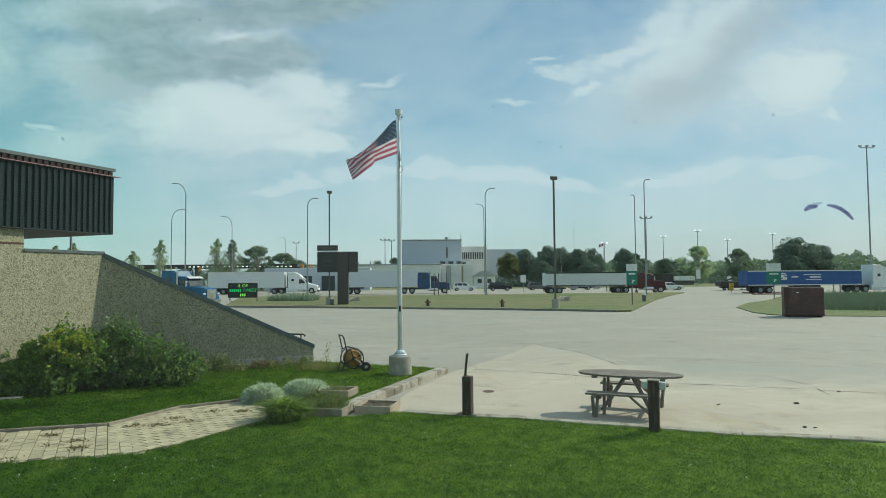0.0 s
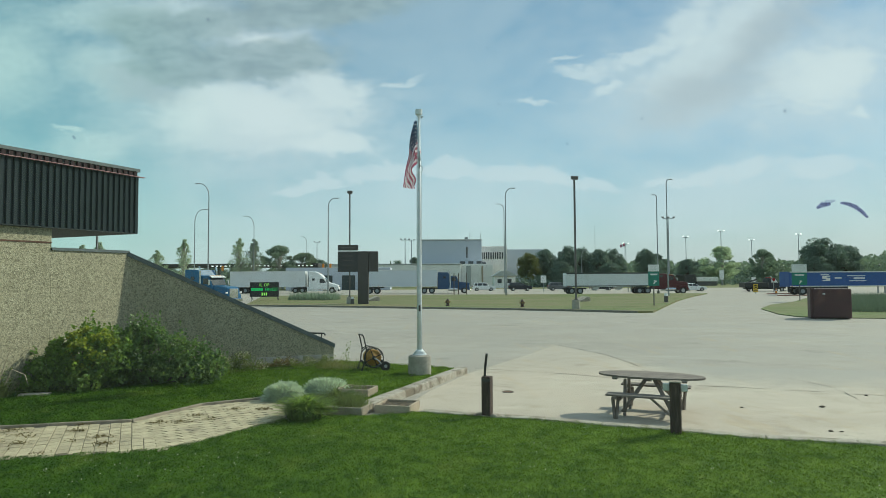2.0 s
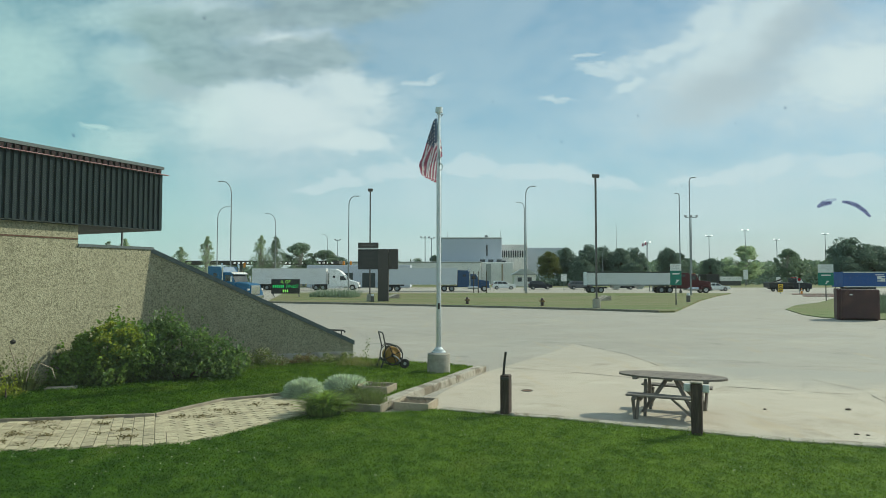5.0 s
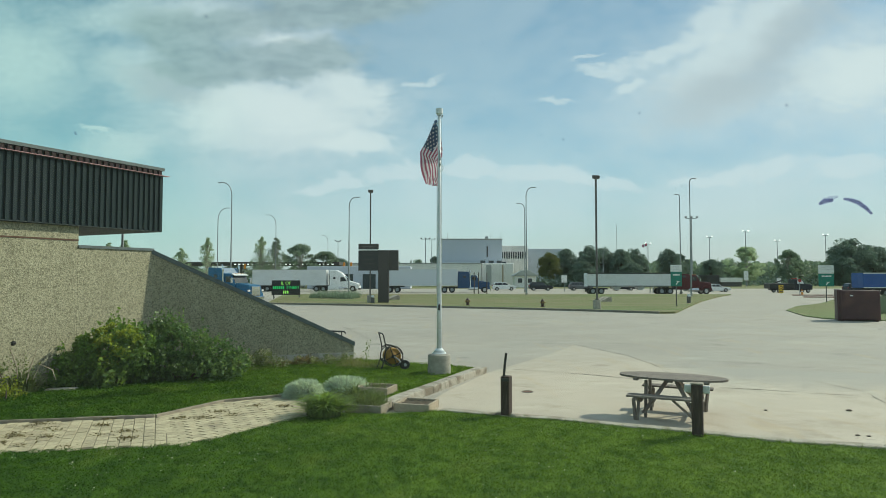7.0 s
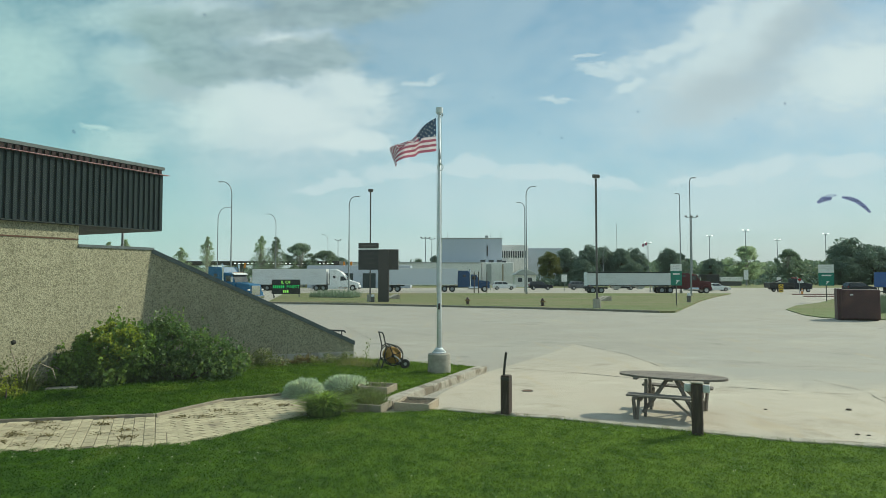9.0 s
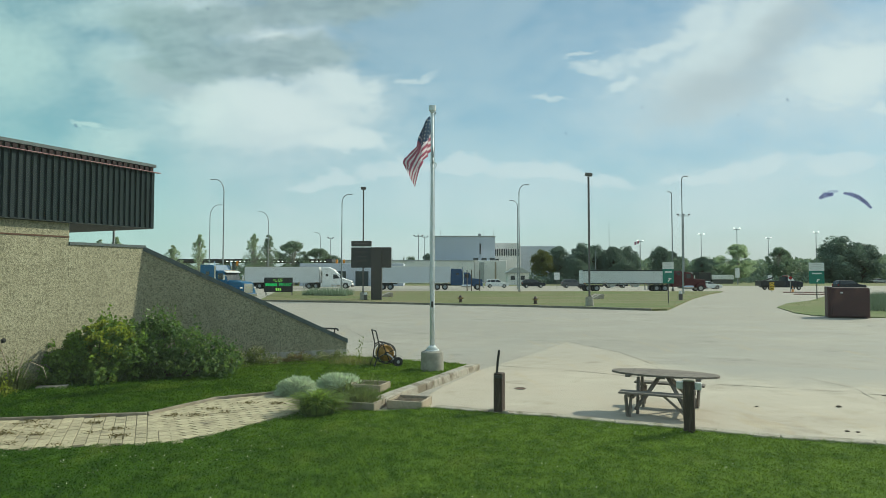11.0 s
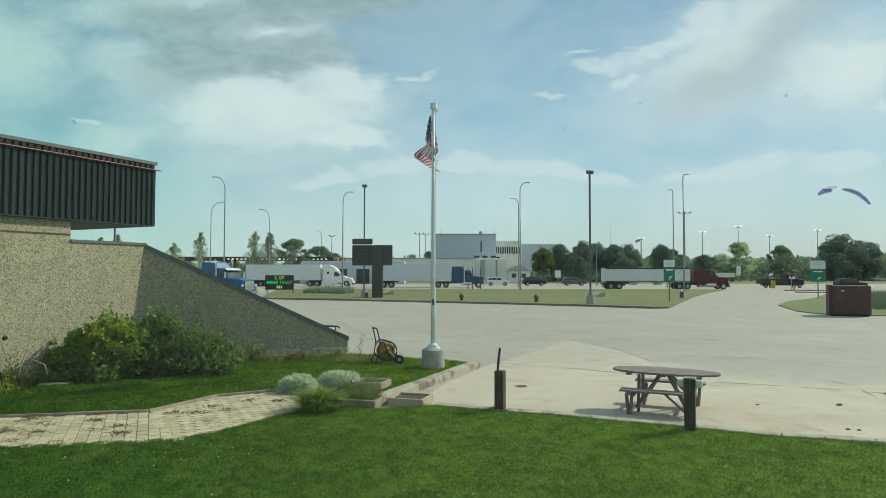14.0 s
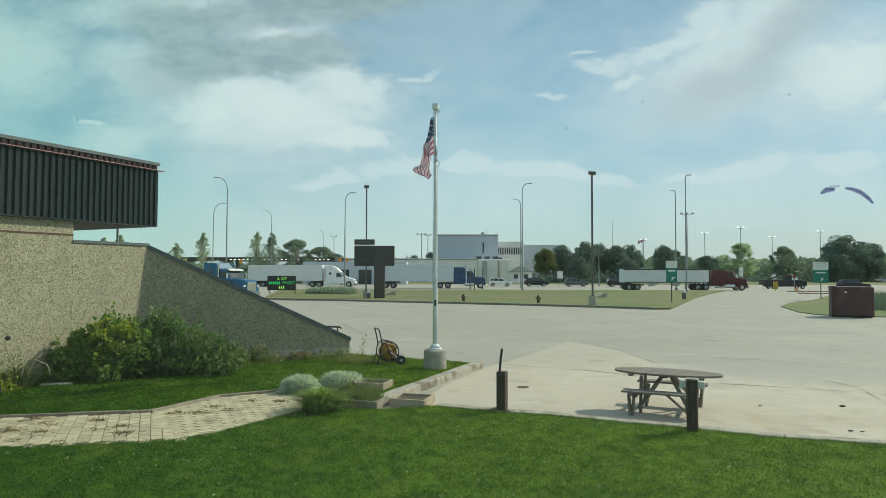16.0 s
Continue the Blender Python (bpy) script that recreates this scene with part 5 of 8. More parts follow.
def shrub(name, label, at, lumps, n, size, leaf, seed, gold=0, shoots=60):
    """A shrub: stems from the base and leaves in uneven lumps (x, y, z, rx, ry, rz)."""
    r = np.random.default_rng(seed)
    root = thing(name, label, "shrub", pose(*at), "shrubs at the wall")
    bm = bmesh.new()
    for k, (x, y, z, a, b, c) in enumerate(lumps):
        tube(bm, [(x * 0.2, y * 0.2, -0.05), (x * 0.6, y * 0.6, z * 0.5), (x, y, z + c * 0.6)], [0.03, 0.02, 0.008], 5)
    part("stems", bm, M["bark"], root)
    vol = np.array([q[3] * q[4] * q[5] for q in lumps])
    C = []
    for q, v in zip(lumps, vol / vol.sum()):
        c = blob_points(int(n * v), q[:3], q[3:], r, 0.5)
        bump = np.array([noise.noise(Vector(p * 4.4)) for p in c])
        C.append(c[(bump > -0.04) & (c[:, 2] > 0)])
    # loose shoots that stand out of the crown
    for k in range(shoots):
        q = lumps[int(r.integers(len(lumps)))]
        d = r.normal(size=3)
        d[2] = abs(d[2]) * 1.2 + 0.15
        d /= np.linalg.norm(d)
        foot = np.array(q[:3]) + d * np.array(q[3:]) * 0.85
        t = np.linspace(0, r.uniform(0.12, 0.34), 9)[:, None]
        C.append(foot + t * (d * 0.6 + np.array([0, 0, 0.55])) + r.normal(0, 0.03, (9, 3)))
    C = np.concatenate(C)
    ob = new("foliage", tri_mesh("foliage", leaf_cards(C, size, r), 4, LEAF[leaf]))
    ob.parent = root
    if gold:
        # sunlit highlights of the upper crown, put in as yellow leaves
        q = lumps[0]
        c = blob_points(gold, (q[0] + 0.25, q[1] - 0.1, q[2] + 0.25), (q[3] * 0.7, q[4] * 0.8, q[5] * 0.8), r, 0.75)
        c = c[np.array([noise.noise(Vector(p * 4.3)) for p in c]) > 0.0]
        ob = new("young_leaves", tri_mesh("young_leaves", leaf_cards(c, size, r), 4, LEAF["gold"]))
        ob.parent = root
        ob["label"] = "yellow-green leaves that stand for sunlit highlights"
    return root


shrub("shrub", "broad green shrub with yellow highlight leaves against the wall", (-8.0, 15.35, BED), [(0, 0, 0.66, 0.88, 0.7, 0.66), (-0.75, 0.1, 0.42, 0.6, 0.6, 0.45), (0.65, 0.1, 0.5, 0.6, 0.6, 0.52), (-0.2, -0.35, 0.3, 0.9, 0.5, 0.34), (0.15, 0.2, 1.0, 0.5, 0.5, 0.40), (-0.2, -0.5, 0.15, 1.0, 0.4, 0.22)], 19000, 0.060, "shrub", 21, 3000, 150)
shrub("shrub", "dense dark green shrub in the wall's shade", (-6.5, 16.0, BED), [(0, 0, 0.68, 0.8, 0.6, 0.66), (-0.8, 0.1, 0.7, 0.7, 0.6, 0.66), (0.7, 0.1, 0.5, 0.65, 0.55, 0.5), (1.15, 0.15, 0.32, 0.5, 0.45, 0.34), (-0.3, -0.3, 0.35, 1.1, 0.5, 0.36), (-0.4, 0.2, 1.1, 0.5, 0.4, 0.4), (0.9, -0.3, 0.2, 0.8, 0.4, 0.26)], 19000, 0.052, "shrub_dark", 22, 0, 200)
shrub("shrub", "small yellow-green shrub at the lawn's edge", (-8.95, 13.2, BED), [(0, 0, 0.1, 0.42, 0.3, 0.2), (-0.5, 0.1, 0.1, 0.5, 0.35, 0.22)], 2000, 0.036, "gold", 23, 0, 20)
shrub("shrub", "low spiky weeds with dry stalks at the wall", (-9.35, 14.05, BED), [(0, 0, 0.16, 0.42, 0.3, 0.2), (0.25, 0.1, 0.25, 0.2, 0.2, 0.3), (-0.35, 0, 0.28, 0.22, 0.2, 0.34)], 1100, 0.032, "weed", 24, 0, 26)


def flat_stone():
    bm = bmesh.new()
    box(bm, (0.62, 0.22, 0.07), (0, 0, 0.02), None, 0.02, 2)
    for v in bm.verts:
        v.co *= 1 + 0.12 * noise.noise(v.co * 6)
    solo("flat_stone", bm, M["kerb"], "flat pale stone lying in the lawn before the shrubs", "stone", pose(-8.5, 14.35, BED, 0, 0, 14))


flat_stone()


def dry_stalks():
    root = thing("dry_stalks", "bare bent stalks with a dark dead flower head at the wall", "plant", pose(-9.25, 14.05, BED))
    for pts in ([(0, 0, -0.03), (-0.06, 0, 0.55), (-0.22, 0, 0.98), (-0.16, 0, 1.06)], [(0.1, 0, -0.03), (0.22, 0, 0.5), (0.38, 0, 0.98)], [(0.15, 0, -0.03), (0.45, 0, 0.62), (0.72, 0, 0.5), (0.80, 0, 0.28)]):
        bm = bmesh.new()
        tube(bm, pts, [0.013] * (len(pts) - 1) + [0.005], 5)
        part("stalk", bm, M["planter_wood"], root)
    bm = bmesh.new()
    bmesh.ops.create_icosphere(bm, subdivisions=2, radius=0.055)
    for v in bm.verts:
        v.co *= 1 + 0.35 * noise.noise(v.co * 40)
        v.co += Vector((-0.15, 0, 1.08))
    part("flower_head", bm, M["rubber"], root, "dark dead flower head")


dry_stalks()


def silver_mound(x, y, rx, ry, h, seed):
    r = np.random.default_rng(seed)
    n = 5200
    d = r.normal(size=(n, 3))
    d[:, 2] = np.abs(d[:, 2])
    d /= np.linalg.norm(d, axis=1)[:, None]
    k = r.uniform(0.72, 1.0, n)[:, None]
    lump = np.array([1 + 0.16 * noise.noise(Vector(q * 3 + seed)) for q in d])[:, None]
    c = d * np.array([rx, ry, h]) * k * lump
    tip = c + d * 0.045 + r.normal(0, 0.022, (n, 3))
    s = np.cross(d, r.normal(size=(n, 3)))
    s = 0.014 * s / np.linalg.norm(s, axis=1)[:, None]
    root = thing("silver_plant", "rounded silver-grey foliage plant by the path", "plant", pose(x, y, BED - 0.05), "silver foliage plants")
    bm = bmesh.new()
    bmesh.ops.create_icosphere(bm, subdivisions=3, radius=1.0)
    for v in bm.verts:
        v.co = Vector((v.co.x * rx, v.co.y * ry, max(v.co.z, 0) * h)) * 0.8
    part("core", bm, LEAF["silver"], root)
    ob = new("foliage", tri_mesh("foliage", np.stack([c - s, c + s, tip], 1), 3, LEAF["silver"]))
    ob.parent = root


silver_mound(-2.98, 13.85, 0.46, 0.36, 0.36, 31)
silver_mound(-2.14, 14.3, 0.54, 0.36, 0.36, 32)


def grass_clump(name, label, x, y, z, rx, n, tall, leaf, seed):
    r = np.random.default_rng(seed)
    a, d = r.uniform(0, 6.28, n), np.sqrt(r.uniform(0, 1, n))
    b = np.stack([np.cos(a) * d * rx * 0.6, np.sin(a) * d * rx * 0.45, np.full(n, -0.01)], 1)
    h = tall * r.uniform(0.5, 1.1, n) * (1 - 0.35 * d)
    out = np.stack([np.cos(a) * d * rx * 0.3, np.sin(a) * d * rx * 0.3, h], 1)
    mid = b + out * np.array([0.7, 0.7, 0.75])
    tip = b + np.stack([np.cos(a) * (0.1 + d * rx * 0.75), np.sin(a) * (0.1 + d * rx * 0.6), h * 0.85], 1) + r.normal(0, 0.03, (n, 3))
    s = 0.015 * np.stack([-np.sin(a), np.cos(a), np.zeros(n)], 1)
    V = np.concatenate([np.stack([b - s, b + s, mid + s, mid - s], 1), np.stack([mid - s, mid + s, tip + s * 0.15, tip - s * 0.15], 1)])
    return tagged(new(name, tri_mesh(name, V, 4, LEAF[leaf])), label, "plant", kind="", group="") , V


def place_clump(x, y, z, *args):
    ob, _ = grass_clump(*args)
    ob.matrix_basis = pose(x, y, z)
    return ob


place_clump(-2.2, 12.0, 0.0, "grass_clump", "arching green grass clump beside the planters", 0, 0, 0, 0.46, 700, 0.60, "clump", 41)
place_clump(-9.2, 14.1, BED, "grass_clump", "spiky grey-green blades among the dry stalks", 0, 0, 0, 0.5, 160, 0.62, "weed", 43)
place_clump(-1.75, 13.0, 0.0, "grass_clump", "thin grey-green grass clump behind the planter", 0, 0, 0, 0.42, 420, 0.52, "weed", 42)


def wall_weeds():
    """Seeding weeds, dead stems and bare earth along the foot of the wing wall."""
    r = np.random.default_rng(51)
    e = (RAMP_END - CORNER).normalized()
    out = Vector((e.y, -e.x, 0))
    bm = bmesh.new()
    slab(bm, [tuple((CORNER + e * q + out * w)[:2]) for q, w in ((0.4, 0.02), (5.6, 0.02), (5.75, 0.55), (4.6, 0.95), (3.2, 0.9), (1.6, 1.25), (0.2, 1.5))], BED - 0.02, BED + 0.012)
    solo("bed_soil", bm, M["soil"], "dark bare earth of the bed along the wall", "soil", kind="structure")
    leaf, seed, dead = [], [], []
    for k in range(170):
        s = r.uniform(1.7, 5.6)
        foot = CORNER + e * s + out * r.uniform(0.2, 0.95 if s < 3.6 else 0.7)
        foot = np.array([foot.x, foot.y, BED])
        brown = 3.3 < s < 4.4 and r.uniform() < 0.4
        h = r.uniform(0.12, 0.5) * (0.95 if s < 3.3 else 0.5)
        n = int(34 * h / 0.4) + 8
        lean = np.array([r.normal(0, 0.13), r.normal(0, 0.13), h])
        spot = foot + r.uniform(0, 1, n)[:, None] * lean + r.normal(0, 0.04, (n, 3))
        (dead if brown else leaf).append(spot)
        if not brown and r.uniform() < 0.7:
            seed.append(foot + lean + r.normal(0, 0.035, (10, 3)))
    # one tall stalk at the end of the wall
    tall = CORNER + e * 5.95 + out * 0.25
    t = np.linspace(0, 1, 60)[:, None]
    leaf.append(np.array([tall.x, tall.y, BED]) + t * np.array([0.08, 0, 0.62]) + r.normal(0, 1, (60, 3)) * np.array([0.05, 0.05, 0.03]))
    tagged(new("wall_weeds", tri_mesh("wall_weeds", leaf_cards(np.concatenate(leaf), 0.034, r), 4, LEAF["weed"])), "scraggly green weeds along the wall foot", "weeds", kind="stuff")
    tagged(new("dead_weeds", tri_mesh("dead_weeds", leaf_cards(np.concatenate(dead), 0.03, r, 0.0, 2.6), 4, LEAF["dead"])), "brown dead weed stems before the wall", "weeds", kind="stuff")
    tagged(new("weed_seed_heads", tri_mesh("weed_seed_heads", leaf_cards(np.concatenate(seed), 0.026, r), 4, LEAF["seed"])), "dry pale seed heads on the weeds", "weeds", kind="stuff")
    V = blades([(-6.5, 16.6), (-3.4, 17.8), (-1.8, 18.0), (-1.9, 18.5), (-3.4, 18.7), (-7, 17.6)], 300, 0.07, 0.007, BED, r)
    tuft = blades([(-3.0, 17.9), (-1.7, 17.6), (-1.5, 18.1), (-2.5, 18.8)], 700, 0.24, 0.006, BED, r)
    tagged(new("rough_grass", tri_mesh("rough_grass", V, 3, M["dry_blade"])), "rough uncut grass at the wall foot", "grass", kind="stuff")
    tagged(new("dry_grass", tri_mesh("dry_grass", tuft, 3, LEAF["straw"])), "pale dry grass tuft behind the hose reel", "grass", kind="stuff")


wall_weeds()

# ---------------------------------------------------------------- signs, lamps and small things beyond the lot


def text_mesh(body, size, material, parent, at, name="lettering"):
    cu = bpy.data.curves.new(name, "FONT")
    cu.body, cu.size, cu.align_x, cu.align_y = body, size, "CENTER", "CENTER"
    cu.extrude = 0.004
    cu.materials.append(material)
    ob = new(name, cu)
    ob.parent = parent
    ob.matrix_basis = at @ pose(0, 0, 0, 90, 0, 0)
    return ob


def lot_lamp(x, y, tall, turn):
    root = thing("lot_lamp", "dark square lamp post with a flood head on concrete", "street lamp", pose(x, y, 0.1, 0, 0, turn), "lot lamps")
    bm = bmesh.new()
    rod(bm, (0, 0, 0), (0, 0, 0.75), 0.32, 0.3, 16)
    part("base", bm, M["concrete"], root, "round concrete base")
    bm = bmesh.new()
    box(bm, (0.13, 0.13, tall - 0.75), (0, 0, (tall + 0.75) / 2), None, 0.015)
    part("pole", bm, M["bronze_pole"], root)
    bm = bmesh.new()
    box(bm, (0.26, 0.26, 0.05), (0, 0, 0.775), None, 0.01)
    part("base_plate", bm, M["bronze_pole"], root)
    bm = bmesh.new()
    box(bm, (0.5, 0.42, 0.28), (0, -0.05, tall + 0.1), pose(0, 0, 0, 12), 0.04)
    part("lamp_head", bm, M["bronze_pole"], root)
    bm = bmesh.new()
    box(bm, (0.40, 0.30, 0.02), (0, -0.09, tall - 0.06), pose(0, 0, 0, 12))
    part("lens", bm, M["lamp_clear"], root)


lot_lamp(-7.22, 63.4, 11.0, 10)
lot_lamp(12.1, 50.3, 10.35, 10)


def cobra_lamp(x, y, tall, reach, thick=0.09):
    root = thing("street_lamp", "tall slim steel street lamp with a curved arm", "street lamp", pose(x, y, 0), "curved street lamps")
    bm = bmesh.new()
    s = 1 if reach > 0 else -1
    r = abs(reach)
    pts = [(0, 0, 0), (0, 0, tall * 0.5), (0, 0, tall - r * 1.1)] + [(s * r * 0.8 * (1 - math.cos(a)), 0, tall - r * 1.1 + r * 1.1 * math.sin(a)) for a in (0.4, 0.8, 1.2, 1.5)] + [(s * r, 0, tall)]
    tube(bm, pts, [thick * 1.3, thick, thick * 0.8, thick * 0.7, thick * 0.65, thick * 0.6, thick * 0.6, thick * 0.55], 8)
    part("pole", bm, M["pole_grey"], root)
    bm = bmesh.new()
    box(bm, (0.5, 0.26, 0.12), (s * (r + 0.1), 0, tall - 0.02), None, 0.045)
    part("lamp_head", bm, M["pole_grey"], root)
    bm = bmesh.new()
    rod(bm, (0, 0, -0.02), (0, 0, 0.4), 0.22, 0.2, 10)
    part("base", bm, M["concrete"], root)


for _x, _y, _h, _r in ((-28.9, 87, 15.6, -1.5), (-42.4, 120, 15.7, 2.0), (-34.6, 132, 15.6, -1.9), (-36.1, 200, 15.8, -1.6), (-14.0, 95, 14.6, 1.2), (12.15, 93.0, 15.8, 1.1), (14.5, 113, 15.8, -1.1), (37.2, 100, 15.7, -0.4), (32.6, 84, 15.7, 0.5), (32.6, 130, 8.2, 0.9)):
    cobra_lamp(_x, _y, _h, _r)


def flood_mast(x, y, tall, heads, lit=True):
    root = thing("flood_mast", "slim mast with a crossbar of floodlights", "floodlight", pose(x, y, 0), "flood masts")
    bm = bmesh.new()
    rod(bm, (0, 0, 0), (0, 0, tall), 0.16, 0.10, 8)
    part("pole", bm, M["pole_grey"], root)
    bm = bmesh.new()
    w = 0.9 * heads
    box(bm, (w, 0.14, 0.14), (0, 0, tall - 0.3))
    part("crossbar", bm, M["pole_grey"], root)
    for k in range(heads):
        bm = bmesh.new()
        box(bm, (0.55, 0.3, 0.32), ((k - (heads - 1) / 2) * w / max(1, heads - 1) * 0.98, -0.1, tall + 0.05), pose(0, 0, 0, 35), 0.05)
        part("floodlight", bm, M["lamp_on" if lit else "pole_grey"], root, "lit white floodlight" if lit else "")


for _x, _y, _h, _n in ((58.5, 150, 16.8, 3), (91.9, 220, 16.7, 2), (94.9, 200, 17.2, 2), (120.5, 230, 16.0, 2), (132.0, 220, 17.4, 2), (70.7, 220, 14.4, 2), (-5.5, 200, 14.9, 3), (-3.6, 206, 15.0, 2), (-36.2, 220, 15.3, 2), (-50.0, 235, 14.0, 2), (86.5, 113, 26.5, 3)):
    flood_mast(_x, _y, _h, _n, _x > 60 and _y != 113)


def masts():
    for x, y, tall in ((68.1, 250, 23.2), (15.2, 205, 17.5), (18.6, 205, 17.3), (1.5, 205, 17.0)):
        bm = bmesh.new()
        rod(bm, (0, 0, 0), (0, 0, tall), 0.12, 0.06, 6)
        solo("antenna_mast", bm, M["pole_grey"], "thin grey antenna mast", "mast", pose(x, y, 0))


masts()


def road_sign(x, y, z0, z1, w, split, turn, arrow):
    root = thing("road_sign", "green road sign with a pale panel above on one post", "road sign", pose(x, y, 0.1, 0, 0, turn), "green road signs")
    bm = bmesh.new()
    rod(bm, (0, 0.06, 0), (0, 0.06, z1), 0.05, 0.05, 8)
    part("post", bm, M["bronze_pole"], root)
    zs = z1 - (z1 - z0) * split
    bm = bmesh.new()
    box(bm, (w, 0.03, zs - z0), (0, 0, (z0 + zs) / 2), None, 0.01)
    plate = part("green_panel", bm, M["sign_green"], root)
    bm = bmesh.new()
    box(bm, (w, 0.03, z1 - zs - 0.02), (0, 0, (z1 + zs) / 2), None, 0.01)
    top = part("upper_panel", bm, M["sign_white"], root, "pale grey upper panel")
    for zz, ww in ((zs - 0.25, 0.62),):
        bm = bmesh.new()
        box(bm, (w * ww, 0.006, 0.13), (0.02, -0.019, zz))
        part("word_bar", bm, M["sign_white"], plate)
    bm = bmesh.new()
    box(bm, (0.09, 0.006, 0.34), (arrow * 0.08, -0.019, z0 + 0.3), pose(0, 0, 0, 0, arrow * 35))
    box(bm, (0.26, 0.008, 0.08), (arrow * 0.14, -0.019, z0 + 0.42), pose(0, 0, 0, 0, 10 * arrow))
    part("arrow", bm, M["sign_white"], plate)
    for k in range(2):
        bm = bmesh.new()
        box(bm, (w * 0.6, 0.006, 0.10), (0, -0.019, z1 - 0.18 - k * 0.22))
        part("word_bar", bm, M["box_plate"], top)


road_sign(20.1, 55.1, 1.75, 3.6, 0.92, 0.33, -12, 1)
road_sign(38.85, 64.8, 1.6, 3.75, 1.4, 0.4, -18, 1)


def monument_sign():
    root = thing("monument_sign", "dark monument sign with stacked panels on one broad pylon", "sign", pose(-6.0, 63.2, 0.1, 0, 0, -4))
    bm = bmesh.new()
    box(bm, (1.05, 0.5, 5.2), (0.15, 0, 2.6), None, 0.02)
    part("pylon", bm, M["sign_dark"], root)
    bm = bmesh.new()
    box(bm, (2.0, 0.3, 1.98), (-1.38, 0, 4.18), None, 0.02)
    lower = part("sign_panel", bm, M["sign_black"], root, "dark lower panel")
    bm = bmesh.new()
    box(bm, (2.0, 0.3, 0.52), (-1.38, 0, 5.58), None, 0.02)
    upper = part("sign_panel", bm, M["sign_dark"], root, "brown upper panel")
    bm = bmesh.new()
    box(bm, (1.96, 0.2, 0.12), (-1.38, 0, 5.24))
    part("light_gap", bm, M["sign_white"], root, "pale strip between the panels")
    bm = bmesh.new()
    box(bm, (0.92, 0.3, 2.0), (1.14, 0, 4.2), None, 0.02)
    part("sign_panel", bm, M["sign_dark"], root, "brown side panel")
    for k in range(3):
        bm = bmesh.new()
        box(bm, (1.1, 0.01, 0.12), (-1.35, -0.156, 4.75 - 0.45 * k))
        part("word_bar", bm, M["sign_dark"], lower)
    bm = bmesh.new()
    box(bm, (1.4, 0.01, 0.14), (-1.38, -0.156, 5.58))
    part("word_bar", bm, M["bronze_pole"], upper)


monument_sign()


def message_board():
    root = thing("message_board", "black electronic message board with green lettering on short legs", "sign", pose(-18.75, 76.4, 0.1, 0, 0, 4))
    bm = bmesh.new()
    box(bm, (3.2, 0.25, 1.62), (0, 0, 1.3), None, 0.03)
    face = part("panel", bm, M["sign_black"], root)
    bm = bmesh.new()
    for x, z, sx, sz in ((0, 2.13, 3.3, 0.06), (0, 0.47, 3.3, 0.06), (-1.63, 1.3, 0.06, 1.72), (1.63, 1.3, 0.06, 1.72)):
        box(bm, (sx, 0.3, sz), (x, 0, z))
    part("frame", bm, M["black"], root)
    for x in (-1.5, 1.5):
        for s in (-1, 1):
            bm = bmesh.new()
            rod(bm, (x, 0, 0.5), (x + 0.12, s * 0.45, 0), 0.035, 0.035)
            part("leg", bm, M["bronze_pole"], root)
    text_mesh("IL OF", 0.5, M["led"], face, pose(0, -0.135, 1.82))
    text_mesh("FINEST", 0.5, M["led_green"], face, pose(0.85, -0.135, 1.3))
    bm = bmesh.new()
    for k in range(6):
        box(bm, (0.15, 0.01, 0.33), (-1.42 + 0.23 * k, -0.135, 1.3))
    part("word_bar", bm, M["led_green"], face)
    bm = bmesh.new()
    for k in range(3):
        box(bm, (0.14, 0.01, 0.33), (-0.24 + 0.24 * k, -0.135, 0.76))
    part("word_bar", bm, M["led"], face)


message_board()


def hydrant(x, y):
    root = thing("fire_hydrant", "small dark red fire hydrant with yellow caps", "hydrant", pose(x, y, 0.13), "fire hydrants")
    bm = bmesh.new()
    rod(bm, (0, 0, 0), (0, 0, 0.06), 0.19, 0.19, 12)
    rod(bm, (0, 0, 0.06), (0, 0, 0.5), 0.13, 0.13, 12)
    rod(bm, (0, 0, 0.5), (0, 0, 0.66), 0.16, 0.05, 12)
    part("barrel", bm, M["hydrant"], root)
    for d in ((-1, 0), (1, 0), (0, -1)):
        bm = bmesh.new()
        rod(bm, (d[0] * 0.1, d[1] * 0.1, 0.38), (d[0] * 0.24, d[1] * 0.24, 0.38), 0.08, 0.07, 10)
        part("cap", bm, M["hyd_cap"], root)


hydrant(2.2, 57.0)
hydrant(8.4, 54.0)


def brown_container():
    root = thing("steel_container", "brown-red steel container with rounded edges standing by the verge", "container", pose(24.7, 38.1, 0, 0, 0, -26))
    bm = bmesh.new()
    box(bm, (2.15, 1.5, 1.78), (0.05, 0.75, 0.95), None, 0.09, 3)
    part("body", bm, M["brown_steel"], root)
    for x in (-1.02, -0.86):
        bm = bmesh.new()
        box(bm, (0.09, 1.56, 1.86), (x, 0.75, 0.95), None, 0.03, 2)
        part("rim_band", bm, M["brown_steel"], root)
    bm = bmesh.new()
    box(bm, (0.14, 0.02, 0.06), (-0.32, -0.012, 1.52), None, 0.004)
    part("tag", bm, M["sign_white"], root, "small white tag")
    for x in (-0.8, 0.95):
        bm = bmesh.new()
        box(bm, (0.12, 1.4, 0.08), (x, 0.75, 0.03))
        part("skid", bm, M["brown_steel"], root)


brown_container()


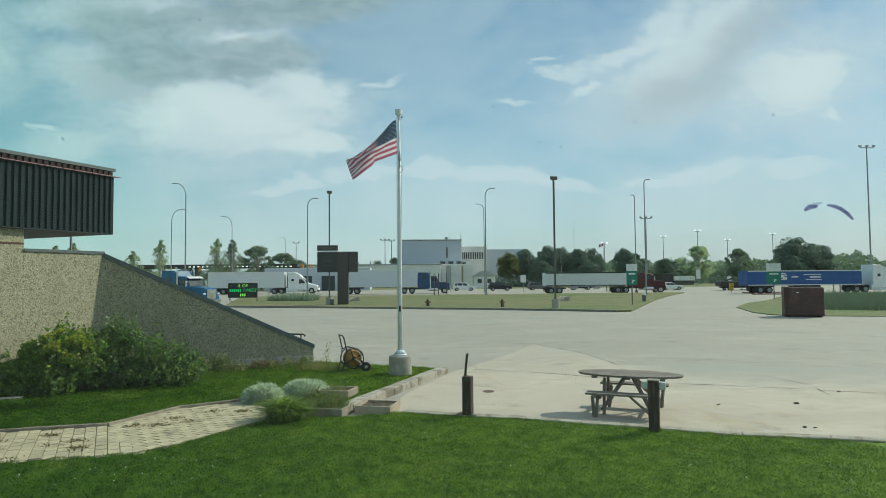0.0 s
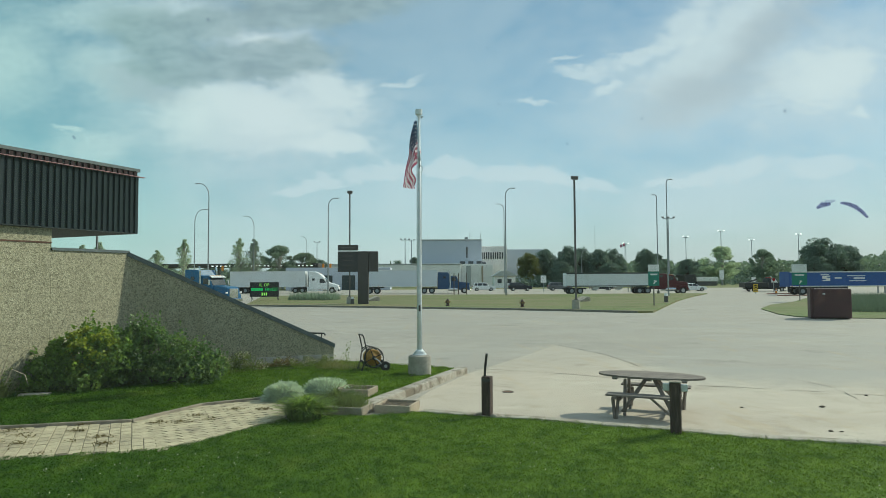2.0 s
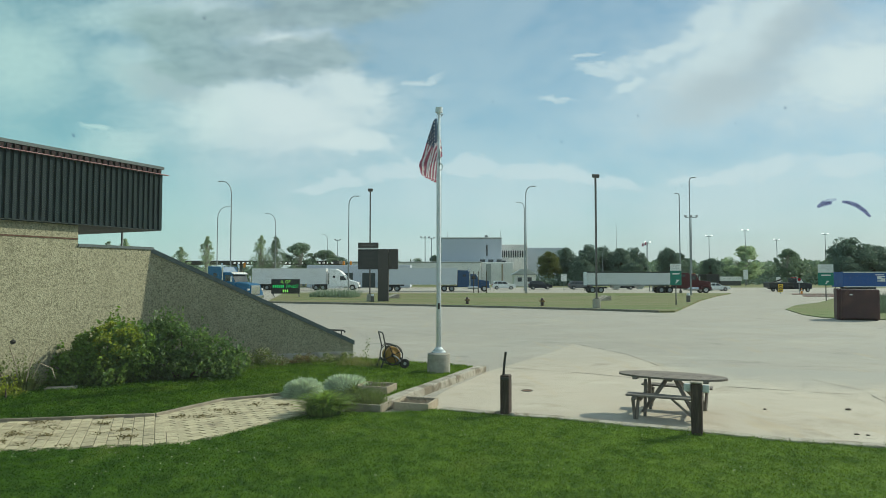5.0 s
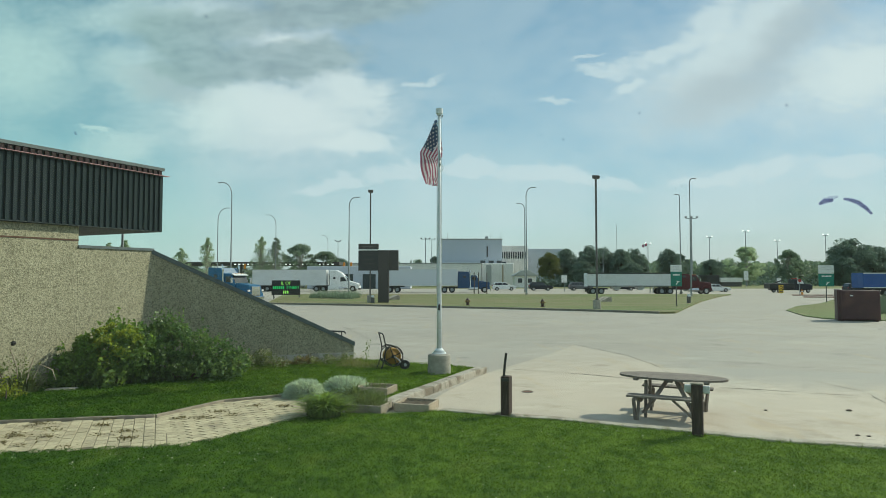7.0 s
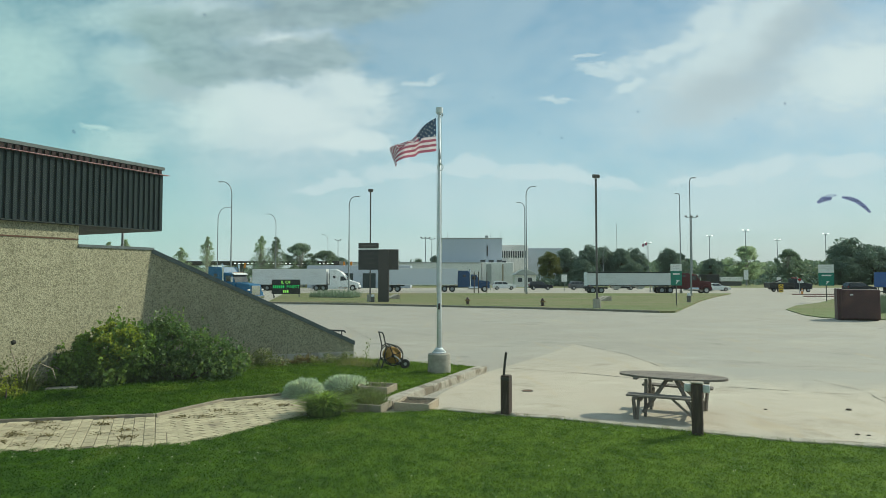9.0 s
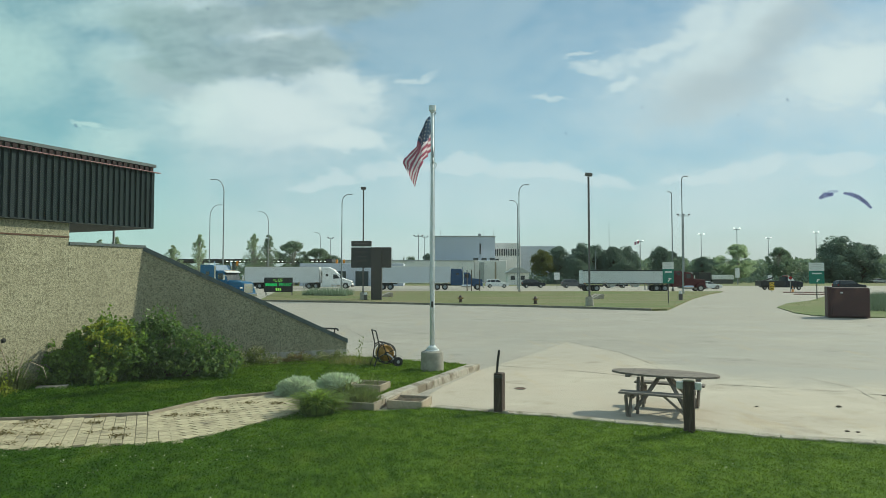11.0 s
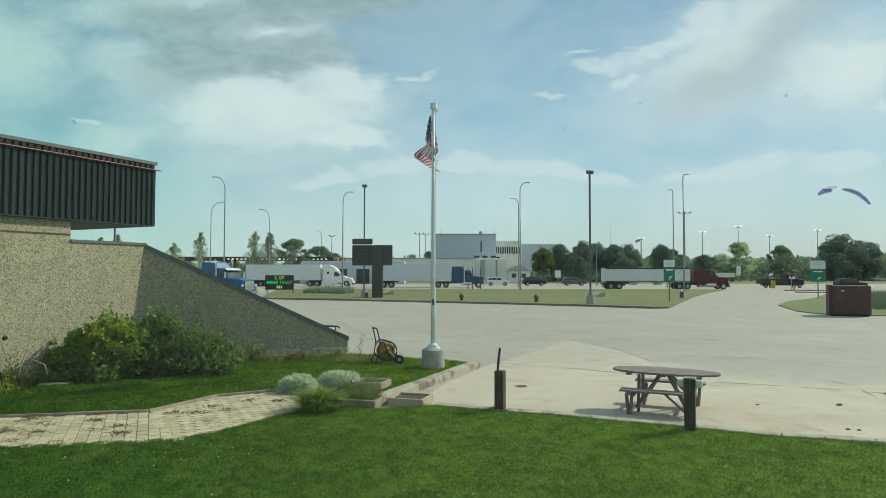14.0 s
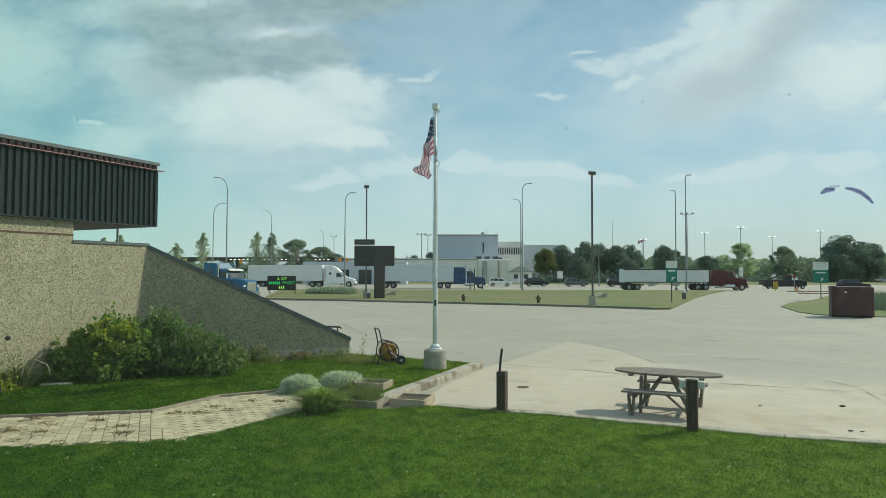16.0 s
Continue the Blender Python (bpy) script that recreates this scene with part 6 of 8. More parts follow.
def small_signs():
    def panel_sign(name, label, x, y, z0, z1, w, m, post=0.05, shape="rect"):
        root = thing(name, label, "sign", pose(x, y, 0))
        bm = bmesh.new()
        rod(bm, (0, 0.05, 0), (0, 0.05, z1), post, post, 6)
        part("post", bm, M["pole_grey"], root)
        bm = bmesh.new()
        if shape == "oct":
            rod(bm, (0, -0.02, (z0 + z1) / 2), (0, 0.02, (z0 + z1) / 2), w / 2, w / 2, 8)
        else:
            box(bm, (w, 0.03, z1 - z0), (0, 0, (z0 + z1) / 2), None, 0.01)
        p = part("plate", bm, m, root)
        return root, p
    panel_sign("white_sign", "plain white sign on a post", 73.5, 155, 1.9, 4.2, 1.1, M["sign_white"])
    panel_sign("white_sign", "small white sign on a thin post", 22.0, 116, 1.7, 3.0, 1.0, M["sign_white"])
    panel_sign("white_sign", "small white sign near the hut", 62.0, 118, 1.6, 2.5, 0.8, M["sign_white"])
    root, p = panel_sign("chevron_marker", "yellow and black chevron marker", 50.2, 95, 0.3, 1.45, 0.7, M["yellow"])
    for k in range(3):
        bm = bmesh.new()
        for s in (-1, 1):
            box(bm, (0.36, 0.012, 0.13), (s * 0.14, -0.02, 0.52 + k * 0.36), pose(0, 0, 0, 0, s * 35))
        part("chevron", bm, M["black"], p)
    panel_sign("stop_sign", "red stop sign seen across the drive", 53.0, 95, 1.9, 2.4, 0.5, M["lamp_red"], shape="oct")
    for x, y in ((52.2, 93), (56.9, 92)):
        root = thing("traffic_cone", "orange traffic cone with a pale band", "cone", pose(x, y, 0.0), "traffic cones")
        bm = bmesh.new()
        rod(bm, (0, 0, 0.03), (0, 0, 0.9), 0.2, 0.03, 12)
        part("cone", bm, M["amber"], root)
        bm = bmesh.new()
        rod(bm, (0, 0, 0.5), (0, 0, 0.65), 0.123, 0.086, 12, caps=False)
        part("band", bm, M["sign_white"], root)
        bm = bmesh.new()
        box(bm, (0.42, 0.42, 0.04), (0, 0, 0.02))
        part("foot", bm, M["black"], root)
    lay_kerb("median_kerb", "long low red-painted kerb of the median", [(47, 83.5), (60, 81.5)], 0.25, 0.0, 0.15, 3.0, "", M["dark_red"], 0.002)
    lay_kerb("median_kerb", "low red-painted kerb across the drive", [(50.5, 92.5), (62, 91.5)], 0.2, 0.0, 0.15, 3.0, "", M["dark_red"], 0.002)
    # pale concrete culvert ends in the island, small utility cabinets and boxes
    for x, y in ((16.4, 66.0), (-5.7, 72.0)):
        bm = bmesh.new()
        prism(bm, [(-0.7, 0), (0.7, 0), (0.7, 0.5), (0.45, 0.55), (-0.7, 0.12)], -0.7, 0.7, 0.03)
        solo("culvert_end", bm, M["kerb"], "sloped pale concrete culvert end in the grass", "culvert", pose(x, y, 0.08, 0, 0, 20), "culvert ends")
    for x, y, h in ((23.8, 62.0, 0.9), (-6.85, 62.5, 0.75)):
        root = thing("utility_pedestal", "small grey utility pedestal in the grass", "utility box", pose(x, y, 0.12), "utility pedestals")
        bm = bmesh.new()
        box(bm, (0.32, 0.25, h * 0.75), (0, 0, h * 0.37), None, 0.02)
        part("body", bm, M["bronze_pole"], root)
        bm = bmesh.new()
        rod(bm, (0, 0, h * 0.72), (0, 0, h), 0.18, 0.13, 10)
        part("dome", bm, M["sign_white"], root, "pale domed top")
    # bare wooden posts by the truck lane
    for x in (4.9, 5.6, 6.9):
        bm = bmesh.new()
        rod(bm, (0, 0, 0), (0, 0, 3.4), 0.075, 0.065, 8)
        solo("wooden_post", bm, M["bark"], "bare dark wooden post by the truck lane", "post", pose(x, 100.5, 0), "wooden posts")
    # traffic signal heads on the gantry
    for x, y, z in ((-46.5, 150, 4.6), (-24.8, 160, 5.2), (-23.0, 160, 5.2)):
        root = thing("traffic_signal", "yellow traffic signal on a post", "traffic light", pose(x, y, 0), "traffic signals")
        bm = bmesh.new()
        rod(bm, (0, 0.2, 0), (0, 0.2, z + 1.3), 0.08)
        part("post", bm, M["pole_grey"], root)
        bm = bmesh.new()
        box(bm, (0.5, 0.35, 1.15), (0, 0, z + 0.6), None, 0.06)
        part("housing", bm, M["amber"], root)


small_signs()


def small_flag():
    root = thing("distant_flag", "small red and white flag on a distant mast", "flag", pose(70.2, 219.6, 0))
    for k, m in enumerate(("flag_red", "flag_white", "flag_red")):
        bm = bmesh.new()
        bmesh.ops.create_grid(bm, x_segments=4, y_segments=2, size=0.5)
        for v in bm.verts:
            x = (v.co.x + 0.5) * 0.55 + k * 0.55
            v.co = Vector((-x, 0.2 * math.sin(3.4 * x), 13.9 + v.co.y * 1.0 - 0.35 * x + 0.1 * math.sin(5 * x)))
        part("stripe", bm, M[m], root)
    bm = bmesh.new()
    rod(bm, (0, 0, 0), (0, 0, 14.4), 0.08, 0.05, 6)
    part("mast", bm, M["pole_grey"], root)


small_flag()

# ---------------------------------------------------------------- far buildings


def far_buildings():
    grey = mat("grey_cladding", (0.50, 0.54, 0.62), (0.47, 0.51, 0.58), 0.5, 0.7, c=(0.43, 0.46, 0.52), cscale=0.15)
    pale = mat("pale_render", (0.84, 0.82, 0.80), (0.79, 0.77, 0.75), 0.6, 0.8, c=(0.70, 0.68, 0.66), cscale=0.2)
    root = thing("customs_building", "large grey and white office building with few windows", "building", pose(0, 200, 0))

    def block(name, x0, x1, y0, y1, z0, z1, m, label=""):
        bm = bmesh.new()
        box(bm, (x1 - x0, y1 - y0, z1 - z0), ((x0 + x1) / 2, (y0 + y1) / 2, (z0 + z1) / 2), None, 0.12)
        return part(name, bm, m, root, label)
    block("upper_block", -0.4, 18.6, 0.5, 30, 6.9, 14.55, grey, "windowless grey upper storey")
    block("roof_edge", -0.6, 18.8, 0.3, 30.2, 14.52, 14.85, M["roof_trim"], "pale roof edge")
    block("lower_block", -32, 11.6, -6, 26, -0.1, 6.75, pale, "long white lower storey")
    block("lower_edge", -32.2, 11.8, -6.2, 26.2, 6.72, 7.1, M["roof_trim"])
    end = block("entrance_block", 11.7, 21.6, -5, 24, -0.1, 6.95, pale, "cream end block in the sun")
    for x, w in ((14.0, 1.5), (18.2, 0.5)):
        bm = bmesh.new()
        box(bm, (w, 0.3, 6.2), (x, -5.05, 3.3))
        part("recess", bm, M["planter_wood"] if w < 1 else M["roof_trim"], end)
    wing = block("office_wing", 18.9, 28.4, 14, 40, -0.1, 13.3, pale, "office wing with a row of windows")
    for k in range(11):
        bm = bmesh.new()
        box(bm, (0.42, 0.3, 2.3), (19.9 + 0.76 * k, 13.95, 10.1))
        part("window", bm, M["window_glass"], wing)
    for k in range(4):
        bm = bmesh.new()
        box(bm, (1.6, 0.3, 0.8), (12.5 + 2.6 * k, 13.9 if k > 2 else 0.4, 7.5))
        part("window", bm, M["window_glass"], wing)
    block("back_block", 28.6, 46.0, 40, 60, -0.1, 13.4, grey, "dark grey block farther back")
    block("roof_unit", 13.5, 14.5, 4, 5, 14.8, 15.8, M["pole_grey"])
    for x in (-25, -14, -5, 4):
        bm = bmesh.new()
        box(bm, (2.4, 0.2, 3.0), (x, -6.02, 1.5))
        part("loading_door", bm, M["roof_trim"], root)
    bm = bmesh.new()
    rod(bm, (13.9, 0.35, 9), (13.9, 0.35, 12.4), 0.2)
    part("pipe", bm, M["sign_dark"], root)
    # gate hut
    hut = thing("gate_hut", "small pale hut with a shallow hipped roof", "hut", pose(21.6, 170, 0))
    bm = bmesh.new()
    box(bm, (5.6, 4.5, 3.1), (0, 0, 1.5), None, 0.05)
    part("wall", bm, pale, hut)
    bm = bmesh.new()
    prism(bm, [(-3.3, 3.0), (3.3, 3.0), (3.2, 3.15), (0.9, 4.5), (-0.9, 4.5), (-3.2, 3.15)], -2.7, 2.7, 0.1)
    part("roof", bm, M["roof_trim"], hut, "pale metal roof")
    for x in (-1.4, 1.2):
        bm = bmesh.new()
        box(bm, (1.1, 0.1, 1.1), (x, -2.27, 1.8))
        part("window", bm, M["window_glass"], hut)
    # canopy of the inspection lanes
    can = thing("inspection_canopy", "long dark flat canopy over the lanes with small lamps", "canopy", pose(-50, 172, 0))
    bm = bmesh.new()
    box(bm, (46, 12, 0.9), (0, 0, 6.2), None, 0.05)
    part("roof", bm, M["sign_dark"], can)
    for k in range(6):
        bm = bmesh.new()
        box(bm, (0.6, 0.6, 5.8), (-21 + 8.4 * k, 0, 2.9))
        part("column", bm, M["pole_grey"], can)
    for k in range(24):
        bm = bmesh.new()
        box(bm, (0.5, 0.2, 0.22), (-4 + 1.1 * k, -6.05, 6.05))
        part("lamp", bm, M["lamp_on"], can, "lit white canopy lamp")
    # long low white building behind the lorries
    low = thing("service_shed", "long low white metal shed behind the lorries", "shed", pose(-19.5, 152, 0))
    bm = bmesh.new()
    box(bm, (24, 8, 5.2), (0, 0, 2.6), None, 0.08)
    part("wall", bm, grey, low)
    for k in range(4):
        bm = bmesh.new()
        box(bm, (3.0, 0.1, 3.4), (-8 + 5.2 * k, -4.03, 1.7))
        part("door", bm, M["soffit"], low)
    # white vehicle among the far trees, drawn as plain blocks over a dark base
    far = thing("white_shed", "white vehicle body over a dark base beside a dark box among trees", "shed", pose(80, 190, 0))
    bm = bmesh.new()
    box(bm, (6.5, 6, 1.3), (4.4, 0, 1.9), None, 0.05)
    part("wall", bm, pale, far)
    bm = bmesh.new()
    box(bm, (3.6, 6.4, 3.3), (-1.0, 0, 1.65), None, 0.05)
    part("tank_box", bm, M["sign_black"], far, "dark container part")
    bm = bmesh.new()
    box(bm, (6.2, 5.4, 1.3), (4.4, 0, 0.62), None, 0.05)
    part("base", bm, M["bronze_pole"], far, "dark underside")


far_buildings()

# ---------------------------------------------------------------- trees


def tree_parts(seed, kind):
    """Trunk with limbs, and a crown of leaf clumps with gaps, one metre wide and high; scaled later by its thing."""
    r = np.random.default_rng(seed)
    bm = bmesh.new()
    trunk_top = {"elm": 0.45, "spruce": 0.95, "birch": 0.8, "ash": 0.5}[kind]
    tube(bm, [(0, 0, -0.02), (r.normal(0, 0.01), 0, trunk_top * 0.5), (r.normal(0, 0.02), 0, trunk_top)], [0.028, 0.02, 0.008], 7)
    C = []
    lumps = {"elm": 70, "spruce": 70, "birch": 120, "ash": 70}[kind]
    for k in range(lumps):
        a = r.uniform(0, 6.28)
        if kind == "elm":
            e = r.uniform(-1.2, 1.45)
            w = 0.34 * r.uniform(0.55, 1.08)
            c = np.array([w * math.cos(a) * math.cos(e), w * math.sin(a) * math.cos(e), 0.50 + 0.40 * math.sin(e) * r.uniform(0.7, 1.05)])
            s = r.uniform(0.08, 0.15)
            rad = (s, s, s * 0.75)
        elif kind == "ash":
            e = r.uniform(-1.25, 1.45)
            w = 0.38 * r.uniform(0.35, 1.1)
            c = np.array([w * math.cos(a) * math.cos(e), w * math.sin(a) * math.cos(e), 0.55 + 0.38 * math.sin(e)])
            s = r.uniform(0.06, 0.12)
            rad = (s, s, s * 0.75)
        elif kind == "spruce":
            z = 0.06 + 0.9 * r.uniform(0, 1) ** 1.3
            w = 0.5 * (1.0 - z) ** 0.8 + 0.015
            c = np.array([w * 0.6 * math.cos(a), w * 0.6 * math.sin(a), z])
            rad = (w * 0.5, w * 0.5, 0.05)
        else:
            z = r.uniform(0.1, 0.95)
            w = 0.36 * (1.0 - z) ** 0.75 * min(1.0, z * 5) * r.uniform(0.1, 1.0)
            c = np.array([w * math.cos(a), w * math.sin(a), z])
            s = r.uniform(0.05, 0.12) * (1.2 - z)
            rad = (s, s, s * 0.8)
        tube(bm, [(0, 0, min(c[2] * 0.6, trunk_top * 0.9)), tuple(c * np.array([0.5, 0.5, 0.85])), tuple(c)], [0.006, 0.004, 0.0015] if kind in ("birch", "ash") else [0.009, 0.006, 0.002], 4)
        C.append(blob_points({"elm": 210, "ash": 190, "spruce": 110, "birch": 75}[kind], c, rad, r, 0.1))
    C = np.concatenate(C)
    C = C[C[:, 2] > 0.03]
    return link_mesh("trunk", bm, M["pale_bark"] if kind in ("birch", "ash") else M["bark"]), leaf_cards(C, {"elm": 0.020, "ash": 0.018, "spruce": 0.015, "birch": 0.0095}[kind], r)


TREE_DATA = {}


def tree(x, y, tall, wide, kind, leaf, seed, label, turn=0):
    key = (kind, leaf, seed)
    if key not in TREE_DATA:
        tr, V = tree_parts(seed, kind)
        TREE_DATA[key] = (tr, tri_mesh("crown", V, 4, LEAF[leaf]))
    root = thing("tree", label, "tree", pose(x, y, -0.03, 0, 0, turn), "trees beyond the road")
    for name, me in zip(("trunk", "crown"), TREE_DATA[key]):
        ob = new(name, me)
        ob.parent = root
        ob.matrix_basis = Matrix.Diagonal((wide, wide, tall, 1))


def trees():
    elm, ash, birch, spruce = "dark green broadleaf tree with a dense round crown", "green tree with an open crown", "slim pale green tree with airy foliage", "narrow dark green spruce tree"
    rows = [
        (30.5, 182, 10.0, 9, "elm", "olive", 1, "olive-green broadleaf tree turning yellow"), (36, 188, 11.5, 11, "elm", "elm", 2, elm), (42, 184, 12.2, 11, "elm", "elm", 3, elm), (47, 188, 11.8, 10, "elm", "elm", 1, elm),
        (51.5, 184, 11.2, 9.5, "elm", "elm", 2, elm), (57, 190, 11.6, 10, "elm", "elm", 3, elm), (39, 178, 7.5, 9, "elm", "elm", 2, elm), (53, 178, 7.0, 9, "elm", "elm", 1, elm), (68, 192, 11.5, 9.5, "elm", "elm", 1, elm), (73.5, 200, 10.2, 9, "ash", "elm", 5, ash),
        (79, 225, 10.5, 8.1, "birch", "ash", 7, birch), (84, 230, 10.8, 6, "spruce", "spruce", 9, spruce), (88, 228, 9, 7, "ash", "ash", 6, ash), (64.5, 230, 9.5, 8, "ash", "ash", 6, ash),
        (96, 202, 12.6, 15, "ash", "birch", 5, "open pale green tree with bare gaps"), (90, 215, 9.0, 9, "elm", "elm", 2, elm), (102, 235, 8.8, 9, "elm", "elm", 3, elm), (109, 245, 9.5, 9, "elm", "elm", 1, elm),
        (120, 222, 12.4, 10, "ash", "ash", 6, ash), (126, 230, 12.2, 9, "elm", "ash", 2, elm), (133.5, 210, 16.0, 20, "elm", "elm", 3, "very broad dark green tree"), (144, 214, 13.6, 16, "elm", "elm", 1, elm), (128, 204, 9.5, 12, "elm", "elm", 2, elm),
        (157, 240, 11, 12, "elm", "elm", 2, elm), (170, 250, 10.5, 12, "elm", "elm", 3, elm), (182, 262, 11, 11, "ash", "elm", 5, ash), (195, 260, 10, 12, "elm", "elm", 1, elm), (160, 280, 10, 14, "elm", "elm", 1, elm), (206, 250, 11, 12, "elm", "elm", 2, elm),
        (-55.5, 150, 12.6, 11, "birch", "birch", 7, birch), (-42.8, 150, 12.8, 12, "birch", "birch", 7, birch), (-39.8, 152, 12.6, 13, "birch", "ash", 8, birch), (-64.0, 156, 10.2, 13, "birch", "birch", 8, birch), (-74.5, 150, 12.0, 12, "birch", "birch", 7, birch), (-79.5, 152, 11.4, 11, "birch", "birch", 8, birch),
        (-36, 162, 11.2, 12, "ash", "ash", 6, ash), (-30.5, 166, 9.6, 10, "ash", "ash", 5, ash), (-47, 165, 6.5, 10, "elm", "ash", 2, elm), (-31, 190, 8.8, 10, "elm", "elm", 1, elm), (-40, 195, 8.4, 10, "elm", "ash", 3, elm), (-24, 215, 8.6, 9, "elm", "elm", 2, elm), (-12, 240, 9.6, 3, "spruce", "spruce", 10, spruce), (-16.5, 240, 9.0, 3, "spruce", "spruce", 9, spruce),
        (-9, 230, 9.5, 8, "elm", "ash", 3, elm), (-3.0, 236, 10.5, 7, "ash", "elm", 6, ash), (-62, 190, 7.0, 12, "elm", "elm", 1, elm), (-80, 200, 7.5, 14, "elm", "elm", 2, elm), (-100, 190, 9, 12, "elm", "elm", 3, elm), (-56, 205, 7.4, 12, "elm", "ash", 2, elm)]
    for k, (x, y, tall, wide, kind, leaf, seed, label) in enumerate(rows):
        tree(x, y, tall, wide, kind, leaf, seed, label, 47 * k)
    # far woods along the horizon
    r = np.random.default_rng(77)
    n = 42000
    a = r.uniform(-0.95, 0.95, n)
    d = r.uniform(330, 560, n)
    top = np.array([5.5 + 3.5 * noise.noise(Vector((q * 30, w * 0.01, 0))) + 2.0 * noise.noise(Vector((q * 110, 0, 4))) for q, w in zip(a, d)])
    c = np.stack([d * np.sin(a), d * np.cos(a), r.uniform(0, 1, n) ** 0.8 * top + 0.2], 1)
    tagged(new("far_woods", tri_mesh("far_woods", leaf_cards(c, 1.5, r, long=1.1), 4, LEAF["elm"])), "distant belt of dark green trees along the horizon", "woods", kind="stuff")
    n = 30000   # a nearer belt of trees behind the drive
    a = r.uniform(0.24, 0.9, n)
    d = r.uniform(255, 300, n)
    top = np.array([8.2 + 3.0 * noise.noise(Vector((q * 26, w * 0.02, 7))) + 2.4 * noise.noise(Vector((q * 85, 0, 9))) for q, w in zip(a, d)])
    c = np.stack([d * np.sin(a), d * np.cos(a), r.uniform(0, 1, n) ** 0.75 * top + 0.2], 1)
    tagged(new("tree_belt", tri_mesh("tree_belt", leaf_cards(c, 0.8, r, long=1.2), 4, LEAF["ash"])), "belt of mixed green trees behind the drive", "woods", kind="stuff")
    n = 5000
    c = np.stack([r.uniform(24, 62, n), r.uniform(174, 180, n), np.abs(r.normal(0, 1.1, n))], 1)
    tagged(new("hedge", tri_mesh("hedge", leaf_cards(c, 0.45, r), 4, LEAF["elm"])), "dense undergrowth below the trees", "undergrowth", kind="stuff")
    n = 9000
    c = np.stack([r.uniform(62, 215, n), r.uniform(205, 250, n), np.abs(r.normal(0, 1.6, n))], 1)
    tagged(new("undergrowth", tri_mesh("undergrowth", leaf_cards(c, 0.6, r), 4, LEAF["elm"])), "rough undergrowth along the far verge", "undergrowth", kind="stuff")


trees()

# ---------------------------------------------------------------- vehicles (they head towards +x, origin on the ground)


def wheel_mesh(radius, width, dish):
    bm = bmesh.new()
    rod(bm, (0, -width / 2, 0), (0, width / 2, 0), radius, radius, 20)
    bmesh.ops.bevel(bm, geom=[e for e in bm.edges if abs(e.verts[0].co.y - e.verts[1].co.y) < 1e-4], offset=radius * 0.1, segments=2, affect="EDGES")
    tyre = link_mesh("tyre", bm, M["rubber"])
    bm = bmesh.new()
    rod(bm, (0, -width / 2 - 0.012, 0), (0, width / 2 + 0.012, 0), radius * 0.58, radius * 0.58, 18)
    rod(bm, (0, -width / 2 - 0.05, 0), (0, width / 2 + 0.05, 0), radius * 0.2, radius * 0.2, 10)
    for k in range(5):
        a = k * 2 * math.pi / 5
        rod(bm, (radius * 0.38 * math.cos(a), -width / 2 - 0.03, radius * 0.38 * math.sin(a)), (radius * 0.38 * math.cos(a), width / 2 + 0.03, radius * 0.38 * math.sin(a)), radius * 0.07, radius * 0.07, 6)
    return tyre, link_mesh("rim", bm, dish)


TRUCK_WHEEL = wheel_mesh(0.51, 0.29, M["rim"])
TRUCK_DUAL = wheel_mesh(0.51, 0.6, M["pole_grey"])
CAR_WHEEL = wheel_mesh(0.35, 0.23, M["rim"])
ROLLING = {}


def add_wheel(root, x, y, kind, radius):
    w = new("wheel")
    w.parent = root
    w.matrix_basis = pose(x, y, radius)
    for name, me in zip(("tyre", "rim"), kind):
        ob = new(name, me)
        ob.parent = w
    ROLLING.setdefault(root.name, []).append((w, x, y, radius))


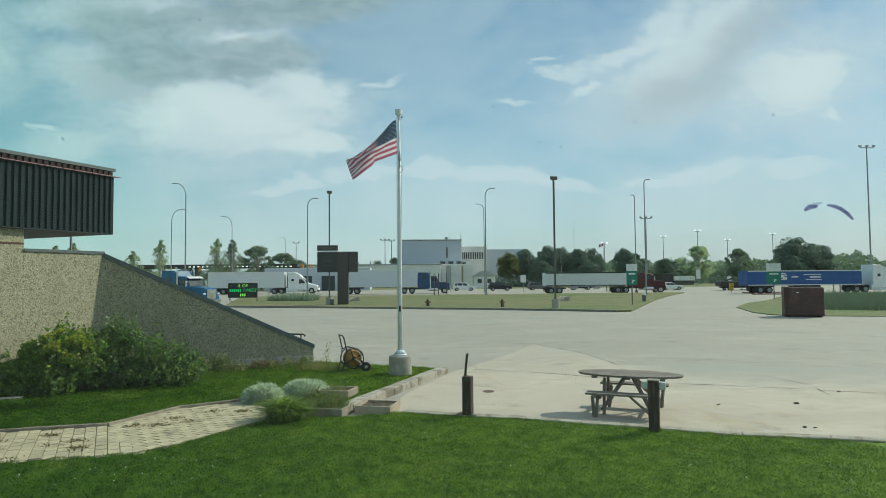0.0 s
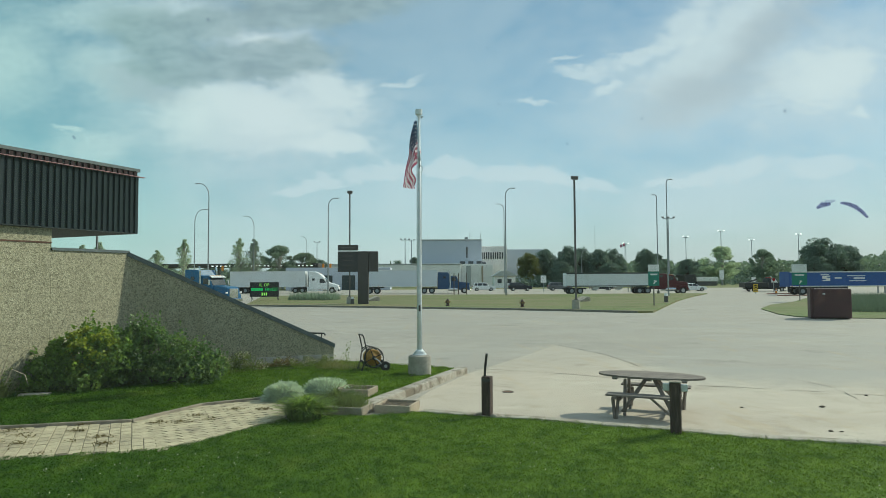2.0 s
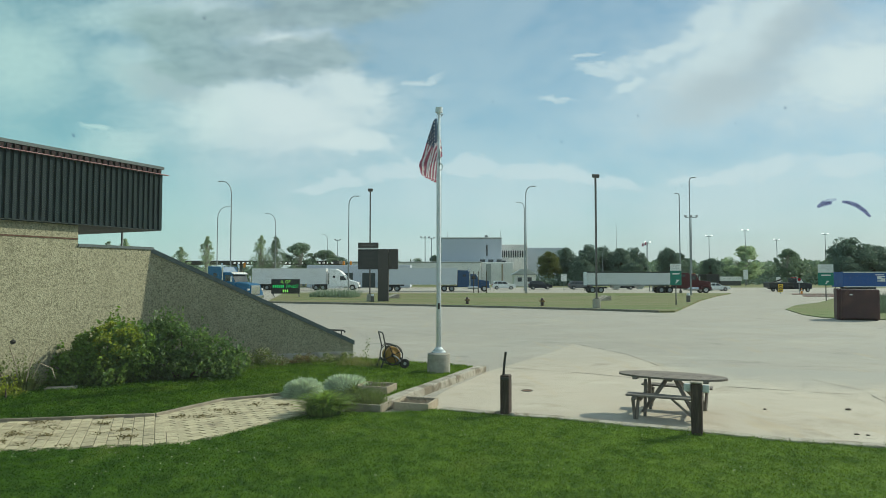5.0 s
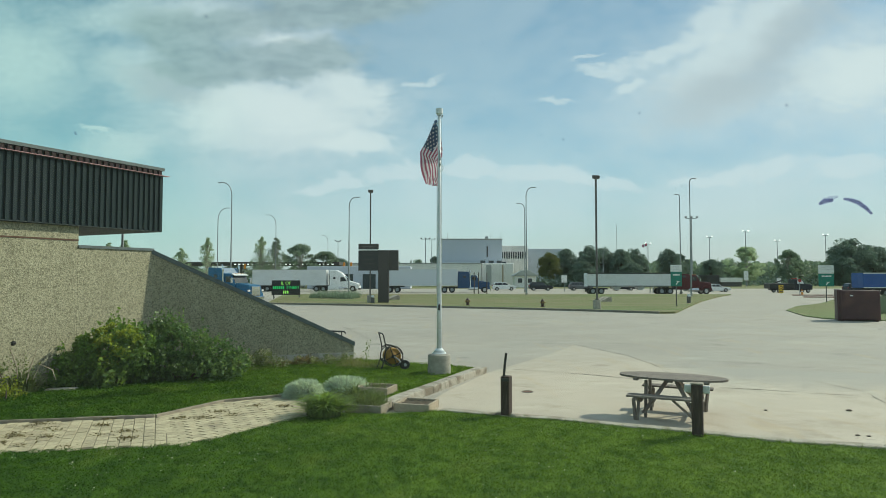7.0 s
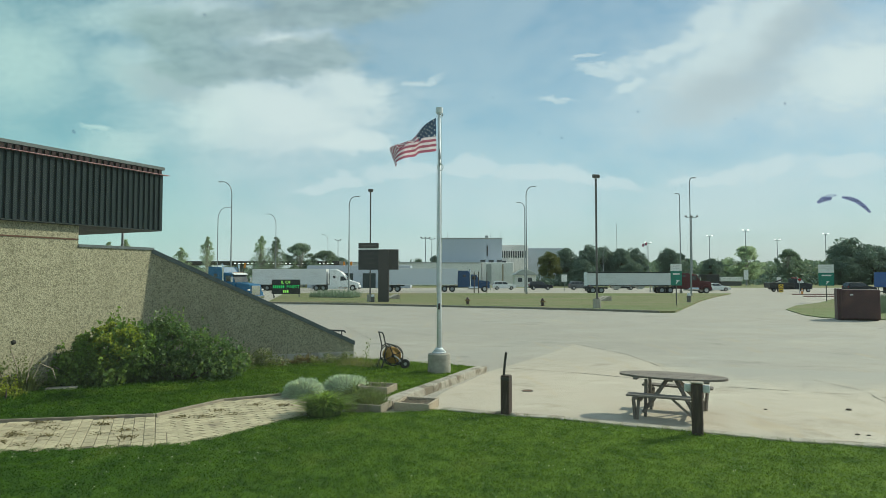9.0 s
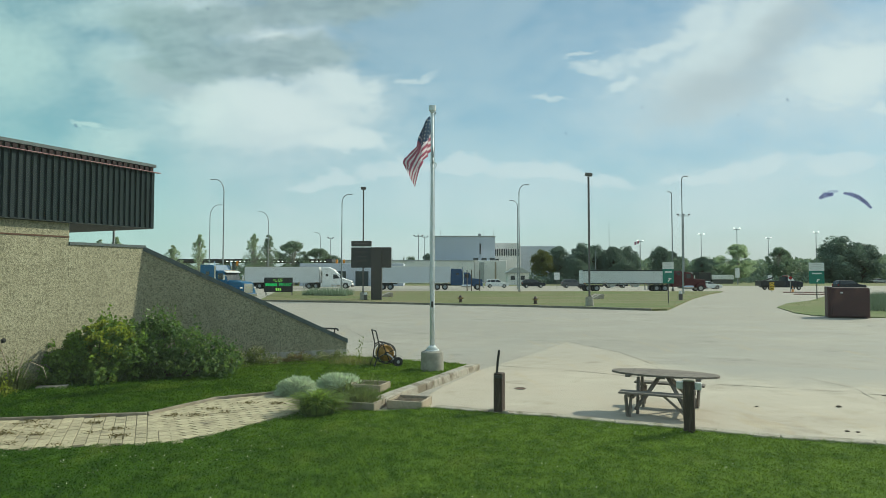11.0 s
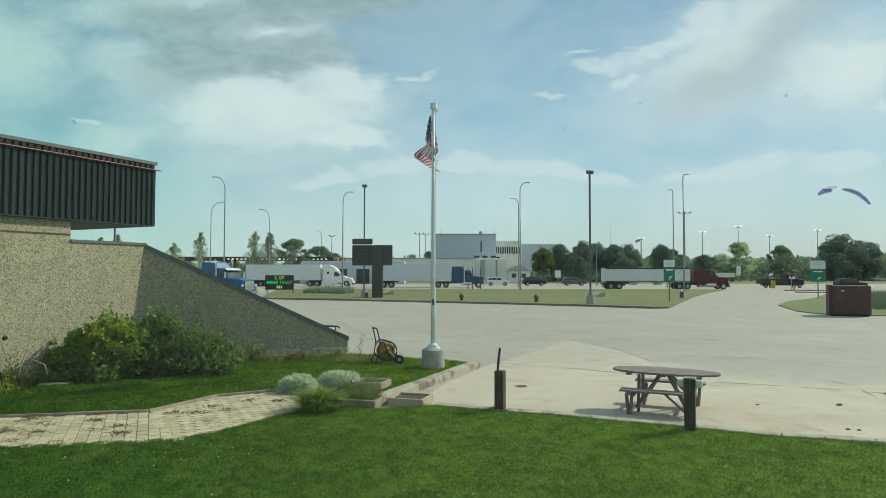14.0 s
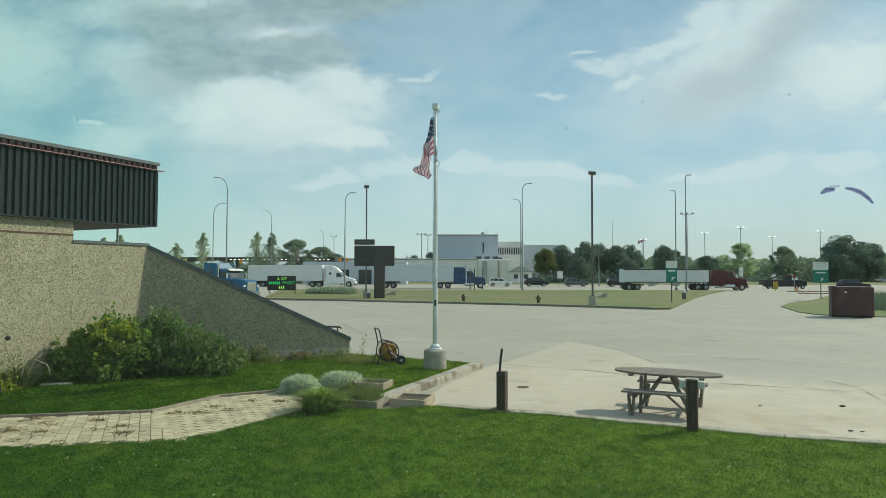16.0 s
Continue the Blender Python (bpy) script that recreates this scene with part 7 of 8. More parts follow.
def tractor(label, at, colour, nose, roof=3.66, stacks=True, visor=True):
    """A highway tractor: long square nose ("long") or a smooth aerodynamic cab ("aero"). Front bumper at x = 0."""
    root = thing("semi_tractor", label, "truck", at, "highway tractors")
    c = P[colour]
    W = 1.2
    bm = bmesh.new()
    for s in (-1, 1):
        box(bm, (7.6, 0.12, 0.28), (-4.3, s * 0.42, 0.86))
    part("chassis", bm, M["black"], root)
    if nose == "long":
        bm = bmesh.new()
        prism(bm, [(-0.25, 0.75), (-0.25, 1.72), (-0.45, 1.84), (-2.2, 2.02), (-2.25, 0.75)], -0.86, 0.86, 0.1)
        part("hood", bm, c, root)
        bm = bmesh.new()
        prism(bm, [(-2.1, 0.7), (-2.1, 1.95), (-2.55, 2.95), (-3.6, 3.02), (-3.6, 0.7)], -1.05, 1.05, 0.08)
        cab = part("cab", bm, c, root)
        bm = bmesh.new()
        prism(bm, [(-3.62, 0.75), (-3.62, min(3.05, roof - 0.08)), (-3.95, roof - 0.04), (-5.7, roof), (-5.75, 0.75)], -1.2, 1.2, 0.1)
        sl = part("sleeper", bm, c, root)
        bm = bmesh.new()
        box(bm, (0.12, 1.25, 1.0), (-0.2, 0, 1.2), None, 0.04)
        part("grille", bm, M["chrome"], root, "bright chrome grille")
        for s in (-1, 1):
            bm = bmesh.new()
            prism(bm, [(-0.25, 0.6), (-0.3, 1.0), (-0.65, 1.28), (-1.25, 1.3), (-1.75, 1.05), (-2.0, 0.6), (-1.75, 0.6), (-1.5, 0.95), (-0.75, 0.98), (-0.5, 0.6)], s * 0.78 - 0.42 * (s < 0), s * 0.78 + 0.42 * (s > 0), 0.03)
            part("fender", bm, c, root)
            bm = bmesh.new()
            box(bm, (0.16, 0.34, 0.2), (-0.22, s * 1.0, 1.25), None, 0.05)
            part("headlight", bm, M["lamp_clear"], root)
            if stacks:
                bm = bmesh.new()
                tube(bm, [(-3.62, s * 1.16, 0.9), (-3.62, s * 1.16, 3.5), (-3.75, s * 1.16, 3.95)], 0.09, 8)
                part("exhaust_stack", bm, M["chrome"], root, "chrome exhaust stack")
            bm = bmesh.new()
            box(bm, (0.75, 0.03, 0.62), (-2.98, s * 1.06, 2.42), None, 0.02)
            part("side_window", bm, M["dark_glass"], cab)
            bm = bmesh.new()
            box(bm, (0.5, 0.03, 0.35), (-4.6, s * 1.21, 2.75), None, 0.02)
            part("sleeper_window", bm, M["dark_glass"], sl)
        bm = bmesh.new()
        prism(bm, [(-2.13, 2.0), (-2.09, 2.03), (-2.47, 2.84), (-2.52, 2.82)], -0.95, 0.95)
        part("windshield", bm, M["dark_glass"], cab)
        if visor:
            bm = bmesh.new()
            prism(bm, [(-2.2, 2.78), (-2.16, 2.82), (-2.55, 3.02), (-2.55, 2.95)], -1.0, 1.0)
            part("sun_visor", bm, M["sign_white"], cab, "pale sun visor")
        fx = -1.15
    else:
        bm = bmesh.new()
        k = lambda x, z: 1.0 - 0.18 * max(0.0, (x + 1.6) / 1.6)
        prism(bm, [(-0.05, 0.45), (0.0, 0.9), (-0.25, 1.45), (-1.9, 1.95), (-2.3, 2.05), (-2.4, 0.6), (-1.85, 0.6), (-1.65, 1.05), (-0.95, 1.05), (-0.7, 0.45)], -1.2, 1.2, 0.1, k)
        part("hood", bm, c, root)
        bm = bmesh.new()
        prism(bm, [(-2.0, 0.6), (-2.0, 1.95), (-2.8, 2.85), (-3.5, 3.55), (-4.4, 3.98), (-5.6, 4.02), (-5.6, 0.6)], -1.24, 1.24, 0.14)
        cab = part("cab", bm, c, root)
        bm = bmesh.new()
        prism(bm, [(-1.98, 2.0), (-1.93, 2.02), (-2.72, 2.85), (-2.79, 2.83)], -1.08, 1.08)
        part("windshield", bm, M["dark_glass"], cab)
        for s in (-1, 1):
            bm = bmesh.new()
            prism(bm, [(-2.35, 1.95), (-2.95, 2.65), (-3.55, 2.65), (-3.55, 1.85)], s * 1.235, s * 1.26)
            part("side_window", bm, M["dark_glass"], cab)
            bm = bmesh.new()
            box(bm, (0.45, 0.03, 0.4), (-4.7, s * 1.25, 2.5), None, 0.02)
            part("sleeper_window", bm, M["dark_glass"], cab)
            bm = bmesh.new()
            box(bm, (0.4, 0.2, 0.25), (-0.35, s * 0.98, 1.08), pose(0, 0, 0, 0, 25), 0.06)
            part("headlight", bm, M["lamp_clear"], root)
            bm = bmesh.new()
            box(bm, (3.0, 0.08, 0.75), (-4.4, s * 1.16, 0.72), None, 0.05)
            part("side_skirt", bm, c, root)
        bm = bmesh.new()
        box(bm, (0.1, 1.2, 0.6), (-0.12, 0, 1.0), None, 0.05)
        part("grille", bm, M["black"], root)
        fx = -1.3
    bm = bmesh.new()
    box(bm, (0.22, 2.3, 0.36), (0.0 - 0.12, 0, 0.5), None, 0.06)
    part("bumper", bm, M["chrome"] if nose == "long" else M["black"], root)
    for s in (-1, 1):
        bm = bmesh.new()
        rod(bm, (-3.9, s * 0.95, 0.72), (-2.3, s * 0.95, 0.72), 0.3, 0.3, 16)
        part("fuel_tank", bm, M["chrome"], root, "polished fuel tank")
        bm = bmesh.new()
        box(bm, (0.12, 0.22, 0.6), (-2.2, s * 1.38, 2.3), None, 0.04)
        box(bm, (0.04, 0.3, 0.04), (-2.2, s * 1.2, 2.5))
        part("mirror", bm, M["chrome"] if nose == "long" else M["black"], root)
        add_wheel(root, fx, s * 1.02, TRUCK_WHEEL, 0.51)
        for x in (-6.75, -8.05):
            add_wheel(root, x, s * 0.92, TRUCK_DUAL, 0.51)
            bm = bmesh.new()
            prism(bm, [(x - 0.6, 0.95), (x - 0.35, 1.12), (x + 0.35, 1.12), (x + 0.6, 0.95), (x + 0.55, 0.92), (x + 0.33, 1.08), (x - 0.33, 1.08), (x - 0.55, 0.92)], s * 0.62, s * 1.22)
            part("mud_guard", bm, M["black"], root)
    for s in (-1, 1):
        bm = bmesh.new()
        box(bm, (0.04, 0.5, 0.6), (-8.68, s * 0.9, 0.62))
        part("mud_flap", bm, M["rubber"], root)
    for y in (-0.6, -0.3, 0, 0.3, 0.6):
        bm = bmesh.new()
        box(bm, (0.12, 0.1, 0.06), ((-2.6, y, 3.03) if nose == "long" else (-3.55, y, 3.6)), None, 0.02)
        part("marker_lamp", bm, M["amber"], root)
    return root


def trailer(label, at, colour, L, top, bottom, style, axles_x):
    """A semi-trailer, front end at x = 0, running back to -L."""
    root = thing("semi_trailer", label, "trailer", at, "semi-trailers")
    c = P[colour]
    W = 1.28
    bm = bmesh.new()
    if style == "hopper":
        prism(bm, [(0, bottom), (0, top - 0.1), (-0.05, top), (-L + 0.05, top), (-L, top - 0.1), (-L, bottom), (-L + 2.4, bottom - 0.03), (-L * 0.5, bottom - 0.12), (-2.4, bottom - 0.03)], -W, W, 0.05)
    else:
        box(bm, (L, 2 * W, top - bottom), (-L / 2, 0, (top + bottom) / 2), None, 0.04)
    body = part("box_body", bm, c, root)
    bm = bmesh.new()
    for z in (top - 0.06, bottom + 0.06):
        for s in (-1, 1):
            box(bm, (L - 0.02, 0.05, 0.12), (-L / 2, s * (W + 0.012), z))
    part("rail", bm, M["sign_white"] if style != "hopper" else M["soffit"], root)
    n = int(L / (0.62 if style != "hopper" else 0.9))
    for k in range(1, n):   # upright side posts
        bm = bmesh.new()
        box(bm, (0.045, 2 * W + 0.03, top - bottom - 0.26), (0, 0, 0))
        part("side_post", bm, c, root, at=pose(-L * k / n, 0, (top + bottom) / 2))
    bm = bmesh.new()
    if style == "hopper":
        box(bm, (L - 0.3, 2 * W - 0.1, 0.08), (-L / 2, 0, top + 0.03), None, 0.03)
        part("tarp", bm, M["black"], root, "dark rolled tarp")
        for x in (-L * 0.36, -L * 0.64):
            bm = bmesh.new()
            prism(bm, [(x - 0.8, bottom + 0.05), (x + 0.8, bottom + 0.05), (x + 0.3, bottom - 0.55), (x - 0.3, bottom - 0.55)], -0.6, 0.6)
            part("hopper_chute", bm, c, root)
    else:
        box(bm, (0.1, 2 * W - 0.2, 0.12), (-L + 0.1, 0, 0.55))
        for s in (-1, 1):
            box(bm, (0.08, 0.08, 0.6), (-L + 0.1, s * 0.6, 0.85))
        part("under_guard", bm, M["black"], root)
        for s in (-1, 1):   # door leaves at the rear
            bm = bmesh.new()
            box(bm, (0.04, W - 0.08, top - bottom - 0.2), (-L - 0.02, s * W / 2, (top + bottom) / 2), None, 0.01)
            part("rear_door", bm, c, root)
    bm = bmesh.new()
    for s in (-1, 1):
        box(bm, (3.6, 0.1, 0.22), (axles_x + 0.0, s * 0.5, bottom - 0.14 if style != "hopper" else 0.85))
    part("bogie_frame", bm, M["black"], root)
    for s in (-1, 1):
        bm = bmesh.new()
        box(bm, (0.12, 0.14, bottom - 0.15 if style != "hopper" else 0.9), (-2.9, s * 0.7, (bottom + 0.15) / 2 if style != "hopper" else 0.72))
        box(bm, (0.3, 0.3, 0.05), (-2.9, s * 0.7, 0.27))
        part("landing_leg", bm, M["steel"], root)
        for x in (axles_x - 0.65, axles_x + 0.65):
            add_wheel(root, x, s * 0.92, TRUCK_DUAL, 0.51)
        bm = bmesh.new()
        box(bm, (0.04, 0.55, 0.65), (axles_x - 1.35, s * 0.9, 0.62))
        part("mud_flap", bm, M["rubber"], root)
    for s in (-1, 1):
        for x in np.linspace(-0.3, -L + 0.3, 5):
            bm = bmesh.new()
            box(bm, (0.14, 0.03, 0.06), (x, s * (W + 0.04), bottom + 0.05))
            part("marker_lamp", bm, M["amber"], root)
    return root


def passenger_car(label, at, colour, style):
    """An estate-like off-roader, a saloon or a pickup; centre of its length at x = 0."""
    root = thing("car", label, "car", at, "cars in the queue")
    c = P[colour]
    k = lambda x, z: 1.0 - 0.16 * max(0.0, (z - 0.95) / 0.75)
    if style == "suv":
        low = [(2.3, 0.35), (2.34, 0.75), (2.2, 0.98), (1.15, 1.08), (-2.2, 1.1), (-2.32, 0.8), (-2.3, 0.38), (-1.85, 0.33), (-1.72, 0.62), (-1.45, 0.78), (-1.18, 0.62), (-1.05, 0.3), (1.0, 0.3), (1.13, 0.62), (1.4, 0.78), (1.67, 0.62), (1.8, 0.33)]
        top = [(1.1, 1.06), (0.35, 1.6), (0.0, 1.68), (-1.6, 1.68), (-2.0, 1.58), (-2.22, 1.08)]
        wins = [[(0.85, 1.1), (0.3, 1.55), (-0.3, 1.58), (-0.3, 1.1)], [(-0.38, 1.1), (-0.38, 1.58), (-1.25, 1.58), (-1.25, 1.1)], [(-1.33, 1.1), (-1.33, 1.57), (-1.75, 1.55), (-2.0, 1.15)]]
        fw, rw = 1.4, -1.45
    elif style == "saloon":
        low = [(2.35, 0.33), (2.4, 0.62), (2.2, 0.82), (1.1, 0.95), (-1.7, 0.98), (-2.35, 0.92), (-2.4, 0.45), (-1.85, 0.3), (-1.72, 0.58), (-1.4, 0.72), (-1.1, 0.58), (-0.98, 0.26), (1.05, 0.26), (1.18, 0.58), (1.45, 0.72), (1.75, 0.58), (1.85, 0.3)]
        top = [(1.05, 0.93), (0.25, 1.4), (-0.1, 1.46), (-0.9, 1.44), (-1.75, 0.97)]
        wins = [[(0.8, 0.98), (0.2, 1.36), (-0.25, 1.38), (-0.25, 0.98)], [(-0.33, 0.98), (-0.33, 1.38), (-0.85, 1.36), (-1.45, 1.0)]]
        fw, rw = 1.45, -1.4
    else:
        low = [(2.75, 0.5), (2.8, 0.95), (2.65, 1.15), (1.35, 1.25), (-2.75, 1.22), (-2.8, 0.6), (-2.2, 0.5), (-2.05, 0.85), (-1.7, 0.98), (-1.35, 0.85), (-1.2, 0.42), (1.2, 0.42), (1.35, 0.85), (1.7, 0.98), (2.05, 0.85), (2.2, 0.5)]
        top = [(1.25, 1.22), (0.65, 1.85), (0.3, 1.92), (-0.75, 1.92), (-0.95, 1.22)]
        wins = [[(1.0, 1.27), (0.58, 1.8), (-0.05, 1.82), (-0.05, 1.27)], [(-0.13, 1.27), (-0.13, 1.82), (-0.68, 1.82), (-0.8, 1.27)]]
        fw, rw = 1.7, -1.7
    bm = bmesh.new()
    prism(bm, low, -0.93, 0.93, 0.06)
    part("body", bm, c, root)
    bm = bmesh.new()
    prism(bm, top, -0.9, 0.9, 0.07, k)
    roof = part("cabin", bm, c, root)
    for w in wins:
        for s in (-1, 1):
            bm = bmesh.new()
            prism(bm, w, s * 0.895, s * 0.915, 0, k)
            part("side_window", bm, M["dark_glass"], roof)
    (x0, z0), (x1, z1) = top[0], top[1]
    bm = bmesh.new()
    prism(bm, [(x0 - 0.02, z0 + 0.04), (x0 + 0.025, z0 + 0.04), (x1 + 0.06, z1 - 0.02), (x1, z1 - 0.03)], -0.78, 0.78, 0, k)
    part("windshield", bm, M["dark_glass"], roof)
    (x0, z0), (x1, z1) = top[-1], top[-2]
    bm = bmesh.new()
    prism(bm, [(x0 + 0.02, z0 + 0.06), (x0 - 0.025, z0 + 0.06), (x1 - 0.03, z1 - 0.05), (x1 + 0.02, z1 - 0.05)], -0.76, 0.76, 0, k)
    part("rear_window", bm, M["dark_glass"], roof)
    fx, rx = low[1][0], min(p[0] for p in low)
    for s in (-1, 1):
        bm = bmesh.new()
        box(bm, (0.25, 0.34, 0.15), (fx - 0.13, s * 0.7, low[2][1] - 0.16), None, 0.04)
        part("headlight", bm, M["lamp_clear"], root)
        bm = bmesh.new()
        box(bm, (0.14, 0.22, 0.26), (rx + 0.07, s * 0.78, low[2][1] - 0.05), None, 0.03)
        part("tail_light", bm, M["lamp_red"], root)
        bm = bmesh.new()
        box(bm, (0.14, 0.2, 0.14), (0.75, s * 1.0, top[0][1] + 0.08), None, 0.04)
        part("mirror", bm, c, root)
        for x in (fw, rw):
            add_wheel(root, x, s * 0.8, CAR_WHEEL, 0.35)
    bm = bmesh.new()
    box(bm, (0.08, 1.7, 0.22), (fx - 0.03, 0, 0.48), None, 0.03)
    part("front_bumper", bm, M["black"], root)
    bm = bmesh.new()
    box(bm, (0.08, 1.7, 0.22), (rx + 0.03, 0, 0.5), None, 0.03)
    part("rear_bumper", bm, M["black"], root)
    return root


# standing vehicles
tractor("blue long-nosed highway tractor with chrome stacks waiting behind the wall", pose(-19.15, 66.0, 0, 0, 0, -26), "blue", "long")
tractor("white aerodynamic highway tractor in the queue", pose(-15.5, 120, 0), "white", "aero")
trailer("long white box trailer in the queue", pose(-21.7, 120, 0), "trailer_white", 13.7, 4.05, 1.15, "box", -11.6)
tractor("dark blue long-nosed highway tractor in the queue", pose(8.3, 111, 0), "navy", "long")
trailer("silver box trailer with a dark front end in the queue", pose(2.5, 111, 0), "trailer_silver", 13.6, 4.1, 1.2, "box", -11.0)
passenger_car("white off-road car in the queue", pose(12.2, 128, 0), "white", "suv")
passenger_car("dark blue off-road car in the queue", pose(19.5, 128, 0), "darkcar", "suv")
passenger_car("grey off-road car in the queue", pose(27.5, 128, 0), "grey", "suv")
passenger_car("black off-road car in the queue", pose(36.0, 128, 0), "darkcar", "suv")
passenger_car("white saloon car waiting across the road", pose(49.0, 115, 0), "white", "saloon")
passenger_car("dark grey off-road car beyond the verge", pose(68.3, 105, 0), "darkcar", "suv")
passenger_car("silver saloon car on the far road", pose(139.6, 200, 0), "silver", "saloon")


def tow_truck():
    root = thing("tow_truck", "dark blue recovery truck with a low flat bed", "truck", pose(59.5, 110, 0))
    bm = bmesh.new()
    prism(bm, [(3.5, 0.5), (3.55, 1.2), (3.3, 1.45), (2.2, 1.55), (2.1, 0.5)], -0.95, 0.95, 0.08)
    part("hood", bm, P["darkcar"], root)
    bm = bmesh.new()
    prism(bm, [(2.3, 0.5), (2.25, 1.55), (1.75, 2.25), (0.4, 2.3), (0.3, 0.5)], -1.0, 1.0, 0.08)
    cab = part("cab", bm, P["darkcar"], root)
    for s in (-1, 1):
        bm = bmesh.new()
        prism(bm, [(2.05, 1.55), (1.7, 2.1), (0.9, 2.12), (0.9, 1.55)], s * 0.99, s * 1.02)
        part("side_window", bm, M["lamp_clear"], cab)
    bm = bmesh.new()
    box(bm, (4.2, 2.1, 0.9), (-1.7, 0, 1.15), None, 0.05)
    part("bed", bm, M["sign_black"], root)
    bm = bmesh.new()
    box(bm, (0.3, 1.4, 0.2), (0.9, 0, 2.4), None, 0.04)
    part("light_bar", bm, M["lamp_red"], root)
    bm = bmesh.new()
    rod(bm, (-3.0, 0, 1.5), (-1.2, 0, 2.1), 0.12)
    part("boom", bm, M["black"], root)
    for x in (2.75, -2.2):
        for s in (-1, 1):
            add_wheel(root, x, s * 0.9, CAR_WHEEL, 0.35)
    bm = bmesh.new()
    box(bm, (6.4, 0.9, 0.25), (-0.2, 0, 0.55))
    part("chassis", bm, M["black"], root)


tow_truck()

# the maroon lorry that pulls forward, and the blue trailer that creeps away
MAROON_CAB = tractor("maroon long-nosed highway tractor pulling forward", pose(41.9, 100, 0), "maroon", "long", roof=3.2, stacks=False)
MAROON_TRAILER = trailer("white hopper trailer behind the maroon tractor", pose(35.4, 100, 0), "trailer_white", 13.2, 3.28, 1.22, "hopper", -11.7)
BLUE_TRAILER = trailer("royal blue box trailer with pale markings", pose(65.7, 89, 0), "trailer_blue", 16.9, 3.25, 1.15, "box", -14.4)
WHITE_CAB = tractor("white aerodynamic tractor drawing the blue trailer", pose(73.0, 89, 0), "white", "aero")


def trailer_marks():
    body = BLUE_TRAILER.children[0]
    for x, w, z, h in ((-11.9, 1.2, 2.85, 0.16), (-10.0, 1.0, 2.35, 0.22), (-7.4, 2.6, 2.65, 0.12), (-7.0, 1.6, 2.3, 0.24), (-7.2, 2.4, 1.95, 0.12)):
        bm = bmesh.new()
        box(bm, (w, 0.01, h), (x, -1.312, z))
        part("marking_bar", bm, P["trailer_silver"], body, "pale marking")
    bm = bmesh.new()
    for dx, dz, w in ((0, 0.3, 1.1), (-0.25, 0.15, 0.6), (0.0, 0.0, 1.1), (0.25, -0.15, 0.6), (0, -0.3, 1.1)):
        box(bm, (w, 0.01, 0.15), (-11.7 + dx, -1.322, 2.3 + dz))
    part("emblem", bm, M["sign_white"], body, "white angular emblem")
    bm = bmesh.new()
    box(bm, (16.8, 0.01, 0.12), (-8.45, -1.352, 3.2))
    part("top_line", bm, M["sign_white"], body, "white line along the top")


trailer_marks()



def flying_insect():
    """A small wasp-like insect; it heads along +x."""
    root = thing("flying_insect", "small brown flying insect with clear wings outside the window", "insect", pose(0.30, 0.46, 1.966))
    for name, x, rx, rz, m in (("head", 0.0095, 0.0026, 0.0022, "bark"), ("thorax", 0.0045, 0.0044, 0.0032, "rust"), ("abdomen", -0.0055, 0.0075, 0.0030, "rust")):
        bm = bmesh.new()
        bmesh.ops.create_icosphere(bm, subdivisions=2, radius=1.0)
        for v in bm.verts:
            v.co = Vector((v.co.x * rx + x, v.co.y * rz, v.co.z * rz))
        part(name, bm, M[m], root)
    for s in (-1, 1):
        bm = bmesh.new()
        slab(bm, [(0.006, s * 0.002), (0.008, s * 0.012), (0.004, s * 0.020), (-0.003, s * 0.018), (-0.002, s * 0.005)], 0.0025, 0.0028)
        part("wing", bm, M["wing"], root, "clear smoky wing")
    return root


INSECT = flying_insect()

# ---------------------------------------------------------------- the flag, in rigid cloth pieces
FL, FH, NC, NR = 1.72, 0.87, 22, 13
FLAG = thing("flag", "red, white and blue striped cloth flag with a starred canton", "flag", pose(-0.19, 16.86, 6.83))


def flag_pieces():
    w, h = FL / NC * 1.14, FH / NR * 1.05
    made = {}

    def piece(kind, star):
        bm = bmesh.new()
        bmesh.ops.create_grid(bm, x_segments=1, y_segments=1, size=0.5)
        for v in bm.verts:
            v.co = Vector((v.co.x * w, 0, v.co.y * h))
        if star:
            for s in (-1, 1):
                r, dx = 0.034, 0.0
                vs = [bm.verts.new((r * (1 if k % 2 == 0 else 0.45) * math.sin(k * math.pi / 5) + dx, s * 0.006, r * (1 if k % 2 == 0 else 0.45) * math.cos(k * math.pi / 5))) for k in range(10)]
                bm.faces.new(vs).material_index = 1
        return link_mesh(kind, bm, [M[kind], M["flag_star"]])
    out = []
    for c in range(NC):
        for r in range(NR):
            if c < 9 and r < 7:
                kind, star = "flag_blue", (c + r) % 2
            else:
                kind, star = ("flag_red", 0) if r % 2 == 0 else ("flag_white", 0)
            if (kind, star) not in made:
                made[kind, star] = piece(kind, star)
            ob = new({"flag_blue": "canton_piece", "flag_red": "red_piece", "flag_white": "white_piece"}[kind], made[kind, star])
            ob.parent = FLAG
            out.append((ob, c, r))
    return out


FLAG_PIECES = flag_pieces()
path_pavers()


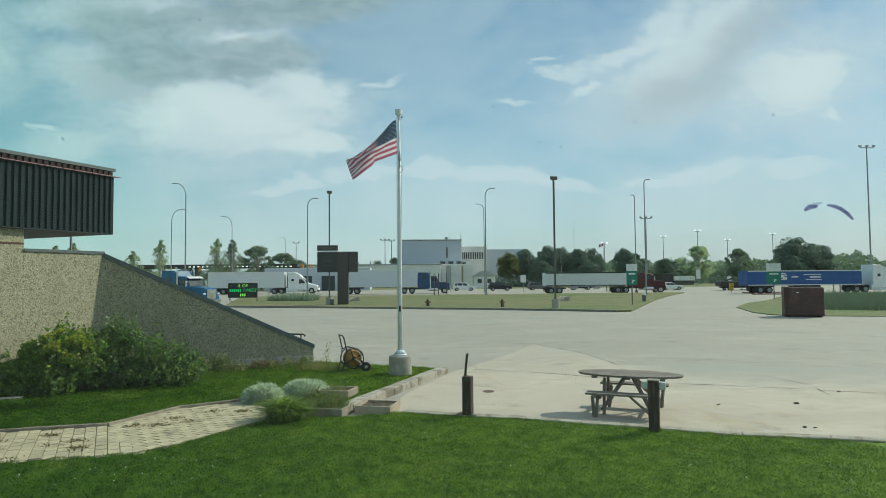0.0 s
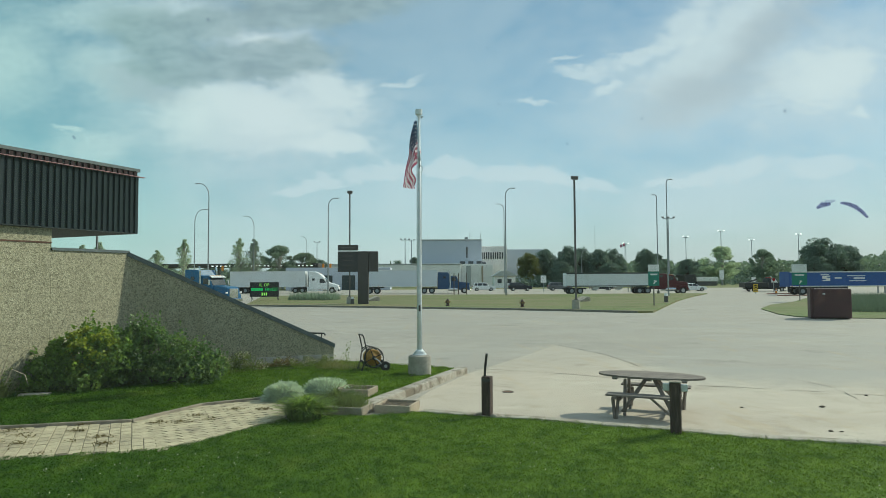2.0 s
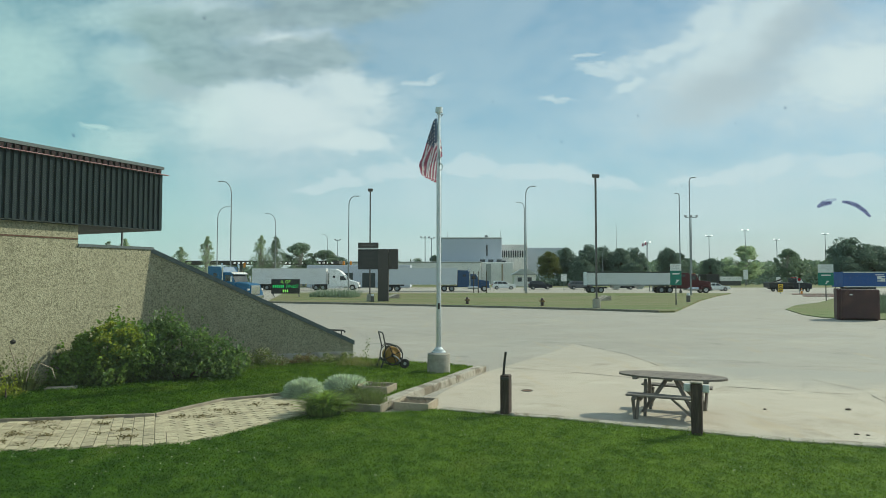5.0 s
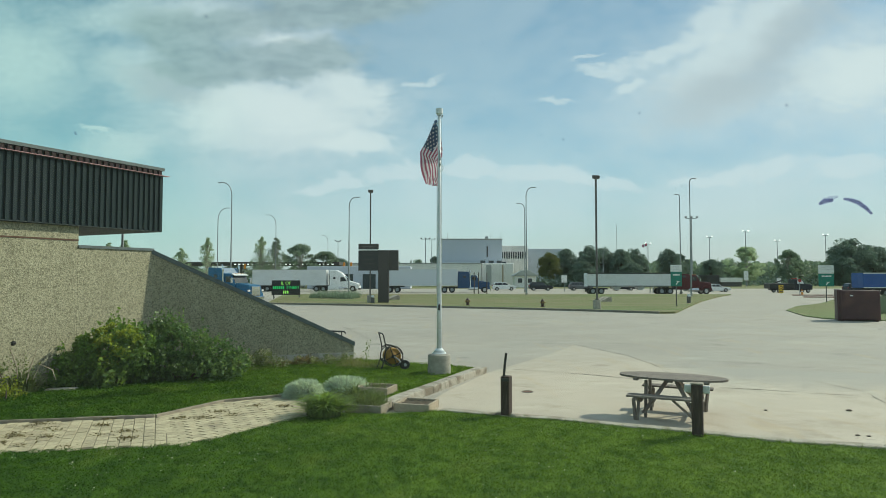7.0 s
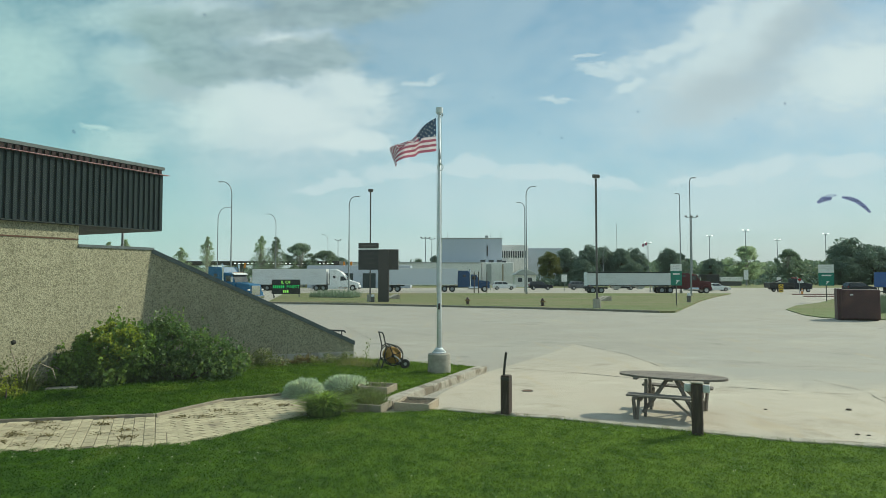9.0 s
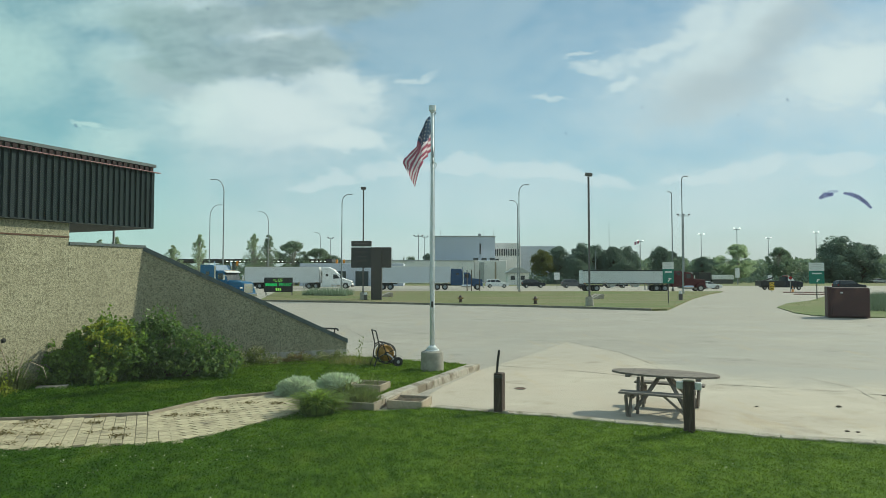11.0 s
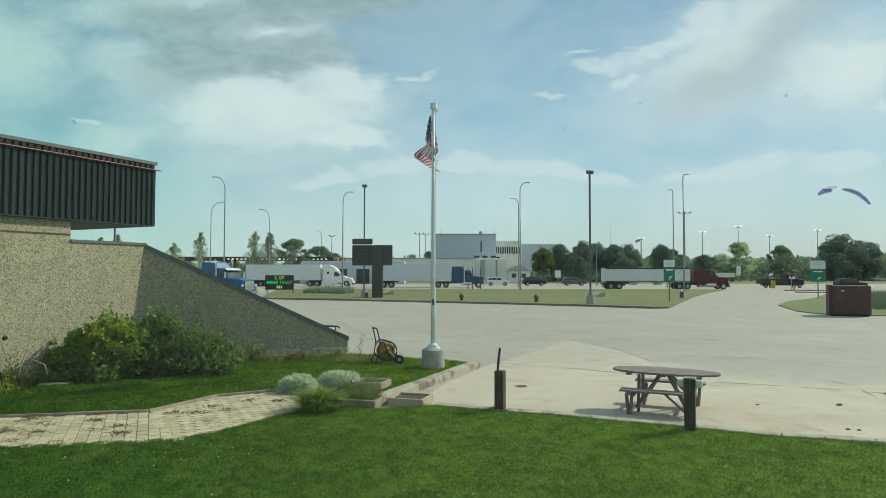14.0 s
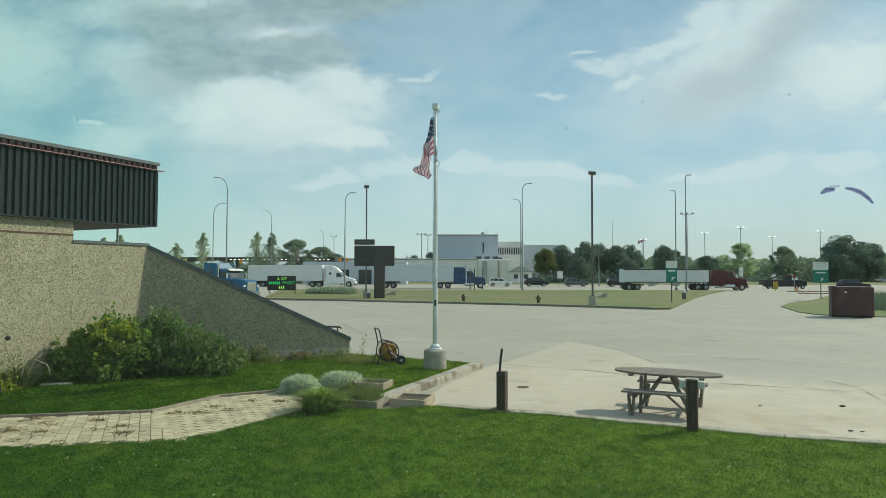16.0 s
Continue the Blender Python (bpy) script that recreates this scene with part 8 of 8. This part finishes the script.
def flag_state(t):
    """Pull of the top and the bottom fly corner (sideways, down) and the belly above and below, in hundredths of a metre, between noted moments."""
    rows = ((0.0, -130, 104, -119, 58, 0), (0.5, -95, 102, -92, 45, 0), (1.0, -44, 125, -5, 85, -12), (1.5, -72, 140, -12, 73, 10), (2.0, -34, 172, -2, 76, 0), (2.5, -14, 172, 18, 78, -36, 14), (3.0, 4, 158, 30, 66, -18), (3.5, -12, 160, 28, 72, -12, 10),
            (4.0, -16, 155, 30, 64, -24, 6), (4.5, -30, 150, 18, 60, -14, 4), (5.1, -38, 142, 10, 62, -10), (5.7, -14, 152, 22, 62, -24, 2), (6.3, 40, 142, 25, 55, -40, -6), (6.5, 56, 144, 40, 56, -50, -8), (7.0, -26, 165, 0, 70, -32), (7.5, -36, 146, -6, 62, -6), (8.0, -52, 84, -40, 30, 0), (8.5, -128, 58, -130, -3, 0), (9.0, -123, 84, -112, 30, 0))
    rows += ((9.2, -102, 108, -87, 57, 0), (10.2, -75, 125, -45, 70, 0), (11.3, -60, 130, -38, 88, 0), (11.5, -68, 164, -52, 78, 16, 6), (12.0, 32, 163, 38, 78, -48, 6), (12.5, 26, 160, 22, 74, -36), (13.0, -52, 152, 8, 62, -12), (13.5, -60, 122, -15, 74, 0, 26),
             (14.0, -18, 102, 27, 56, 0), (14.5, -33, 98, 22, 38, 0, 16), (15.0, 44, 138, 26, 60, 26, 2), (15.2, -12, 156, 15, 70, 0), (15.5, -32, 166, 0, 70, -6), (15.7, -32, 164, 2, 64, -8), (16.0, -50, 144, -15, 60, 0))
    for a, b in zip(rows, rows[1:]):
        if t <= b[0]:
            k = (t - a[0]) / (b[0] - a[0])
            k = k * k * (3 - 2 * k)
            p6, q6 = (r[6] if len(r) > 6 else -0.15 * r[5] for r in (a, b))
            return [(p + (q - p) * k) / 100 for p, q in zip(a[1:6] + (p6,), b[1:6] + (q6,))]
    return [p / 100 for p in rows[-1][1:6] + (0.0,)]


def wave_cloth(step, per):
    """The waving sheet as a grid of knots at even steps of time: cloth that keeps its lengths, hung at the hoist, drawn by wind and weight."""
    nu, nv = NC + 1, NR + 1
    U, V = np.meshgrid(np.linspace(0, 1, nu), np.linspace(0, 1, nv), indexing="ij")
    P = np.stack([-FL * 0.78 * U, 0.25 * U + 0.1 * np.sin(5 * U), -FH * V - 0.55 * U], -1)
    old = P.copy()
    hoist = np.stack([np.zeros(nv), np.zeros(nv), -FH * np.linspace(0, 1, nv)], -1)
    lu, lv = FL / NC, FH / NR
    links = [((slice(0, -1), slice(None)), (slice(1, None), slice(None)), lu, 0.5), ((slice(None), slice(0, -1)), (slice(None), slice(1, None)), lv, 0.5),
             ((slice(0, -1), slice(0, -1)), (slice(1, None), slice(1, None)), math.hypot(lu, lv), 0.22), ((slice(1, None), slice(0, -1)), (slice(0, -1), slice(1, None)), math.hypot(lu, lv), 0.22),
             ((slice(0, -3), slice(None)), (slice(3, None), slice(None)), 3 * lu, 0.05), ((slice(None), slice(0, -4)), (slice(None), slice(4, None)), 4 * lv, 0.06)]
    half = NC // 2
    out = []
    warm = 90
    dt = step / per
    for i in range(-warm, int(16.0 / step + 0.5) * per + 1):
        t = max(0.0, i * dt)
        xt, zt, xb, zb, belly, low = flag_state(t)
        hang = 0.12 * min(1.0, max(0.0, (zt - 0.8) * 2))
        top, bot = np.array([xt, -zt - hang]), np.array([xb, -FH - zb - hang])
        # what the free edge loses in height it goes back in depth
        deep = math.sqrt(max(0.0, FH * FH - float(((bot - top) ** 2).sum())))
        back = 0.15 + deep * (np.linspace(0, 1, nv) - 0.3)
        vel = (P - old) * 0.90
        old = P.copy()
        P = P + vel
        P[..., 2] -= 0.8 * dt * dt
        P[..., 1] += dt * dt * (1.2 + 3.0 * np.sin(9.0 * U - 6.5 * t + 2.5 * V) * U)
        for _ in range(14):
            # the gust draws the free edge and the belly
            edge = top + (bot - top) * np.linspace(0, 1, nv)[:, None]
            P[-1, :, 0] += 0.30 * (edge[:, 0] - P[-1, :, 0])
            P[-1, :, 2] += 0.30 * (edge[:, 1] - P[-1, :, 2])
            P[-1, :, 1] += 0.15 * (back - P[-1, :, 1])
            mid = 0.5 * edge[:, 0] + belly * (1 - V[0]) + low * V[0]
            P[half, :, 0] += 0.12 * (mid - P[half, :, 0])
            for a, b, rest, k in links:
                d = P[b] - P[a]
                l = np.sqrt((d * d).sum(-1, keepdims=True)) + 1e-9
                pull = k * d * (l - rest) / l
                if k < 0.1:      # stiffness against sharp folding only pushes apart
                    pull = np.where(l < rest * 0.75, k * d * (l - rest * 0.75) / l, 0.0)
                P[a] += pull
                P[b] -= pull
            P[0] = hoist + np.array([0.085, 0.07, 0.0]) * min(1.0, hang / 0.12) * (0.35 + 0.65 * V[0][:, None])
            near = np.abs(P[..., 0] - 0.07) < 0.10      # the cloth passes behind the pole
            P[..., 1] = np.where(near & (U > 0.04), np.maximum(P[..., 1], 0.10), P[..., 1])
        if i >= 0 and i % per == 0:
            out.append((round(t, 4), P.copy()))
    return out


def smooth_rows(marks, step, end=16.0):
    """Rows of (seconds, x) at even steps through noted moments, without overshoot."""
    out, t = [], 0.0
    ts, xs = [n[0] for n in marks], [n[1] for n in marks]
    while t < end + 1e-6:
        out.append((round(t, 3), float(np.interp(t, ts, xs))))
        t += step
    return out


def motions():
    # the maroon lorry: stands, then pulls forward
    going = smooth_rows(((0, 0.0), (10.2, 0.0), (10.9, 0.3), (11.5, 1.0), (12.0, 1.65), (13.0, 2.75), (14.0, 3.8), (15.0, 4.95), (16.0, 6.3)), 0.4)
    for root, x0 in ((MAROON_CAB, 41.85), (MAROON_TRAILER, 35.5)):
        walk(root, [(t, pose(x0 + x, 100, 0)) for t, x in going])
        for w, wx, wy, r in ROLLING[root.name]:
            walk(w, [(t, pose(wx, wy, r) @ Matrix.Rotation(x / r, 4, "Y")) for t, x in going])
    # the blue trailer: creeps away all the time
    creep = smooth_rows(((0, 0.0), (1.6, 1.9), (3.2, 4.0), (6.4, 7.9), (7.6, 9.85), (9.2, 12.4), (16.0, 23.8)), 0.32)
    for root, x0 in ((BLUE_TRAILER, 65.7), (WHITE_CAB, 73.0)):
        walk(root, [(t, pose(x0 + x, 89, 0)) for t, x in creep])
        for w, wx, wy, r in ROLLING[root.name]:
            walk(w, [(t, pose(wx, wy, r) @ Matrix.Rotation(x / r, 4, "Y")) for t, x in creep])
    # the insect: rests on the ledge below the window, flies a loop over the lawn and settles again
    flight = ((0.0, 0.30, 0.46, 1.966, 0, 0), (12.9, 0.30, 0.46, 1.966, 0, 0), (13.1, 0.20, 1.3, 2.05, -30, 50), (13.3, 0.213, 1.6, 2.353, -35, 20), (13.4, 0.281, 1.6, 2.204, 20, -10), (13.5, 0.349, 1.6, 2.302, -70, 10),
              (13.6, 0.318, 1.6, 2.388, -10, 60), (13.7, 0.52, 1.55, 2.235, 25, 0), (13.9, 0.6, 1.1, 1.99, 20, -60), (14.2, 0.45, 0.46, 1.966, 0, -20), (16.0, 0.45, 0.46, 1.966, 0, -20))
    walk(INSECT, [(t, pose(x, y, z, 0, pitch, yaw)) for t, x, y, z, pitch, yaw in flight])
    # the flag: every cloth piece rides on the waving sheet
    sheets = wave_cloth(0.125, 4)
    for ob, c, r in FLAG_PIECES:
        rows, last = [], None
        for t, P in sheets:
            a, b, d, e = (Vector(P[i, j]) for i, j in ((c, r), (c + 1, r), (c, r + 1), (c + 1, r + 1)))
            du = (b + e - a - d).normalized()
            n = (a + b - d - e).cross(du)
            n = n.normalized() if n.length > 1e-5 else Vector((0, 1, 0))
            q = Matrix((du, n, du.cross(n))).transposed().to_quaternion()
            if last is not None:
                q.make_compatible(last)
                turn = last.rotation_difference(q).angle
                if turn > 1.4:
                    q = last.slerp(q, 1.4 / turn)
            last = q
            rows.append((t, Matrix.LocRotScale((a + b + d + e) / 4, q, None)))
        walk(ob, rows)


motions()
